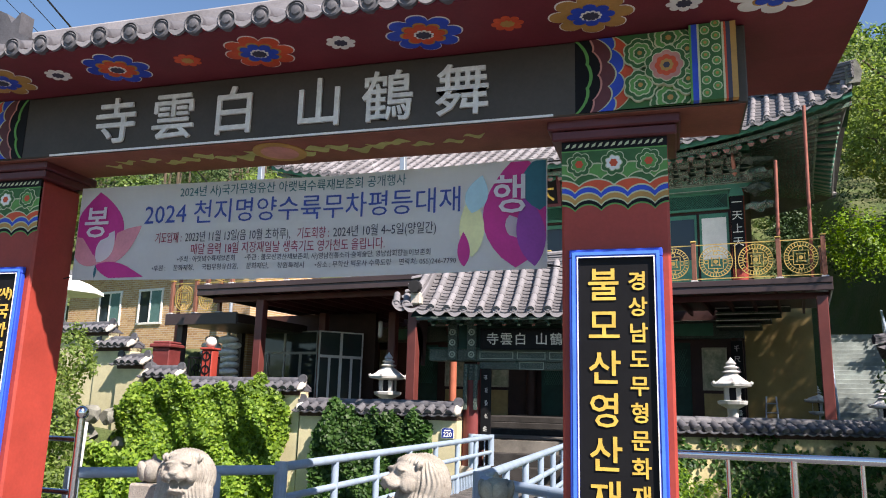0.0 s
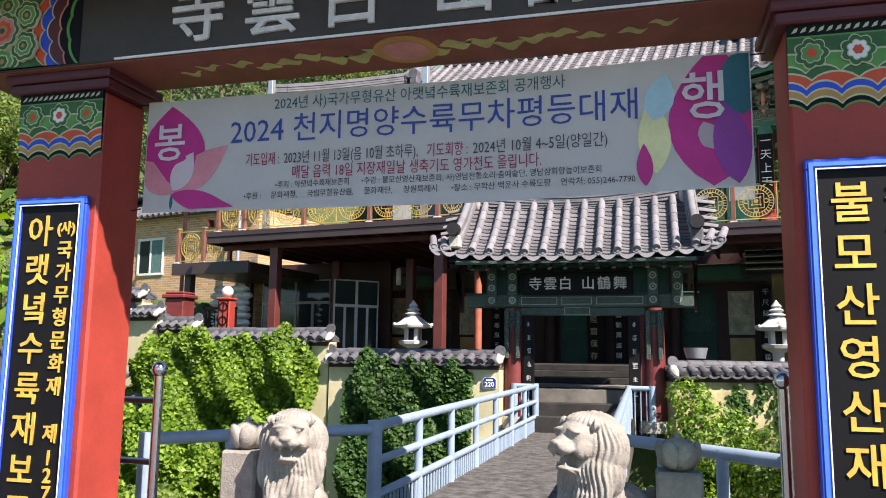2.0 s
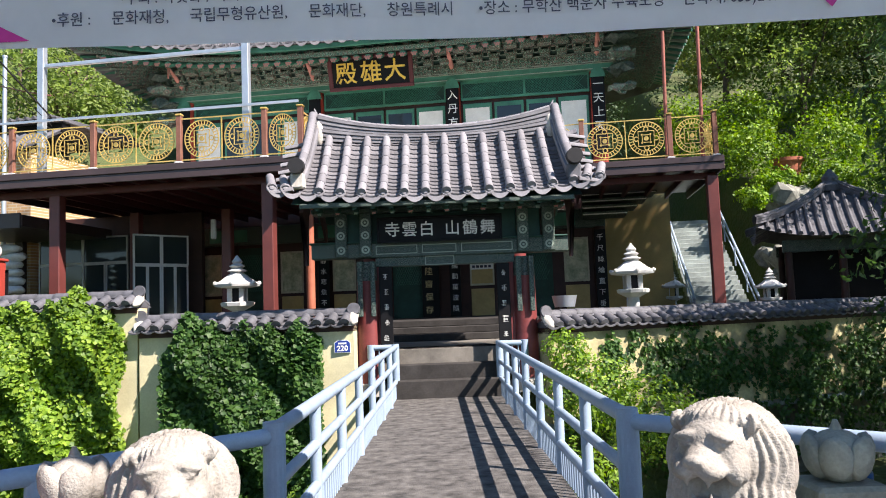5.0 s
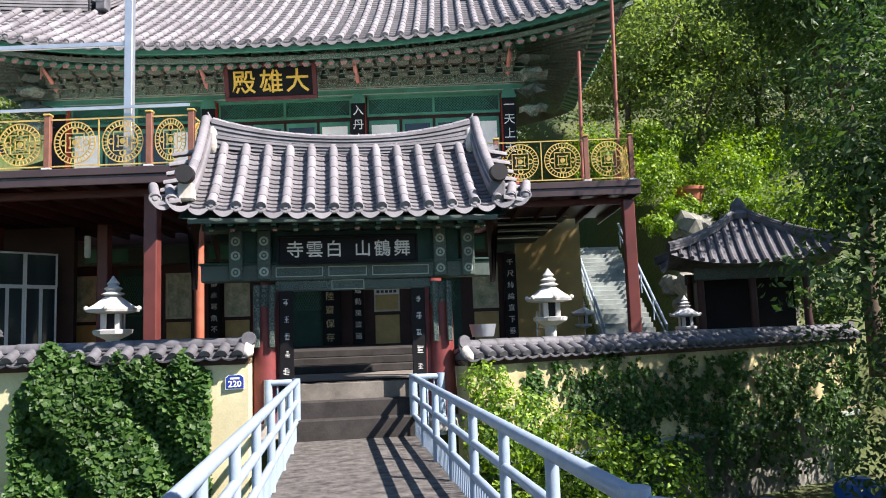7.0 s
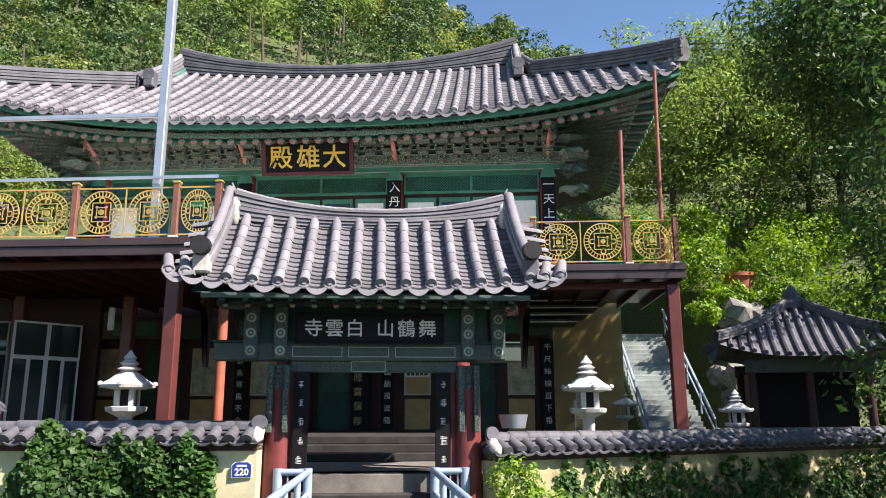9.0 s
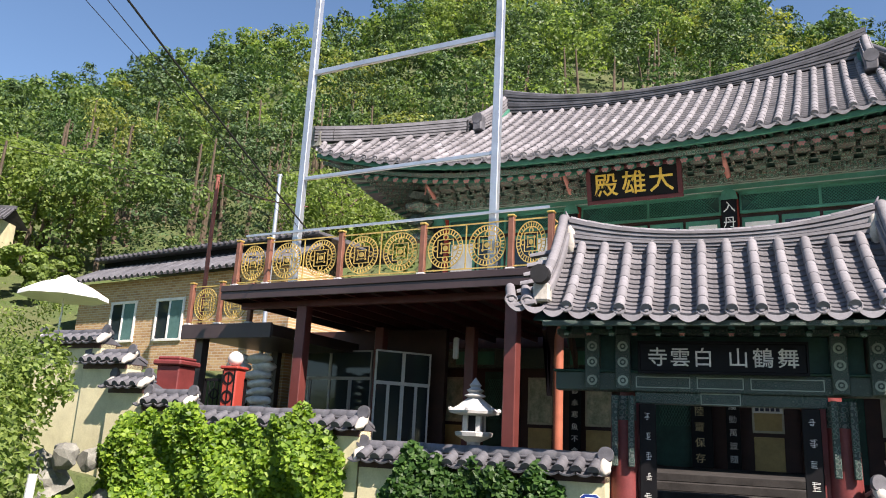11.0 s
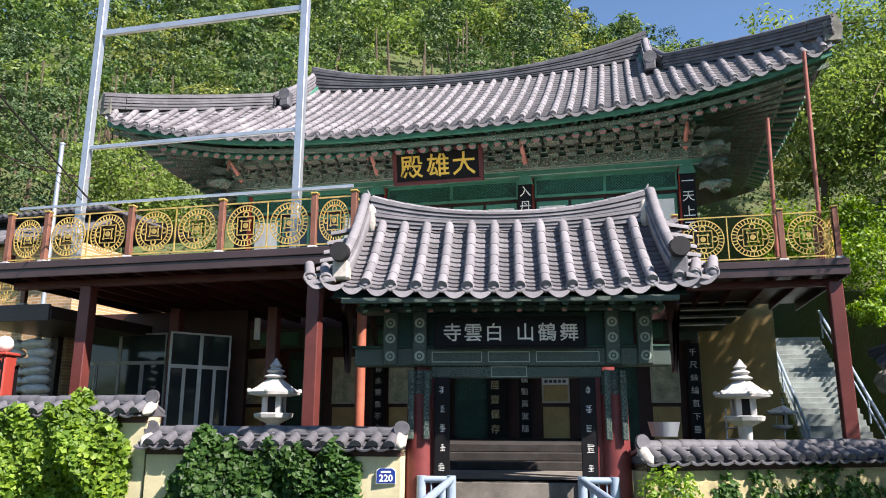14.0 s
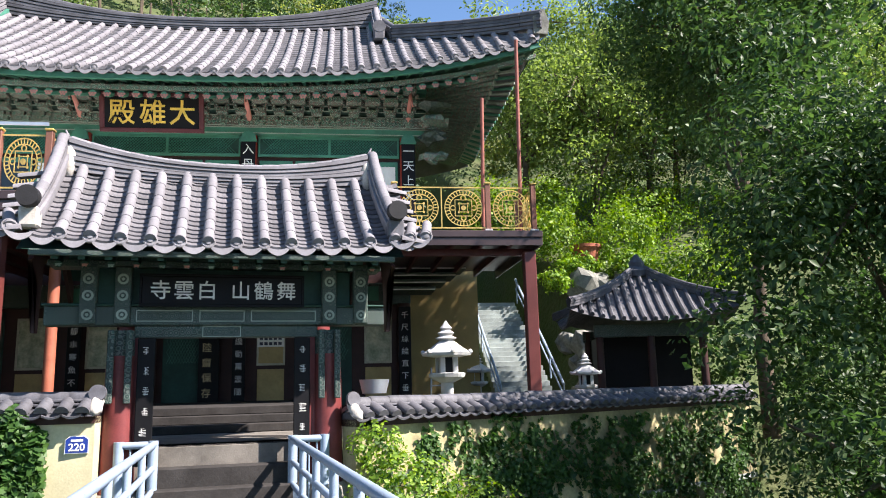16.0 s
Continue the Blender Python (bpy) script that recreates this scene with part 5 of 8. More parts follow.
def fence_panel_mesh(w, h):
    """A cast panel: outer frame bars and one wheel ring with spokes, square knot and boss."""
    bm = B()
    r = min(w, h) * 0.47
    c = (w / 2, h / 2)
    ring(bm, c, r * 0.955, r, -0.012, 0.012, 28)
    ring(bm, c, r * 0.715, r * 0.75, -0.012, 0.012, 24)
    for i in range(32):
        a = 2 * math.pi * i / 32
        p0, p1 = (c[0] + r * 0.74 * math.cos(a), c[1] + r * 0.74 * math.sin(a)), (c[0] + r * 0.95 * math.cos(a), c[1] + r * 0.95 * math.sin(a))
        t = (-math.sin(a) * 0.009, math.cos(a) * 0.009)
        prism(bm, [(p0[0] - t[0], p0[1] - t[1]), (p1[0] - t[0], p1[1] - t[1]), (p1[0] + t[0], p1[1] + t[1]), (p0[0] + t[0], p0[1] + t[1])], -0.01, 0.01)
    for s0, s1 in ((0.42, 0.455), (0.20, 0.235)):
        a, b = r * s0, r * s1
        for q in ((c[0] - b, c[0] + b, c[1] + a, c[1] + b), (c[0] - b, c[0] + b, c[1] - b, c[1] - a), (c[0] - b, c[0] - a, c[1] - a, c[1] + a), (c[0] + a, c[0] + b, c[1] - a, c[1] + a)):
            box(bm, q[0], q[1], -0.01, 0.01, q[2], q[3])
    for i in range(4):
        a = math.pi / 2 * i
        ring(bm, (c[0] + r * 0.55 * math.cos(a), c[1] + r * 0.55 * math.sin(a)), r * 0.10, r * 0.15, -0.01, 0.01, 10)
    ring(bm, c, 0, r * 0.13, -0.016, 0.016, 12)
    for i in range(4):
        a = math.pi / 4 + math.pi / 2 * i
        ring(bm, (c[0] + r * 0.33 * math.cos(a), c[1] + r * 0.33 * math.sin(a)), 0, r * 0.06, -0.01, 0.01, 8)
    bmesh.ops.recalc_face_normals(bm, faces=bm.faces)
    me = bpy.data.meshes.new("wheel_panel")
    bm.to_mesh(me)
    bm.free()
    me.materials.append(GOLD_METAL)
    return me


WHEEL = fence_panel_mesh(1.10, 1.02)
FPOST = mat("copper_brown_fence_post", (0.20, 0.085, 0.055), rough=0.5, var=0.3, scale=3)


def fence_run(m, stops, ring_counts, label, ht=1.22):
    root = thing("terrace_fence", m, label, "fence", "terrace fences")
    for x in stops:
        bm = B()
        box(bm, x - 0.065, x + 0.065, -0.065, 0.065, 0, ht, 0.01)
        p = part("post", bm, FPOST, root)
        bm = B()
        box(bm, x - 0.085, x + 0.085, -0.085, 0.085, ht, ht + 0.05, 0.015)
        part("post_cap", bm, GOLD_METAL, p)
        bm = B()
        box(bm, x - 0.10, x + 0.10, -0.10, 0.10, 0, 0.05, 0.01)
        part("post_foot", bm, STONE_WHITE, p)
    for (a, b), k in zip(zip(stops, stops[1:]), ring_counts):
        for zz in (0.09, ht - 0.08):
            bm = B()
            box(bm, a + 0.065, b - 0.065, -0.014, 0.014, zz - 0.014, zz + 0.014)
            part("rail", bm, GOLD_METAL, root)
        w = (b - a - 0.13) / k
        for i in range(k):
            x = a + 0.065 + w * i
            s = min(w / 1.10, 1.0)
            piece("wheel_panel", WHEEL, root, Matrix.Translation((x, 0, 0.10)) @ Matrix.Diagonal((w / 1.10, 1, 1, 1)))
            if i:
                bm = B()
                box(bm, x - 0.013, x + 0.013, -0.013, 0.013, 0.1, ht - 0.09)
                part("bar", bm, GOLD_METAL, root)
    return root


fence_run(C @ Matrix.Translation((0, 0.12, DZ)), [-8.5, -7.45, -5.15, -2.8, -0.55, 0.38], [1, 2, 2, 2, 1], "gilded wheel-pattern fence along the terrace edge")
fence_run(C @ Matrix.Translation((0.38, 0.12, DZ)) @ pose(0, 0, 0, 0, 0, 90), [0.0, 1.8, 3.6], [2, 2], "gilded wheel-pattern fence turning back on the terrace")
fence_run(C @ Matrix.Translation((0, 3.75, DZ)), [0.45, 2.7, 4.95, 7.3, 9.68, 10.87], [2, 2, 2, 2, 1], "gilded wheel-pattern fence on the rear terrace edge")
fence_run(C @ Matrix.Translation((10.87, 3.75, DZ)) @ pose(0, 0, 0, 0, 0, 90), [0.0, 1.8], [2], "gilded wheel-pattern fence at the terrace end")
fence_run(C @ Matrix.Translation((0, 1.25, 4.66)), [-11.2, -10.05, -8.9], [1, 1], "gilded wheel-pattern fence on the lower wing")

# poles on the terrace
PF = thing("banner_gantry", C, "tall galvanised steel banner gantry standing on the terrace", "gantry")
for x in (-6.8, -1.12):
    bm = B()
    box(bm, x - 0.09, x + 0.09, 0.3, 0.48, DZ, 16.5, 0.01)
    part("pole", bm, GALV, PF)
bm = B()
box(bm, -6.72, -1.2, 0.33, 0.43, 11.45, 11.6, 0.01)
part("crossbar", bm, GALV, PF)
bm = B()
box(bm, -6.72, -1.2, 0.33, 0.41, 8.35, 8.45, 0.01)
part("crossbar", bm, GALV, PF)
bm = B()
box(bm, -8.4, 0.3, 0.2, 0.24, 6.86, 6.92)
part("handrail", bm, GALV, PF)
for x, y, z0, z1 in ((10.55, 3.85, DZ, 10.75), (9.67, 4.4, DZ, 9.3)):
    bm = B()
    cyl(bm, (x, y, z0), (x + 0.08, y, z1), 0.05, None, 10)
    ob = part("eave_prop", bm, RUST, None, smooth=40)
    ob.matrix_world = C
    tagged(ob, "rusty red steel pipe propping the hall eave", "prop", "eave props")

# ---- main hall ----
HALL = thing("main_hall", CH, "large Buddhist hall with hip-and-gable tiled roof and painted brackets", "temple hall")
UC, UH = 1.05, 10.25


def eave_z(u):
    e = min(1.0, abs(u - UC) / UH)
    return 9.72 + 1.12 * e ** 2.9


def eave_v(u):
    e = min(1.0, abs(u - UC) / UH)
    return 4.15 - 0.25 * e ** 3


def roof_top(u):
    """Where a tile row ends: on the main ridge, or on the hip."""
    e = abs(u - UC)
    if e <= 6.1:
        return 10.0, 13.68 + 0.32 * (e / 6.1) ** 2.2
    f = (e - 6.1) / (UH - 6.1)
    return 8.0 + (eave_v(u) - 8.0) * f, 12.55 + (11.05 - 12.55) * f


def hall_surface(u, t):
    v1, z1 = roof_top(u)
    v0, z0 = eave_v(u), eave_z(u)
    full = (v1 - v0) / 5.85
    z = z0 + (z1 - z0) * t - 0.55 * full * t * (1 - t)
    return Vector((u, v0 + (v1 - v0) * t, z))


bm = B()
cols = [UC - UH + 2 * UH * i / 60 for i in range(61)]
gs = [[bm.verts.new(hall_surface(u, t / 8)) for u in cols] for t in range(9)]
for j in range(8):
    for i in range(60):
        if (gs[j][i].co - gs[j + 1][i].co).length > 0.01 or (gs[j][i + 1].co - gs[j + 1][i + 1].co).length > 0.01:
            bm.faces.new((gs[j][i], gs[j][i + 1], gs[j + 1][i + 1], gs[j + 1][i]))
part("roof_front", bm, TILE_ROW, HALL, smooth=60)
# back slope and ends close the roof
bm = B()
top = [hall_surface(u, 1.0) for u in cols]
a = [bm.verts.new(p) for p in top]
b = [bm.verts.new((p.x, 20.0 - hall_surface(p.x, 0).y, hall_surface(p.x, 0).z)) for p in top]
c = [bm.verts.new((p.x, 20.0 - p.y, p.z)) for p in top]
for i in range(60):
    bm.faces.new((b[i], b[i + 1], c[i + 1], c[i]))
    bm.faces.new((a[i], c[i], c[i + 1], a[i + 1]))
part("roof_back", bm, TILE_ROW, HALL)
h_cover = cover_mesh("cover_tile", 0.1, 0.092, 1.0, TILE)
for i in range(49):
    u = UC - UH + 0.2 + (2 * UH - 0.4) * i / 48
    bm = B()
    v1, _ = roof_top(u)
    n = max(2, int((v1 - eave_v(u)) / 0.42))
    for k in range(n):
        p, q = hall_surface(u, k / n), hall_surface(u, (k + 1) / n)
        cyl(bm, p + Vector((0, 0, 0.05)), q + Vector((0, 0, 0.045)), 0.098, 0.09, 8)
    if -0.2 < u < 8.2:
        bm.free()
        for k in range(n):
            p, q = hall_surface(u, k / n), hall_surface(u, (k + 1) / n)
            m, ln = row_pose(p, q)
            piece("cover_tile", h_cover, HALL, m @ Matrix.Translation((0, 0, 0.04)) @ Matrix.Diagonal((1, ln * 1.02, 1, 1)))
    else:
        part("tile_course", bm, TILE_ROW, HALL, smooth=50)["kind"] = "stuff"
    p = hall_surface(u, 0)
    piece("eave_disc", g_disc, HALL, Matrix.Translation(p + Vector((0, -0.02, 0.05))))
bm = B()
for i in range(48):
    u = UC - UH + 0.2 + (2 * UH - 0.4) * (i + 0.5) / 48
    v1, _ = roof_top(u)
    n = max(3, int((v1 - eave_v(u)) / 0.26))
    for k in range(n):
        p, q = hall_surface(u, k / n), hall_surface(u, (k + 1.05) / n) if k < n - 1 else hall_surface(u, 1)
        vs = [bm.verts.new(w) for w in (p + Vector((-0.13, 0, 0.055)), p + Vector((0.13, 0, 0.055)), q + Vector((0.13, 0, 0.01)), q + Vector((-0.13, 0, 0.01)), p + Vector((-0.13, 0, 0)), p + Vector((0.13, 0, 0)))]
        bm.faces.new(vs[:4])
        bm.faces.new((vs[4], vs[5], vs[1], vs[0]))
ob = part("pan_tiles", bm, TILE_PAN, HALL)
ob["kind"] = "stuff"
for i in range(48):
    u = UC - UH + 0.2 + (2 * UH - 0.4) * (i + 0.5) / 48
    piece("eave_lip", g_lip, HALL, Matrix.Translation(hall_surface(u, 0) + Vector((0, -0.02, 0.02))))
# ridges
stacked_ridge(HALL, [((x, y, z), h) for (x, y, z), h in sag_path(UC - 6.15, UC + 6.15, 10.0, 13.66, 14.0, 0.42, 0.98, 22)], 0.34, 7, TILE_DARK, 0.10)
for sx in (-1, 1):
    stacked_ridge(HALL, [((UC + sx * 6.1, 10 - 2.3 * f, 14.0 - 1.5 * f ** 0.9), 0.75 - 0.25 * f) for f in np.linspace(0, 1, 7)], 0.30, 5, TILE, 0.10)
    hip = []
    for f in np.linspace(0, 1, 10):
        u = UC + sx * (6.1 + (UH - 6.0) * f)
        v, z = roof_top(min(max(u, UC - UH), UC + UH))
        hip.append(((u, v, z - 0.02 + 0.12 * f ** 4), 0.50))
    stacked_ridge(HALL, hip, 0.28, 5, TILE_DARK, 0.09)
    bm = B()
    lathe(bm, [(0.2, 0.06), (0.21, 0.0), (0.16, -0.015), (0.12, 0.012), (0.03, -0.02)], 16)
    part("ridge_end_disc", bm, TILE_DARK, HALL, smooth=35, matrix=Matrix.Translation((UC + sx * 6.1, 7.55, 12.85)) @ pose(0, 0, 0, 90, 0, 0))
    bm = B()
    box(bm, -0.17, 0.17, -0.15, 0.25, -0.35, 0.25, 0.04)
    part("ridge_end_block", bm, TILE_DARK, HALL, matrix=Matrix.Translation((UC + sx * 6.1, 7.65, 12.75)))
    bm = B()
    prism(bm, [(0, 0), (0.38, 0.0), (0.44, 0.35), (0.30, 0.75), (0.12, 0.55), (0.0, 0.5)], -0.12, 0.12)
    part("hip_ornament", bm, STONE_DARK, HALL, matrix=Matrix.Translation((UC + sx * (UH - 0.15), 4.0, 11.0)) @ Matrix.Diagonal((sx, 1, 1, 1)))
    # side slope seen from below and beyond
    bm = B()
    vs = [bm.verts.new(p) for p in ((UC + sx * 6.1, 8.0, 12.5), (UC + sx * 6.1, 12.0, 12.5), (UC + sx * UH, 16.0, 10.9), (UC + sx * (UH - 0.3), 13, 10.1), (UC + sx * (UH - 0.4), 7, 10.1), (UC + sx * UH, 3.95, 10.9))]
    bm.faces.new(vs)
    bmesh.ops.triangulate(bm, faces=bm.faces[:])
    bmesh.ops.solidify(bm, geom=bm.faces[:], thickness=0.1)
    part("roof_side", bm, TILE_ROW, HALL)
    bm = B()
    prism(bm, [(-2.0, 0.0), (2.0, 0.0), (0, 2.0)], -0.05, 0.05)
    part("gable", bm, GREEN, HALL, matrix=Matrix.Translation((UC + sx * 5.9, 10.0, 12.3)) @ pose(0, 0, 0, 0, 0, 90))
# eave boards, rafters
for k, (dz, dv, hh, mm) in enumerate(((-0.05, 0.10, 0.13, GREEN), (-0.20, 0.45, 0.12, DANCHEONG))):
    bm = B()
    lines = [[bm.verts.new(hall_surface(u0, 0) + Vector((0, dv + e, dz - g))) for u0 in cols] for e, g in ((0, 0), (0, hh), (0.1, hh), (0.1, 0))]
    for la, lb in zip(lines, lines[1:] + lines[:1]):
        for i in range(60):
            bm.faces.new((la[i], la[i + 1], lb[i + 1], lb[i]))
    part("eave_board", bm, mm, HALL)
bm = B()
for u0, u1 in zip(cols, cols[1:]):
    p, q = hall_surface(u0, 0), hall_surface(u1, 0)
    vs = [bm.verts.new(w) for w in (p + Vector((0, 0.1, -0.07)), q + Vector((0, 0.1, -0.07)), Vector((q.x, 7.0, q.z * 0.3 + 10.75 * 0.7)), Vector((p.x, 7.0, p.z * 0.3 + 10.75 * 0.7)))]
    bm.faces.new(vs)
part("roof_boarding", bm, GREEN_DARK, HALL)
for i in range(57):
    u = UC - UH + 0.3 + (2 * UH - 0.6) * i / 56
    p = hall_surface(u, 0)
    lean = 0.0
    bm = B()
    cyl(bm, (u, p.y + 0.14, p.z - 0.14), (u - lean, p.y + 1.3, p.z + 0.22), 0.062, None, 6)
    part("flying_rafter", bm, GREEN, HALL)
    if abs(u - UC) < 8.6:
        bm = B()
        cyl(bm, (u, p.y + 0.5, p.z - 0.44), (u, 6.9, p.z + 0.5), 0.095, None, 8)
        part("rafter", bm, GREEN, HALL, smooth=40)
        bm = B()
        ring(bm, (0, 0), 0, 0.035, -0.012, 0, 8)
        for k in range(6):
            a = 2 * math.pi * k / 6
            ring(bm, (0.07 * math.cos(a), 0.07 * math.sin(a)), 0, 0.036, -0.01, 0, 6)
        part("painted_flower", bm, PINK, HALL, matrix=pose(u, p.y + 0.49, p.z - 0.44, -14, 0, 0))
# corner fan rafters under the right and left eaves
for sx in (-1, 1):
    for i in range(40):
        f = i / 39
        x1 = UC + sx * (UH - 0.25 - 0.15 * math.sin(math.pi * f))
        v = 4.3 + 11 * f
        zc = 10.0 + 0.8 * abs(2 * f - 1) ** 3
        inner = Vector((UC + sx * 7.0, 7.0 + 6 * f, 10.55))
        outer = Vector((x1, v, zc))
        bm = B()
        cyl(bm, outer, outer.lerp(inner, 0.45) + Vector((0, 0, 0.12)), 0.05, 0.055, 6)
        fr = part("flying_side_rafter", bm, PALE if i % 2 else GREEN, HALL, smooth=40)
        bm = B()
        cyl(bm, outer.lerp(inner, 0.22) - Vector((0, 0, 0.2)), inner - Vector((0, 0, 0.1)), 0.07, 0.08, 8)
        part("side_rafter", bm, DANCHEONG, HALL, smooth=40)
        bm = B()
        e = outer.lerp(inner, 0.22) - Vector((0, 0, 0.2))
        cyl(bm, e, e + (e - inner).normalized() * 0.03, 0.062, None, 8)
        part("rafter_end", bm, PALE, HALL)
# body of the hall
bm = B()
box(bm, -5.9, 8.0, 6.75, 13.2, 5.45, 10.4)
part("wall", bm, WOOD_RED, HALL)
for u in (-5.75, -1.2, 3.35, 7.9):
    bm = B()
    cyl(bm, (u, 6.7, 5.45), (u, 6.7, 9.0), 0.24, 0.22, 16)
    part("column", bm, RED, HALL, smooth=40)
    bm = B()
    box(bm, u - 0.20, u + 0.20, 6.38, 6.44, 6.2, 8.78, 0.012)
    part("verse_board", bm, BLACK, HALL, "black board with white characters")
    bm = B()
    prism(bm, [(u - 0.24, 8.62), (u + 0.24, 8.62), (u + 0.18, 8.85), (u, 8.95), (u - 0.18, 8.85)], 6.35, 6.45)
    part("board_crest", bm, GREEN, HALL)
for u, s in ((3.35, "入丹方"), (7.9, "一天上天")):
    for k, ch in enumerate(s):
        piece("writing", text_mesh(ch, 0.34, WHITE, 0.006), HALL, pose(u, 6.372, 8.38 - 0.44 * k, 90, 0, 0))
for a, b in ((-5.5, -1.45), (-0.95, 3.1), (3.6, 7.65)):
    bm = B()
    box(bm, a, b, 6.68, 6.74, 8.28, 8.86)
    tr = part("transom", bm, GREEN_DARK, HALL)
    bm = B()
    k = int((b - a) / 0.085)
    for i in range(-6, k):
        for s in (1, -1):
            x0 = a + i * 0.085
            p0, p1 = (x0, 8.34), (x0 + 0.46, 8.80)
            if s < 0:
                p0, p1 = (x0 + 0.46, 8.34), (x0, 8.80)
            lo, hi = a + 0.03, b - 0.03
            if min(p0[0], p1[0]) < lo or max(p0[0], p1[0]) > hi:
                continue
            prism(bm, [(p0[0] - 0.009, p0[1]), (p0[0] + 0.009, p0[1]), (p1[0] + 0.009, p1[1]), (p1[0] - 0.009, p1[1])], 6.66, 6.68)
    part("lattice", bm, LATTICE, tr)
    bm = B()
    for q in ((a, b, 8.80, 8.88), (a, b, 8.26, 8.34), ((a + b) / 2 - 0.04, (a + b) / 2 + 0.04, 8.34, 8.80), (a, a + 0.05, 8.34, 8.80), (b - 0.05, b, 8.34, 8.80)):
        box(bm, q[0], q[1], 6.63, 6.69, q[2], q[3])
    part("transom_frame", bm, GREEN, tr)
    for i in range(4):
        w = (b - a) / 4
        bm = B()
        box(bm, a + w * i + 0.04, a + w * (i + 1) - 0.04, 6.66, 6.74, 5.6, 8.15, 0.01)
        d = part("door_leaf", bm, GREEN, HALL)
        bm = B()
        box(bm, a + w * i + 0.12, a + w * (i + 1) - 0.12, 6.655, 6.66, 6.6, 8.0)
        part("paper_pane", bm, WHITE if i in (0, 3) else GLASS_DARK, d)
# bracket tiers
for zz, hh, vv, mm in ((8.88, 0.2, 6.42, GREEN), (9.10, 0.30, 6.35, DANCHEONG), (9.46, 0.14, 6.12, GREEN_DARK), (9.62, 0.30, 6.05, DANCHEONG), (9.95, 0.16, 5.75, GREEN)):
    bm = B()
    box(bm, -6.3, 8.4, vv, 6.9, zz, zz + hh, 0.015)
    part("architrave", bm, mm, HALL)
for zz, vv in ((9.09, 6.338), (9.39, 6.338), (9.47, 6.11), (9.61, 6.11), (9.91, 6.038), (8.89, 6.408), (9.06, 6.408)):
    bm = B()
    box(bm, -6.3, 8.4, vv - 0.012, vv + 0.01, zz - 0.012, zz + 0.012)
    part("painted_border", bm, PALE, HALL)
bm0 = B()
for k, (dv, zz, w) in enumerate(((0.0, 9.08, 0.22), (-0.28, 9.34, 0.42), (-0.58, 9.60, 0.60), (-0.86, 9.84, 0.50))):
    box(bm0, -w / 2, w / 2, 6.25 + dv, 6.6 + dv, zz, zz + 0.17, 0.02)
    for s in (-1, 1):
        box(bm0, s * w / 2 - 0.07, s * w / 2 + 0.07, 6.22 + dv, 6.4 + dv, zz + 0.12, zz + 0.26, 0.01)
me = bpy.data.meshes.new("bracket_set")
bmesh.ops.recalc_face_normals(bm0, faces=bm0.faces)
bm0.to_mesh(me)
bm0.free()
me.materials.append(DANCHEONG)
for i in range(27):
    piece("bracket_set", me, HALL, Matrix.Translation((-5.75 + 0.525 * i, 0, 0)) @ Matrix.Diagonal((0.72, 1, 1, 1)))
for u in (-5.75, -1.2, 3.35, 7.9):
    bm = B()
    cyl(bm, (u, 6.4, 9.3), (u, 5.35, 9.75), 0.10, 0.03, 8)
    cyl(bm, (u, 5.4, 9.72), (u + 0.05, 5.25, 9.35), 0.05, 0.02, 8)
    part("beak_arm", bm, PINK, HALL, smooth=40)
# dragon heads at the corners, plain carved blocks
for u in (-6.3, 8.6):
    for k, (zz, mm) in enumerate(((8.2, DANCHEONG), (8.75, DANCHEONG_DARK), (9.2, DANCHEONG), (9.6, DANCHEONG_DARK))):
        bm = B()
        bmesh.ops.create_icosphere(bm, subdivisions=2, radius=0.26, matrix=Matrix.Translation((u, 6.2 - 0.12 * k, zz)) @ Matrix.Diagonal((1.7, 1.3, 0.5, 1)))
        for v in bm.verts:
            v.co += Vector(noise.noise_vector(v.co * 5)) * 0.2
        part("carved_bracket", bm, mm, HALL)
bm = B()
box(bm, -6.2, 8.3, 6.72, 6.9, 8.95, 10.5)
part("bracket_wall", bm, DANCHEONG, HALL)
# plaque
PL = thing("hall_plaque", CH @ Matrix.Translation((1.0, 5.15, 8.98)) @ pose(0, 0, 0, 14, 0, 0) @ Matrix.Scale(0.94, 4), "black hall plaque with gold Chinese characters and maroon frame", "plaque")
bm = B()
box(bm, -1.28, 1.28, 0, 0.06, -0.46, 0.46)
part("board", bm, BLACK, PL)
bm = B()
for a, b, c, d in ((-1.42, 1.42, 0.44, 0.56), (-1.42, 1.42, -0.56, -0.44), (-1.42, -1.28, -0.44, 0.44), (1.28, 1.42, -0.44, 0.44)):
    box(bm, a, b, -0.04, 0.06, c, d, 0.015)
part("plaque_frame", bm, MAROON, PL)
for ch, x in zip("殿雄大", (-0.82, 0.02, 0.82)):
    piece("writing", text_mesh(ch, 0.74, GOLD, 0.01, bold=0.007), PL, pose(x, -0.012, -0.05, 90, 0, 0))

# ---- lower building under the terrace ----
bm = B()
box(bm, -10.5, 7.9, 6.6, 6.9, 0.8, 5.3)
ob = structure("wall_lower_hall", bm, WOOD_RED, "red timber wall of the lower hall, darkened for shade", "wall", matrix=CH)
LH = thing("lower_hall_front", CH, "painted timber front of the lower hall with panels", "facade")
bm = B()
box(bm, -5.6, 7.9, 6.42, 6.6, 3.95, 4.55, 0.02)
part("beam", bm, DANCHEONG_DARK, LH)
for a, b in ((-4.9, -3.6), (-1.2, 0.3), (5.5, 7.0)):
    bm = B()
    box(bm, a, b, 6.40, 6.42, 4.05, 4.45)
    part("beam_panel", bm, GREEN, LH)
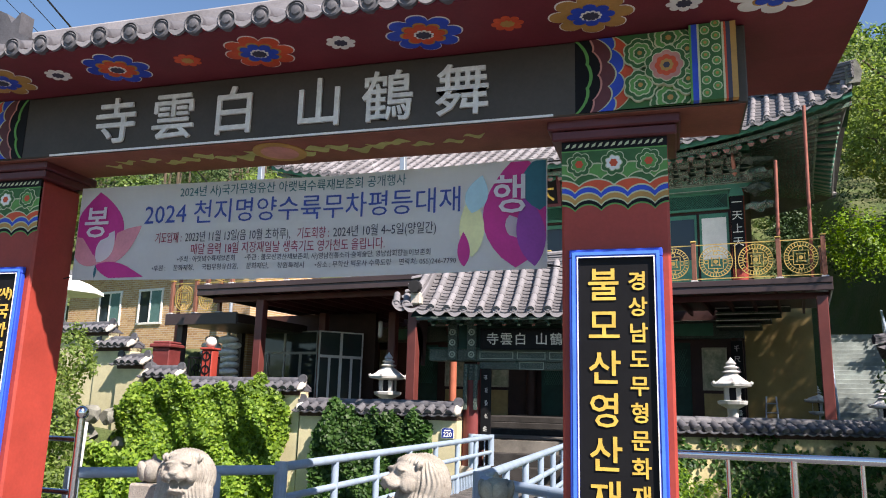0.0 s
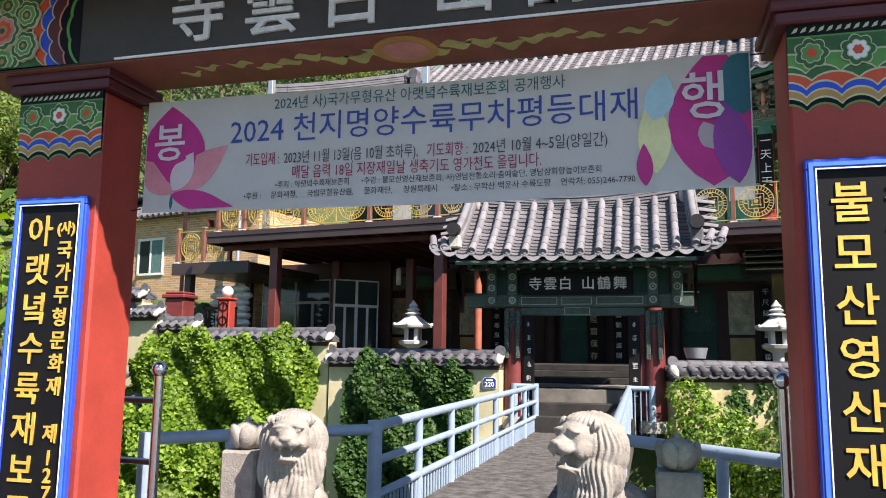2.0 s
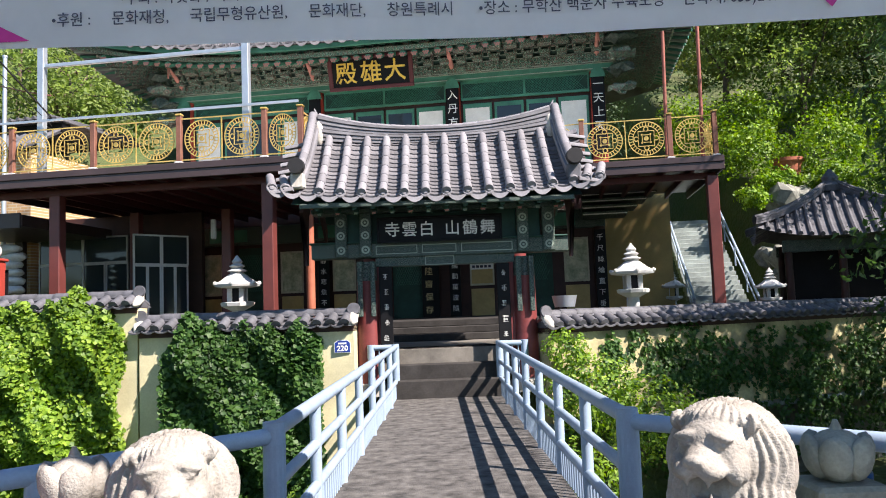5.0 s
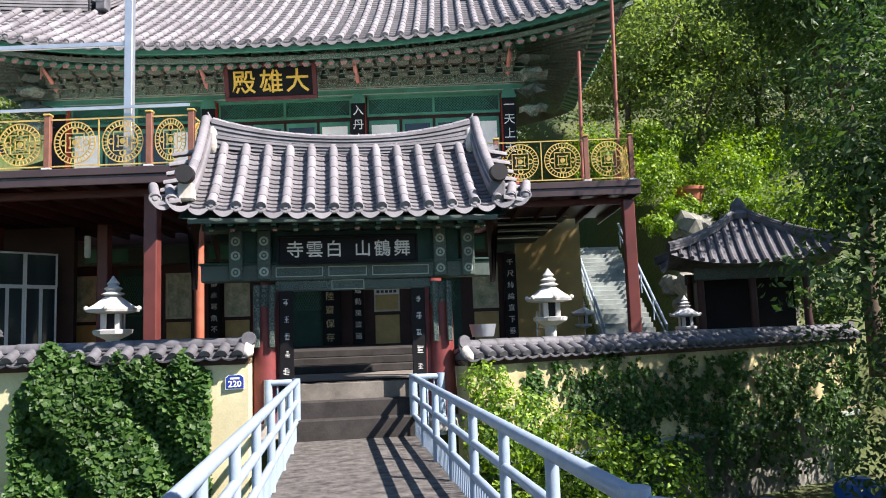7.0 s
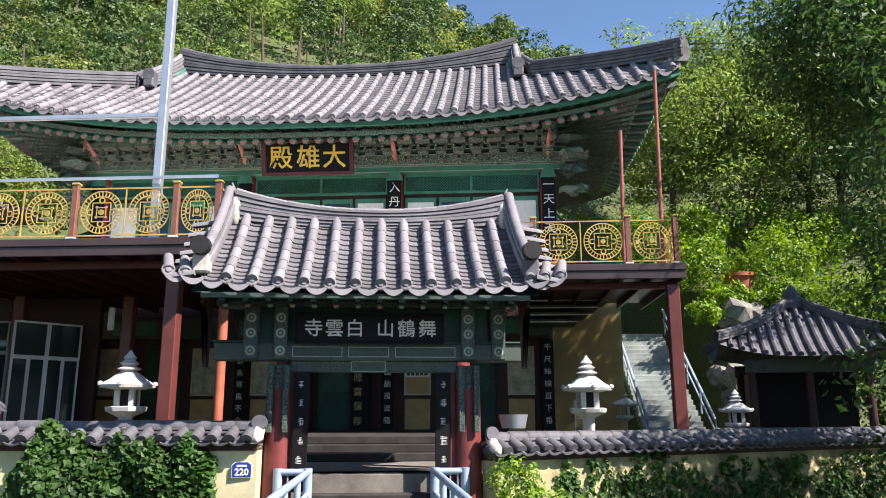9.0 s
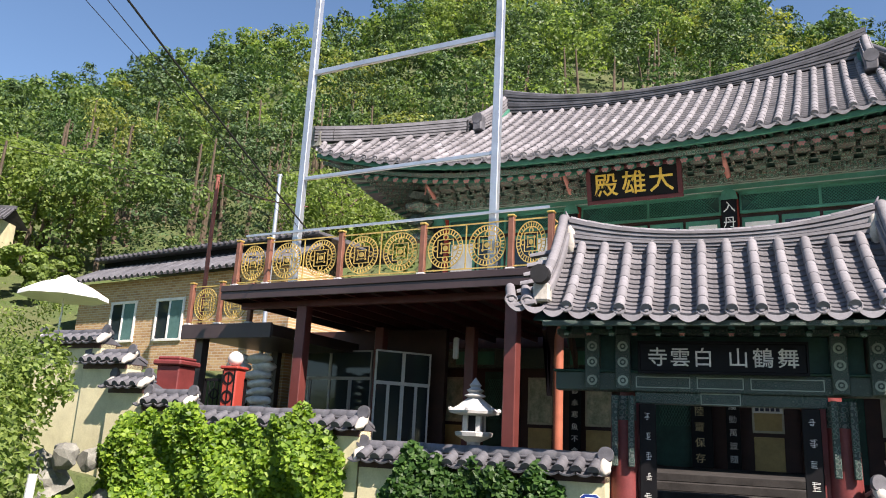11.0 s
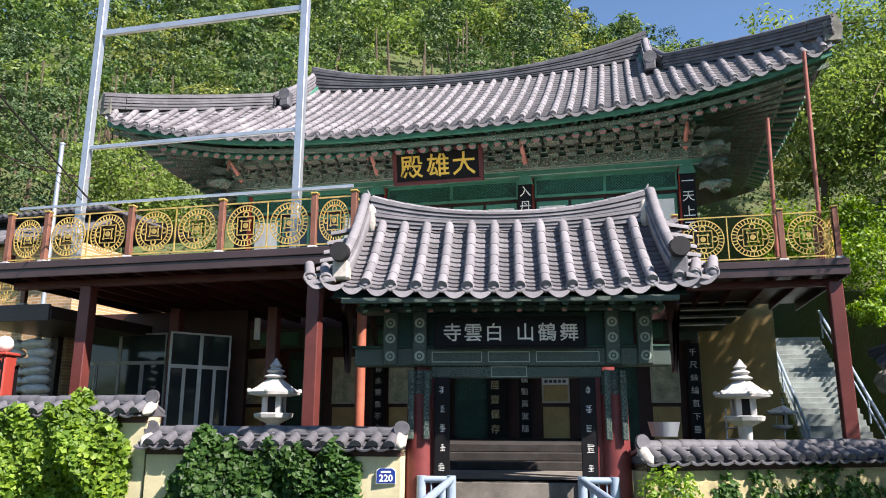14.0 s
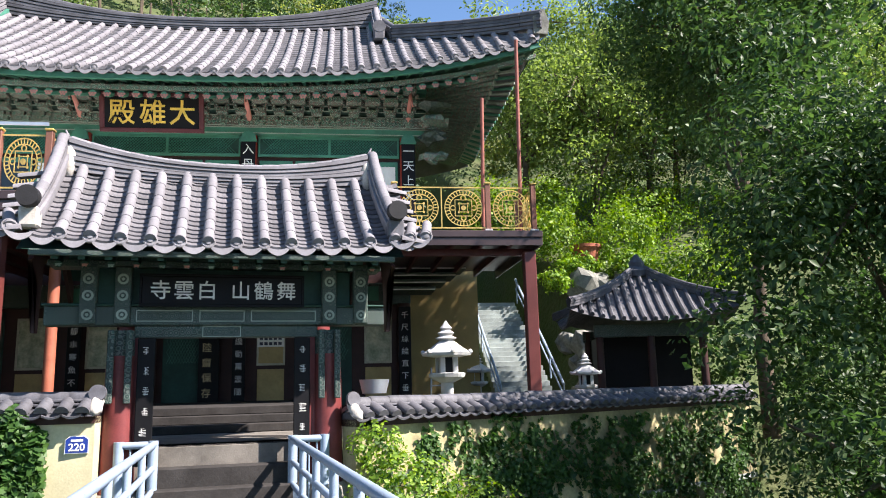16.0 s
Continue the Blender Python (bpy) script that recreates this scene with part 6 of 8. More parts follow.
for u in (-5.5, 0.9, 5.0, 7.7):
    bm = B()
    cyl(bm, (u, 6.35, 0.8), (u, 6.35, 3.95), 0.19, 0.18, 16)
    part("column", bm, WOOD_RED, LH, smooth=40)
# picture panels
OCHRE_PANEL = mat("ochre_door_panel", (0.46, 0.33, 0.14), rough=0.7, var=0.2, scale=3)
PAINTING = mat("faded_wall_painting", (0.50, 0.47, 0.34), rough=0.8, var=0.5, scale=4, fine=14, second=(0.22, 0.26, 0.17))
for u, mm in ((-4.95, PAINTING), (-2.15, PAINTING), (-0.4, PAINTING), (4.05, OCHRE_PANEL), (6.98, PAINTING)):
    bm = B()
    for a, b, c, d in ((u - 0.38, u + 0.38, 3.62, 3.68), (u - 0.38, u + 0.38, 2.32, 2.38), (u - 0.38, u - 0.33, 2.38, 3.62), (u + 0.33, u + 0.38, 2.38, 3.62)):
        box(bm, a, b, 6.55, 6.6, c, d)
    fr = part("panel_frame", bm, mat("cream_panel_frame", (0.50, 0.46, 0.34), rough=0.7) if "cream_panel_frame" not in bpy.data.materials else bpy.data.materials["cream_panel_frame"], LH)
    bm = B()
    box(bm, u - 0.33, u + 0.33, 6.57, 6.6, 2.38, 3.62)
    part("painted_panel", bm, mm, LH)
    bm = B()
    box(bm, u - 0.36, u + 0.36, 6.56, 6.6, 1.3, 2.22, 0.01)
    part("lower_panel", bm, OCHRE_PANEL, LH)
# green lattice doors
for u in (-3.4, 1.75, 5.7):
    bm = B()
    box(bm, u - 0.55, u + 0.55, 6.55, 6.6, 1.2, 3.85, 0.01)
    d = part("door_leaf", bm, GREEN_DARK, LH)
    bm = B()
    for i in range(12):
        for s in (1, -1):
            x0 = u - 0.45 + i * 0.075
            for z0 in (2.42, 2.72, 3.02, 3.32):
                x1 = x0 + s * 0.15
                if u - 0.47 < x1 < u + 0.47:
                    prism(bm, [(x0 - 0.007, z0), (x0 + 0.007, z0), (x1 + 0.007, z0 + 0.3), (x1 - 0.007, z0 + 0.3)], 6.535, 6.55)
    part("lattice", bm, GREEN_MID, d)
# verse boards with the fisherman's poem and the preservation society's board
for u, txt, mm, w in ((-0.95, "夜靜水寒魚不食", CHALK, 0.17), (3.25, "一波纔動萬波隨", CHALK, 0.17), (7.7, "千尺絲綸直下垂", CHALK, 0.17), (2.45, "日水陸齋保存", mat("pale_gold_lettering", (0.62, 0.50, 0.26), rough=0.6), 0.27)):
    vb = thing("verse_board", CH @ Matrix.Translation((u, 6.12 if w < 0.2 else 6.3, 0)), "tall dark board with vertical Chinese verse lettering", "board", "verse boards")
    bm = B()
    box(bm, -w, w, 0, 0.04, 1.25, 3.85, 0.01)
    part("board", bm, BLACK, vb)
    for k, ch in enumerate(txt):
        piece("writing", text_mesh(ch, 0.20 if w < 0.2 else 0.26, mm, 0.004), vb, pose(0 if w < 0.2 else -0.05, -0.006, 3.6 - k * (0.33 if w < 0.2 else 0.4), 90, 0, 0))
NOTE = thing("paper_notice", CH @ Matrix.Translation((4.05, 6.52, 2.98)), "white paper notice pinned to the panel", "notice")
bm = B()
box(bm, -0.36, 0.36, 0, 0.012, -0.16, 0.16)
part("sheet", bm, WHITE, NOTE)
bm = B()
for k in range(2):
    for j in range(5):
        box(bm, -0.30 + j * 0.125, -0.21 + j * 0.125, -0.004, 0, 0.03 - k * 0.14, 0.11 - k * 0.14)
part("lettering_bar", bm, INK_DARK, NOTE)
# glazed aluminium screens
FRAME_GREY = mat("grey_aluminium_frame", (0.36, 0.36, 0.36), rough=0.45, metal=0.3, var=0.15)


def glazed_screen(a, b, n, top, transom, mm, label):
    d = Vector(b) - Vector(a)
    w = d.length / n
    root = thing("glazed_screen", C @ Matrix.Translation((a[0], a[1], 0)) @ pose(0, 0, 0, 0, 0, math.degrees(math.atan2(d.y, d.x))), label, "screen", "glazed screens")
    for i in range(n):
        for z0, z1, k in ((0.86, transom, 2), (transom, top, 1)):
            for j in range(k):
                x0, x1 = w * (i + j / k), w * (i + (j + 1) / k)
                bm = B()
                t = 0.05
                yo = 0.03 if j else 0.0
                for q in ((x0, x1, z1 - t, z1), (x0, x1, z0, z0 + t), (x0, x0 + t, z0 + t, z1 - t), (x1 - t, x1, z0 + t, z1 - t)):
                    box(bm, q[0], q[1], -0.03 + yo, 0.03 + yo, q[2], q[3])
                sash = part("sash", bm, mm, root)
                bm = B()
                box(bm, x0 + t, x1 - t, -0.006 + yo, 0.006 + yo, z0 + t, z1 - t)
                part("pane", bm, GLASS_DARK, sash)
    return root


glazed_screen((-10.4, 5.2), (-7.25, 5.2), 2, 4.38, 3.5, FRAME_GREY, "grey aluminium window screen with dark panes under the terrace")
glazed_screen((-6.31, 3.9), (-5.23, 5.3), 2, 4.25, 3.3, ALU, "white aluminium door screen with dark panes under the terrace")
# Plain dark wall added to stand in for the shade under the terrace.
bm = B()
box(bm, -10.9, -5.05, 5.9, 6.1, 0.8, 5.1)
structure("wall_lower_left", bm, WOOD_RED, "added dark wall filling the shaded gap behind the screens", "wall", matrix=C)
# side brackets of the lower hall and yellow return wall
bm = B()
box(bm, 7.9, 9.9, 6.9, 7.1, 0.8, 5.3)
structure("wall_yellow", bm, YELLOW, "ochre yellow plaster wall beside the stairs", "wall", matrix=CH)
LBK = thing("eave_brackets", CH, "stacked white-edged brackets at the lower hall corner", "brackets")
for k in range(5):
    bm = B()
    box(bm, 7.2, 9.6 - 0.28 * k, 5.2, 6.4, 4.95 - 0.19 * k, 5.05 - 0.19 * k, 0.01)
    part("bracket_arm", bm, DANCHEONG_DARK, LBK)
    bm = B()
    box(bm, 7.2, 9.58 - 0.28 * k, 5.18, 5.2, 4.95 - 0.19 * k, 4.98 - 0.19 * k)
    part("bracket_edge", bm, WHITE, LBK)

# ---- stairs up to the terrace ----
ST = thing("stone_stairs", C @ Matrix.Translation((1.28, 5.25, -0.04)), "grey stone stairs with pale blue handrails rising beside the terrace", "stairs")
for i in range(24):
    bm = B()
    box(bm, 9.95, 12.0, 5.2 + 0.28 * i, 5.2 + 0.28 * i + 0.32, 0.5 + 0.185 * i, 0.86 + 0.185 * i, 0.01)
    part("step", bm, CONCRETE, ST)
for x in (9.9, 12.05):
    bm = B()
    cyl(bm, (x, 5.0, 1.65), (x, 11.6, 6.1), 0.05, None, 8)
    cyl(bm, (x, 5.0, 1.25), (x, 11.6, 5.7), 0.03, None, 8)
    for i in range(5):
        cyl(bm, (x, 5.0 + 1.6 * i, 0.8 + 1.06 * i), (x, 5.0 + 1.6 * i, 1.68 + 1.06 * i), 0.03, None, 8)
    part("handrail", bm, RAILBLUE, ST, smooth=40)

# ---- stone lions, lotus posts, lanterns ----
def blob(bm, c, r, m=None, sub=2):
    mm = Matrix.Translation(c) @ (m or Matrix.Identity(4)) @ Matrix.Diagonal((*r, 1))
    return bmesh.ops.create_icosphere(bm, subdivisions=sub, radius=1.0, matrix=mm)["verts"]


def lion(name, m, label):
    """A seated carved lion facing -y with a heavy grooved mane and open mouth, one carved block."""
    bm = B()
    blob(bm, (0, 0.38, 0.29), (0.25, 0.28, 0.28), sub=3)              # haunch
    blob(bm, (0, 0.10, 0.46), (0.21, 0.24, 0.36), pose(0, 0, 0, 14, 0, 0), 3)   # chest
    for sx in (-1, 1):
        blob(bm, (sx * 0.21, 0.30, 0.17), (0.10, 0.23, 0.18), sub=3)
        cyl(bm, (sx * 0.12, -0.14, 0.0), (sx * 0.125, -0.06, 0.52), 0.09, 0.11, 14)
        blob(bm, (sx * 0.12, -0.20, 0.05), (0.10, 0.14, 0.06), sub=3)
        for k in (-1, 0, 1):
            blob(bm, (sx * 0.12 + k * 0.058, -0.31, 0.04), (0.034, 0.05, 0.045))
        blob(bm, (sx * 0.26, 0.09, 0.05), (0.08, 0.17, 0.06))
    # mane: a full hood and a bib that comes to points on the chest
    blob(bm, (0, 0.09, 0.88), (0.31, 0.24, 0.33), sub=3)
    blob(bm, (0, -0.01, 1.12), (0.17, 0.17, 0.085), sub=3)
    blob(bm, (0, 0.05, 0.69), (0.30, 0.235, 0.29), sub=3)
    for x, z, ln in ((-0.15, 0.56, 0.20), (-0.05, 0.50, 0.23), (0.05, 0.50, 0.23), (0.15, 0.56, 0.20), (-0.22, 0.62, 0.20), (0.22, 0.62, 0.20)):
        blob(bm, (x, -0.11 + 0.9 * x * x * 2, z), (0.075, 0.075, ln), pose(0, 0, 0, -8, 0, 0), 3)
    # head
    blob(bm, (0, -0.11, 1.00), (0.165, 0.16, 0.145), sub=3)
    blob(bm, (0, -0.24, 0.955), (0.085, 0.13, 0.07), pose(0, 0, 0, 14, 0, 0), 3)
    blob(bm, (0, -0.355, 0.955), (0.055, 0.03, 0.034))
    for sx in (-1, 1):
        blob(bm, (sx * 0.055, -0.29, 0.905), (0.065, 0.075, 0.048), sub=3)          # whisker pads
        blob(bm, (sx * 0.082, -0.238, 1.022), (0.036, 0.026, 0.022))                # eyes
        blob(bm, (sx * 0.085, -0.228, 1.062), (0.066, 0.045, 0.022), pose(0, 0, 0, 0, sx * 16, 0))
        blob(bm, (sx * 0.13, -0.17, 0.90), (0.055, 0.09, 0.085))                    # cheeks
        blob(bm, (sx * 0.175, -0.08, 1.105), (0.042, 0.035, 0.05), pose(0, 0, 0, 0, sx * 22, 0))   # ears
        cyl(bm, (sx * 0.05, -0.325, 0.875), (sx * 0.05, -0.32, 0.825), 0.018, 0.006, 8)
        cyl(bm, (sx * 0.045, -0.28, 0.745), (sx * 0.045, -0.285, 0.80), 0.016, 0.006, 8)
    blob(bm, (0, -0.215, 0.725), (0.088, 0.115, 0.034), pose(0, 0, 0, -14, 0, 0), 3)    # jaw
    blob(bm, (0, -0.10, 0.78), (0.10, 0.06, 0.11), sub=3)
    cyl(bm, (0.02, 0.62, 0.1), (0.10, 0.66, 0.5), 0.04, 0.05, 8)
    box(bm, -0.30, 0.30, -0.36, 0.70, -0.30, 0.02)
    raw = bpy.data.meshes.new(name)
    bmesh.ops.recalc_face_normals(bm, faces=bm.faces)
    bm.to_mesh(raw)
    bm.free()
    ob = new(name, raw)
    rm = ob.modifiers.new("weld", "REMESH")
    rm.mode, rm.voxel_size = "VOXEL", 0.0115
    sm = ob.modifiers.new("soften", "SMOOTH")
    sm.factor, sm.iterations = 0.5, 3
    bpy.context.view_layer.update()
    me = bpy.data.meshes.new_from_object(ob.evaluated_get(bpy.context.evaluated_depsgraph_get()))
    ob.modifiers.clear()
    ob.data = me
    co = np.empty(len(me.vertices) * 3, dtype=np.float32)
    no = np.empty_like(co)
    me.vertices.foreach_get("co", co)
    me.vertices.foreach_get("normal", no)
    co, no = co.reshape(-1, 3), no.reshape(-1, 3)
    x, y, z = co[:, 0], co[:, 1], co[:, 2]
    ang = np.arctan2(x, -(y - 0.07))
    face = np.clip(1.25 - np.hypot(x / 0.165, (z - 0.93) / 0.205), 0, 0.25) * 4 * (y < -0.08)
    mane = np.clip((z - 0.36) / 0.08, 0, 1) * (1 - face) * (y < 0.34)
    groove = np.sin(40 * ang + 2.2 * np.sin(7 * z + 3 * ang) + 1.2 * np.sin(19 * z)) - 0.6 * np.clip(np.sin(8 * ang + 5 * z), 0, 1)
    co += no * (0.011 * groove * mane)[:, None]
    me.vertices.foreach_set("co", co.ravel())
    me.update()
    me.materials.clear()
    me.materials.append(STONE)
    me.shade_smooth()
    ob.matrix_world = m
    return tagged(ob, label, "statue", "gate lions")


lion("stone_lion", pose(-4.40, 6.66, 0.20, 0, 0, 16) @ Matrix.Diagonal((0.87, 0.87, 0.76, 1)), "pale carved granite lion sitting with open mouth")
lion("stone_lion", pose(-2.12, 6.62, 0.22, 0, 0, -40) @ Matrix.Diagonal((0.84, 0.87, 0.79, 1)), "pale carved granite lion turned aside and roaring")
for x, y in ((-4.95, 6.95), (-1.50, 6.92)):
    root = thing("lotus_post", Matrix.Translation((x, y, -0.1)), "mossy granite post with carved lotus bud top", "post", "lotus posts")
    bm = B()
    box(bm, -0.16, 0.16, -0.15, 0.15, 0, 0.86, 0.02)
    part("shaft", bm, STONE if x < -3 else mat("mossy_granite", (0.30, 0.31, 0.25), rough=0.9, var=0.4, scale=5, fine=60, bump=0.5), root)
    bm = B()
    blob(bm, (0, 0, 0.97), (0.13, 0.13, 0.12), sub=3)
    for k in range(6):
        a = math.pi / 3 * k
        blob(bm, (0.11 * math.cos(a), 0.11 * math.sin(a), 0.97), (0.045, 0.075, 0.105), pose(0, 0, 0, 0, 14, math.degrees(a)), 2)
    cyl(bm, (0, 0, 1.04), (0, 0, 1.13), 0.05, 0.01, 8)
    part("lotus_bud", bm, bpy.data.materials["mossy_granite"] if x > -3 else STONE, root, smooth=50)


def lantern(m, s, label):
    root = thing("stone_lantern", m @ Matrix.Scale(s, 4), label, "lantern", "stone lanterns")
    bm = B()
    lathe(bm, [(0.42, 0), (0.42, 0.16), (0.30, 0.24), (0.30, 0.30)], 8, phase=math.pi / 8)
    part("base", bm, STONE_WHITE, root)
    bm = B()
    lathe(bm, [(0.15, 0.30), (0.14, 0.6), (0.15, 0.86)], 12)
    part("shaft", bm, STONE_WHITE, root, smooth=40)
    bm = B()
    lathe(bm, [(0.16, 0.86), (0.40, 0.98), (0.42, 1.06), (0.36, 1.08)], 8, phase=math.pi / 8)
    part("lotus_tray", bm, STONE_WHITE, root)
    for k in range(4):
        a = math.pi / 2 * k + math.pi / 4
        bm = B()
        cx, cy = 0.21 * math.cos(a), 0.21 * math.sin(a)
        box(bm, cx - 0.06, cx + 0.06, cy - 0.06, cy + 0.06, 1.08, 1.42, 0.01)
        part("fire_box_post", bm, STONE_WHITE, root)
    bm = B()
    box(bm, -0.16, 0.16, -0.16, 0.16, 1.08, 1.42)
    part("fire_box", bm, BLACK, root)
    bm = B()
    lathe(bm, [(0.30, 1.42), (0.56, 1.46), (0.58, 1.52), (0.40, 1.62), (0.22, 1.76), (0.16, 1.80)], 6, phase=math.pi / 6)
    for k in range(6):
        a = math.pi / 3 * k + math.pi / 6
        blob(bm, (0.55 * math.cos(a), 0.55 * math.sin(a), 1.54), (0.06, 0.06, 0.06), sub=1)
    part("roof", bm, STONE_WHITE, root)
    bm = B()
    lathe(bm, [(0.14, 1.80), (0.25, 1.85), (0.13, 1.91), (0.20, 1.97), (0.10, 2.03), (0.14, 2.08), (0.08, 2.15), (0.01, 2.25)], 12)
    part("finial", bm, STONE_WHITE, root, smooth=40)
    return root


lantern(pose(-8.57, 23.2, 0.86), 1.04, "white granite stone lantern with tiered finial in the court")
lantern(pose(1.58, 22.9, 0.86), 1.0, "white granite stone lantern with wide roof in the court")
lantern(pose(5.0, 31.0, 0.86), 0.84, "small white granite lantern near the stairs")
lantern(pose(5.5, 23.9, 0.86), 0.68, "small shaded granite lantern behind the wall")

# ---- brick house beyond the left wall ----
def brick_material():
    m = bpy.data.materials.new("tan_brick_wall")
    m.use_nodes = True
    n, l = m.node_tree.nodes, m.node_tree.links
    tc = n.new("ShaderNodeTexCoord")
    mp = n.new("ShaderNodeMapping")
    mp.inputs["Rotation"].default_value = (radians(90), 0, 0)
    bt = n.new("ShaderNodeTexBrick")
    bt.inputs["Scale"].default_value = 1.0
    bt.inputs["Brick Width"].default_value, bt.inputs["Row Height"].default_value = 0.30, 0.10
    bt.inputs["Mortar Size"].default_value = 0.012
    bt.inputs["Color1"].default_value = (0.36, 0.20, 0.09, 1)
    bt.inputs["Color2"].default_value = (0.50, 0.33, 0.16, 1)
    bt.inputs["Mortar"].default_value = (0.50, 0.44, 0.34, 1)
    l.new(tc.outputs["Object"], mp.inputs["Vector"])
    l.new(mp.outputs["Vector"], bt.inputs["Vector"])
    p = n["Principled BSDF"]
    l.new(bt.outputs["Color"], p.inputs["Base Color"])
    p.inputs["Roughness"].default_value = 0.85
    bp = n.new("ShaderNodeBump")
    bp.inputs["Strength"].default_value = 0.5
    bp.inputs["Distance"].default_value = 0.01
    l.new(bt.outputs["Fac"], bp.inputs["Height"])
    bp.invert = True
    l.new(bp.outputs["Normal"], p.inputs["Normal"])
    return m


HM = pose(-19.2, 29.0, 0, 0, 0, -13)
HOUSE = thing("brick_house", HM, "two-storey tan brick house with tiled eave", "house")
bm = B()
box(bm, -9.5, 2.5, 0, 6, 2.5, 7.35)
part("wall", bm, brick_material(), HOUSE)
for x in (-4.4, -7.2):
    bm = B()
    for a, b, c, d in ((x - 0.02, x + 1.62, 6.38, 6.48), (x - 0.02, x + 1.62, 4.84, 4.94), (x, x + 0.09, 4.94, 6.38), (x + 1.51, x + 1.6, 4.94, 6.38), (x + 0.76, x + 0.84, 4.94, 6.38)):
        box(bm, a, b, -0.06, 0.04, c, d, 0.008)
    w = part("window", bm, WHITE, HOUSE, "white framed sliding window")
    bm = B()
    box(bm, x + 0.09, x + 0.76, -0.012, 0.0, 4.94, 6.38)
    part("pane", bm, GLASS_DARK, w)
    bm = B()
    box(bm, x + 0.84, x + 1.51, -0.03, -0.01, 4.94, 6.38)
    part("pane", bm, mat("curtained_pane", (0.10, 0.20, 0.19), rough=0.2, var=0.2) if "curtained_pane" not in bpy.data.materials else bpy.data.materials["curtained_pane"], w)
bm = B()
vs = [bm.verts.new(p) for p in ((-9.8, -0.55, 7.30), (2.8, -0.55, 7.30), (2.8, 1.2, 8.25), (-9.8, 1.2, 8.25))]
bm.faces.new(vs)
bmesh.ops.solidify(bm, geom=bm.faces[:], thickness=-0.1)
part("tiled_eave", bm, TILE_DARK, HOUSE)
for i in range(36):
    x = -9.6 + 0.35 * i
    bm = B()
    cyl(bm, (x, -0.58, 7.36), (x, 1.15, 8.30), 0.085, None, 8)
    part("tile_course", bm, TILE_DARK, HOUSE, smooth=40)
bm = B()
box(bm, -9.8, 2.8, 1.1, 1.5, 8.2, 8.55)
part("parapet", bm, BLACK, HOUSE)
bm = B()
box(bm, -9.9, 2.9, 0.7, 5.5, 8.55, 8.66, 0.02)
for i in range(40):
    cyl(bm, (-9.8 + 0.32 * i, 0.6, 8.66), (-9.8 + 0.32 * i, 5.4, 8.85), 0.07, None, 6)
part("upper_roof", bm, TILE_DARK, HOUSE)
bm = B()
box(bm, 0.1, 0.16, -0.5, -0.1, 6.7, 7.0, 0.01)
part("wall_lamp", bm, MAROON, HOUSE)

SHR = thing("hillside_shrine", pose(-37.5, 33.7, 10.1, 0, 0, 20) @ Matrix.Scale(0.55, 4), "small shrine with grey tiled roof on the hillside", "shrine")
bm = B()
box(bm, -1.6, 1.6, -1.3, 1.3, -1.5, 2.2)
part("wall", bm, CREAM, SHR)
bm = B()
for q in range(2):
    s = 1 if q else -1
    vs = [bm.verts.new(p) for p in ((-2.4, s * 2.1, 2.0), (2.4, s * 2.1, 2.0), (2.0, 0, 3.5), (-2.0, 0, 3.5))]
    bm.faces.new(vs)
bmesh.ops.solidify(bm, geom=bm.faces[:], thickness=0.15)
for i in range(12):
    cyl(bm, (-2.2 + 0.4 * i, -2.1, 2.1), (-1.85 + 0.336 * i, 0, 3.55), 0.08, None, 6)
part("roof", bm, TILE_DARK, SHR)
bm = B()
box(bm, -2.1, 2.1, -0.15, 0.15, 3.45, 3.8, 0.03)
part("ridge", bm, TILE_DARK, SHR)

UMB = thing("patio_umbrella", pose(-22.4, 24.4, 3.3), "white canvas patio umbrella open on the terrace", "umbrella")
bm = B()
cyl(bm, (0, 0, 0), (0, 0, 2.7), 0.03, None, 8)
part("pole", bm, WHITE, UMB)
bm = B()
lathe(bm, [(1.3, 2.15), (1.28, 2.28), (0.75, 2.58), (0.30, 2.72), (0.28, 2.78), (0.02, 2.9)], 8)
part("canopy", bm, mat("white_canvas", (0.78, 0.78, 0.76), rough=0.8, var=0.1), UMB)
bm = B()
lathe(bm, [(0.3, 0), (0.3, 0.1), (0.06, 0.14)], 12)
part("base", bm, CONCRETE, UMB)

# ---- things behind the left wall ----
PIER = thing("red_gate_pier", pose(-15.0, 20.75, 0.8), "maroon painted gate pier with flat cap", "pier")
bm = B()
box(bm, -0.30, 0.30, -0.30, 0.30, 0, 2.3, 0.02)
part("shaft", bm, RED_SHADE, PIER)
bm = B()
box(bm, -0.38, 0.38, -0.38, 0.38, 2.3, 2.42, 0.03)
box(bm, -0.31, 0.31, -0.31, 0.31, 2.42, 2.5, 0.03)
part("cap", bm, RED_SHADE, PIER)
IG2 = thing("iron_gate_leaf", pose(-14.3, 20.9, 0.9), "dark wrought iron gate leaf", "gate")
bm = B()
for a, b, c, d in ((0, 1.1, 1.9, 1.96), (0, 1.1, 0.0, 0.06), (0, 0.05, 0, 1.96), (1.05, 1.1, 0, 1.96), (0, 1.1, 1.3, 1.35)):
    box(bm, a, b, -0.02, 0.02, c, d)
part("gate_frame", bm, BLACK, IG2)
for i in range(8):
    bm = B()
    cyl(bm, (0.14 + 0.12 * i, 0, 0.03), (0.14 + 0.12 * i, 0, 1.95), 0.012, None, 6)
    part("bar", bm, BLACK, IG2)
for i in range(3):
    bm = B()
    ring(bm, (0.28 + 0.28 * i, 1.62), 0.09, 0.12, -0.012, 0.012, 14)
    part("scroll", bm, BLACK, IG2)
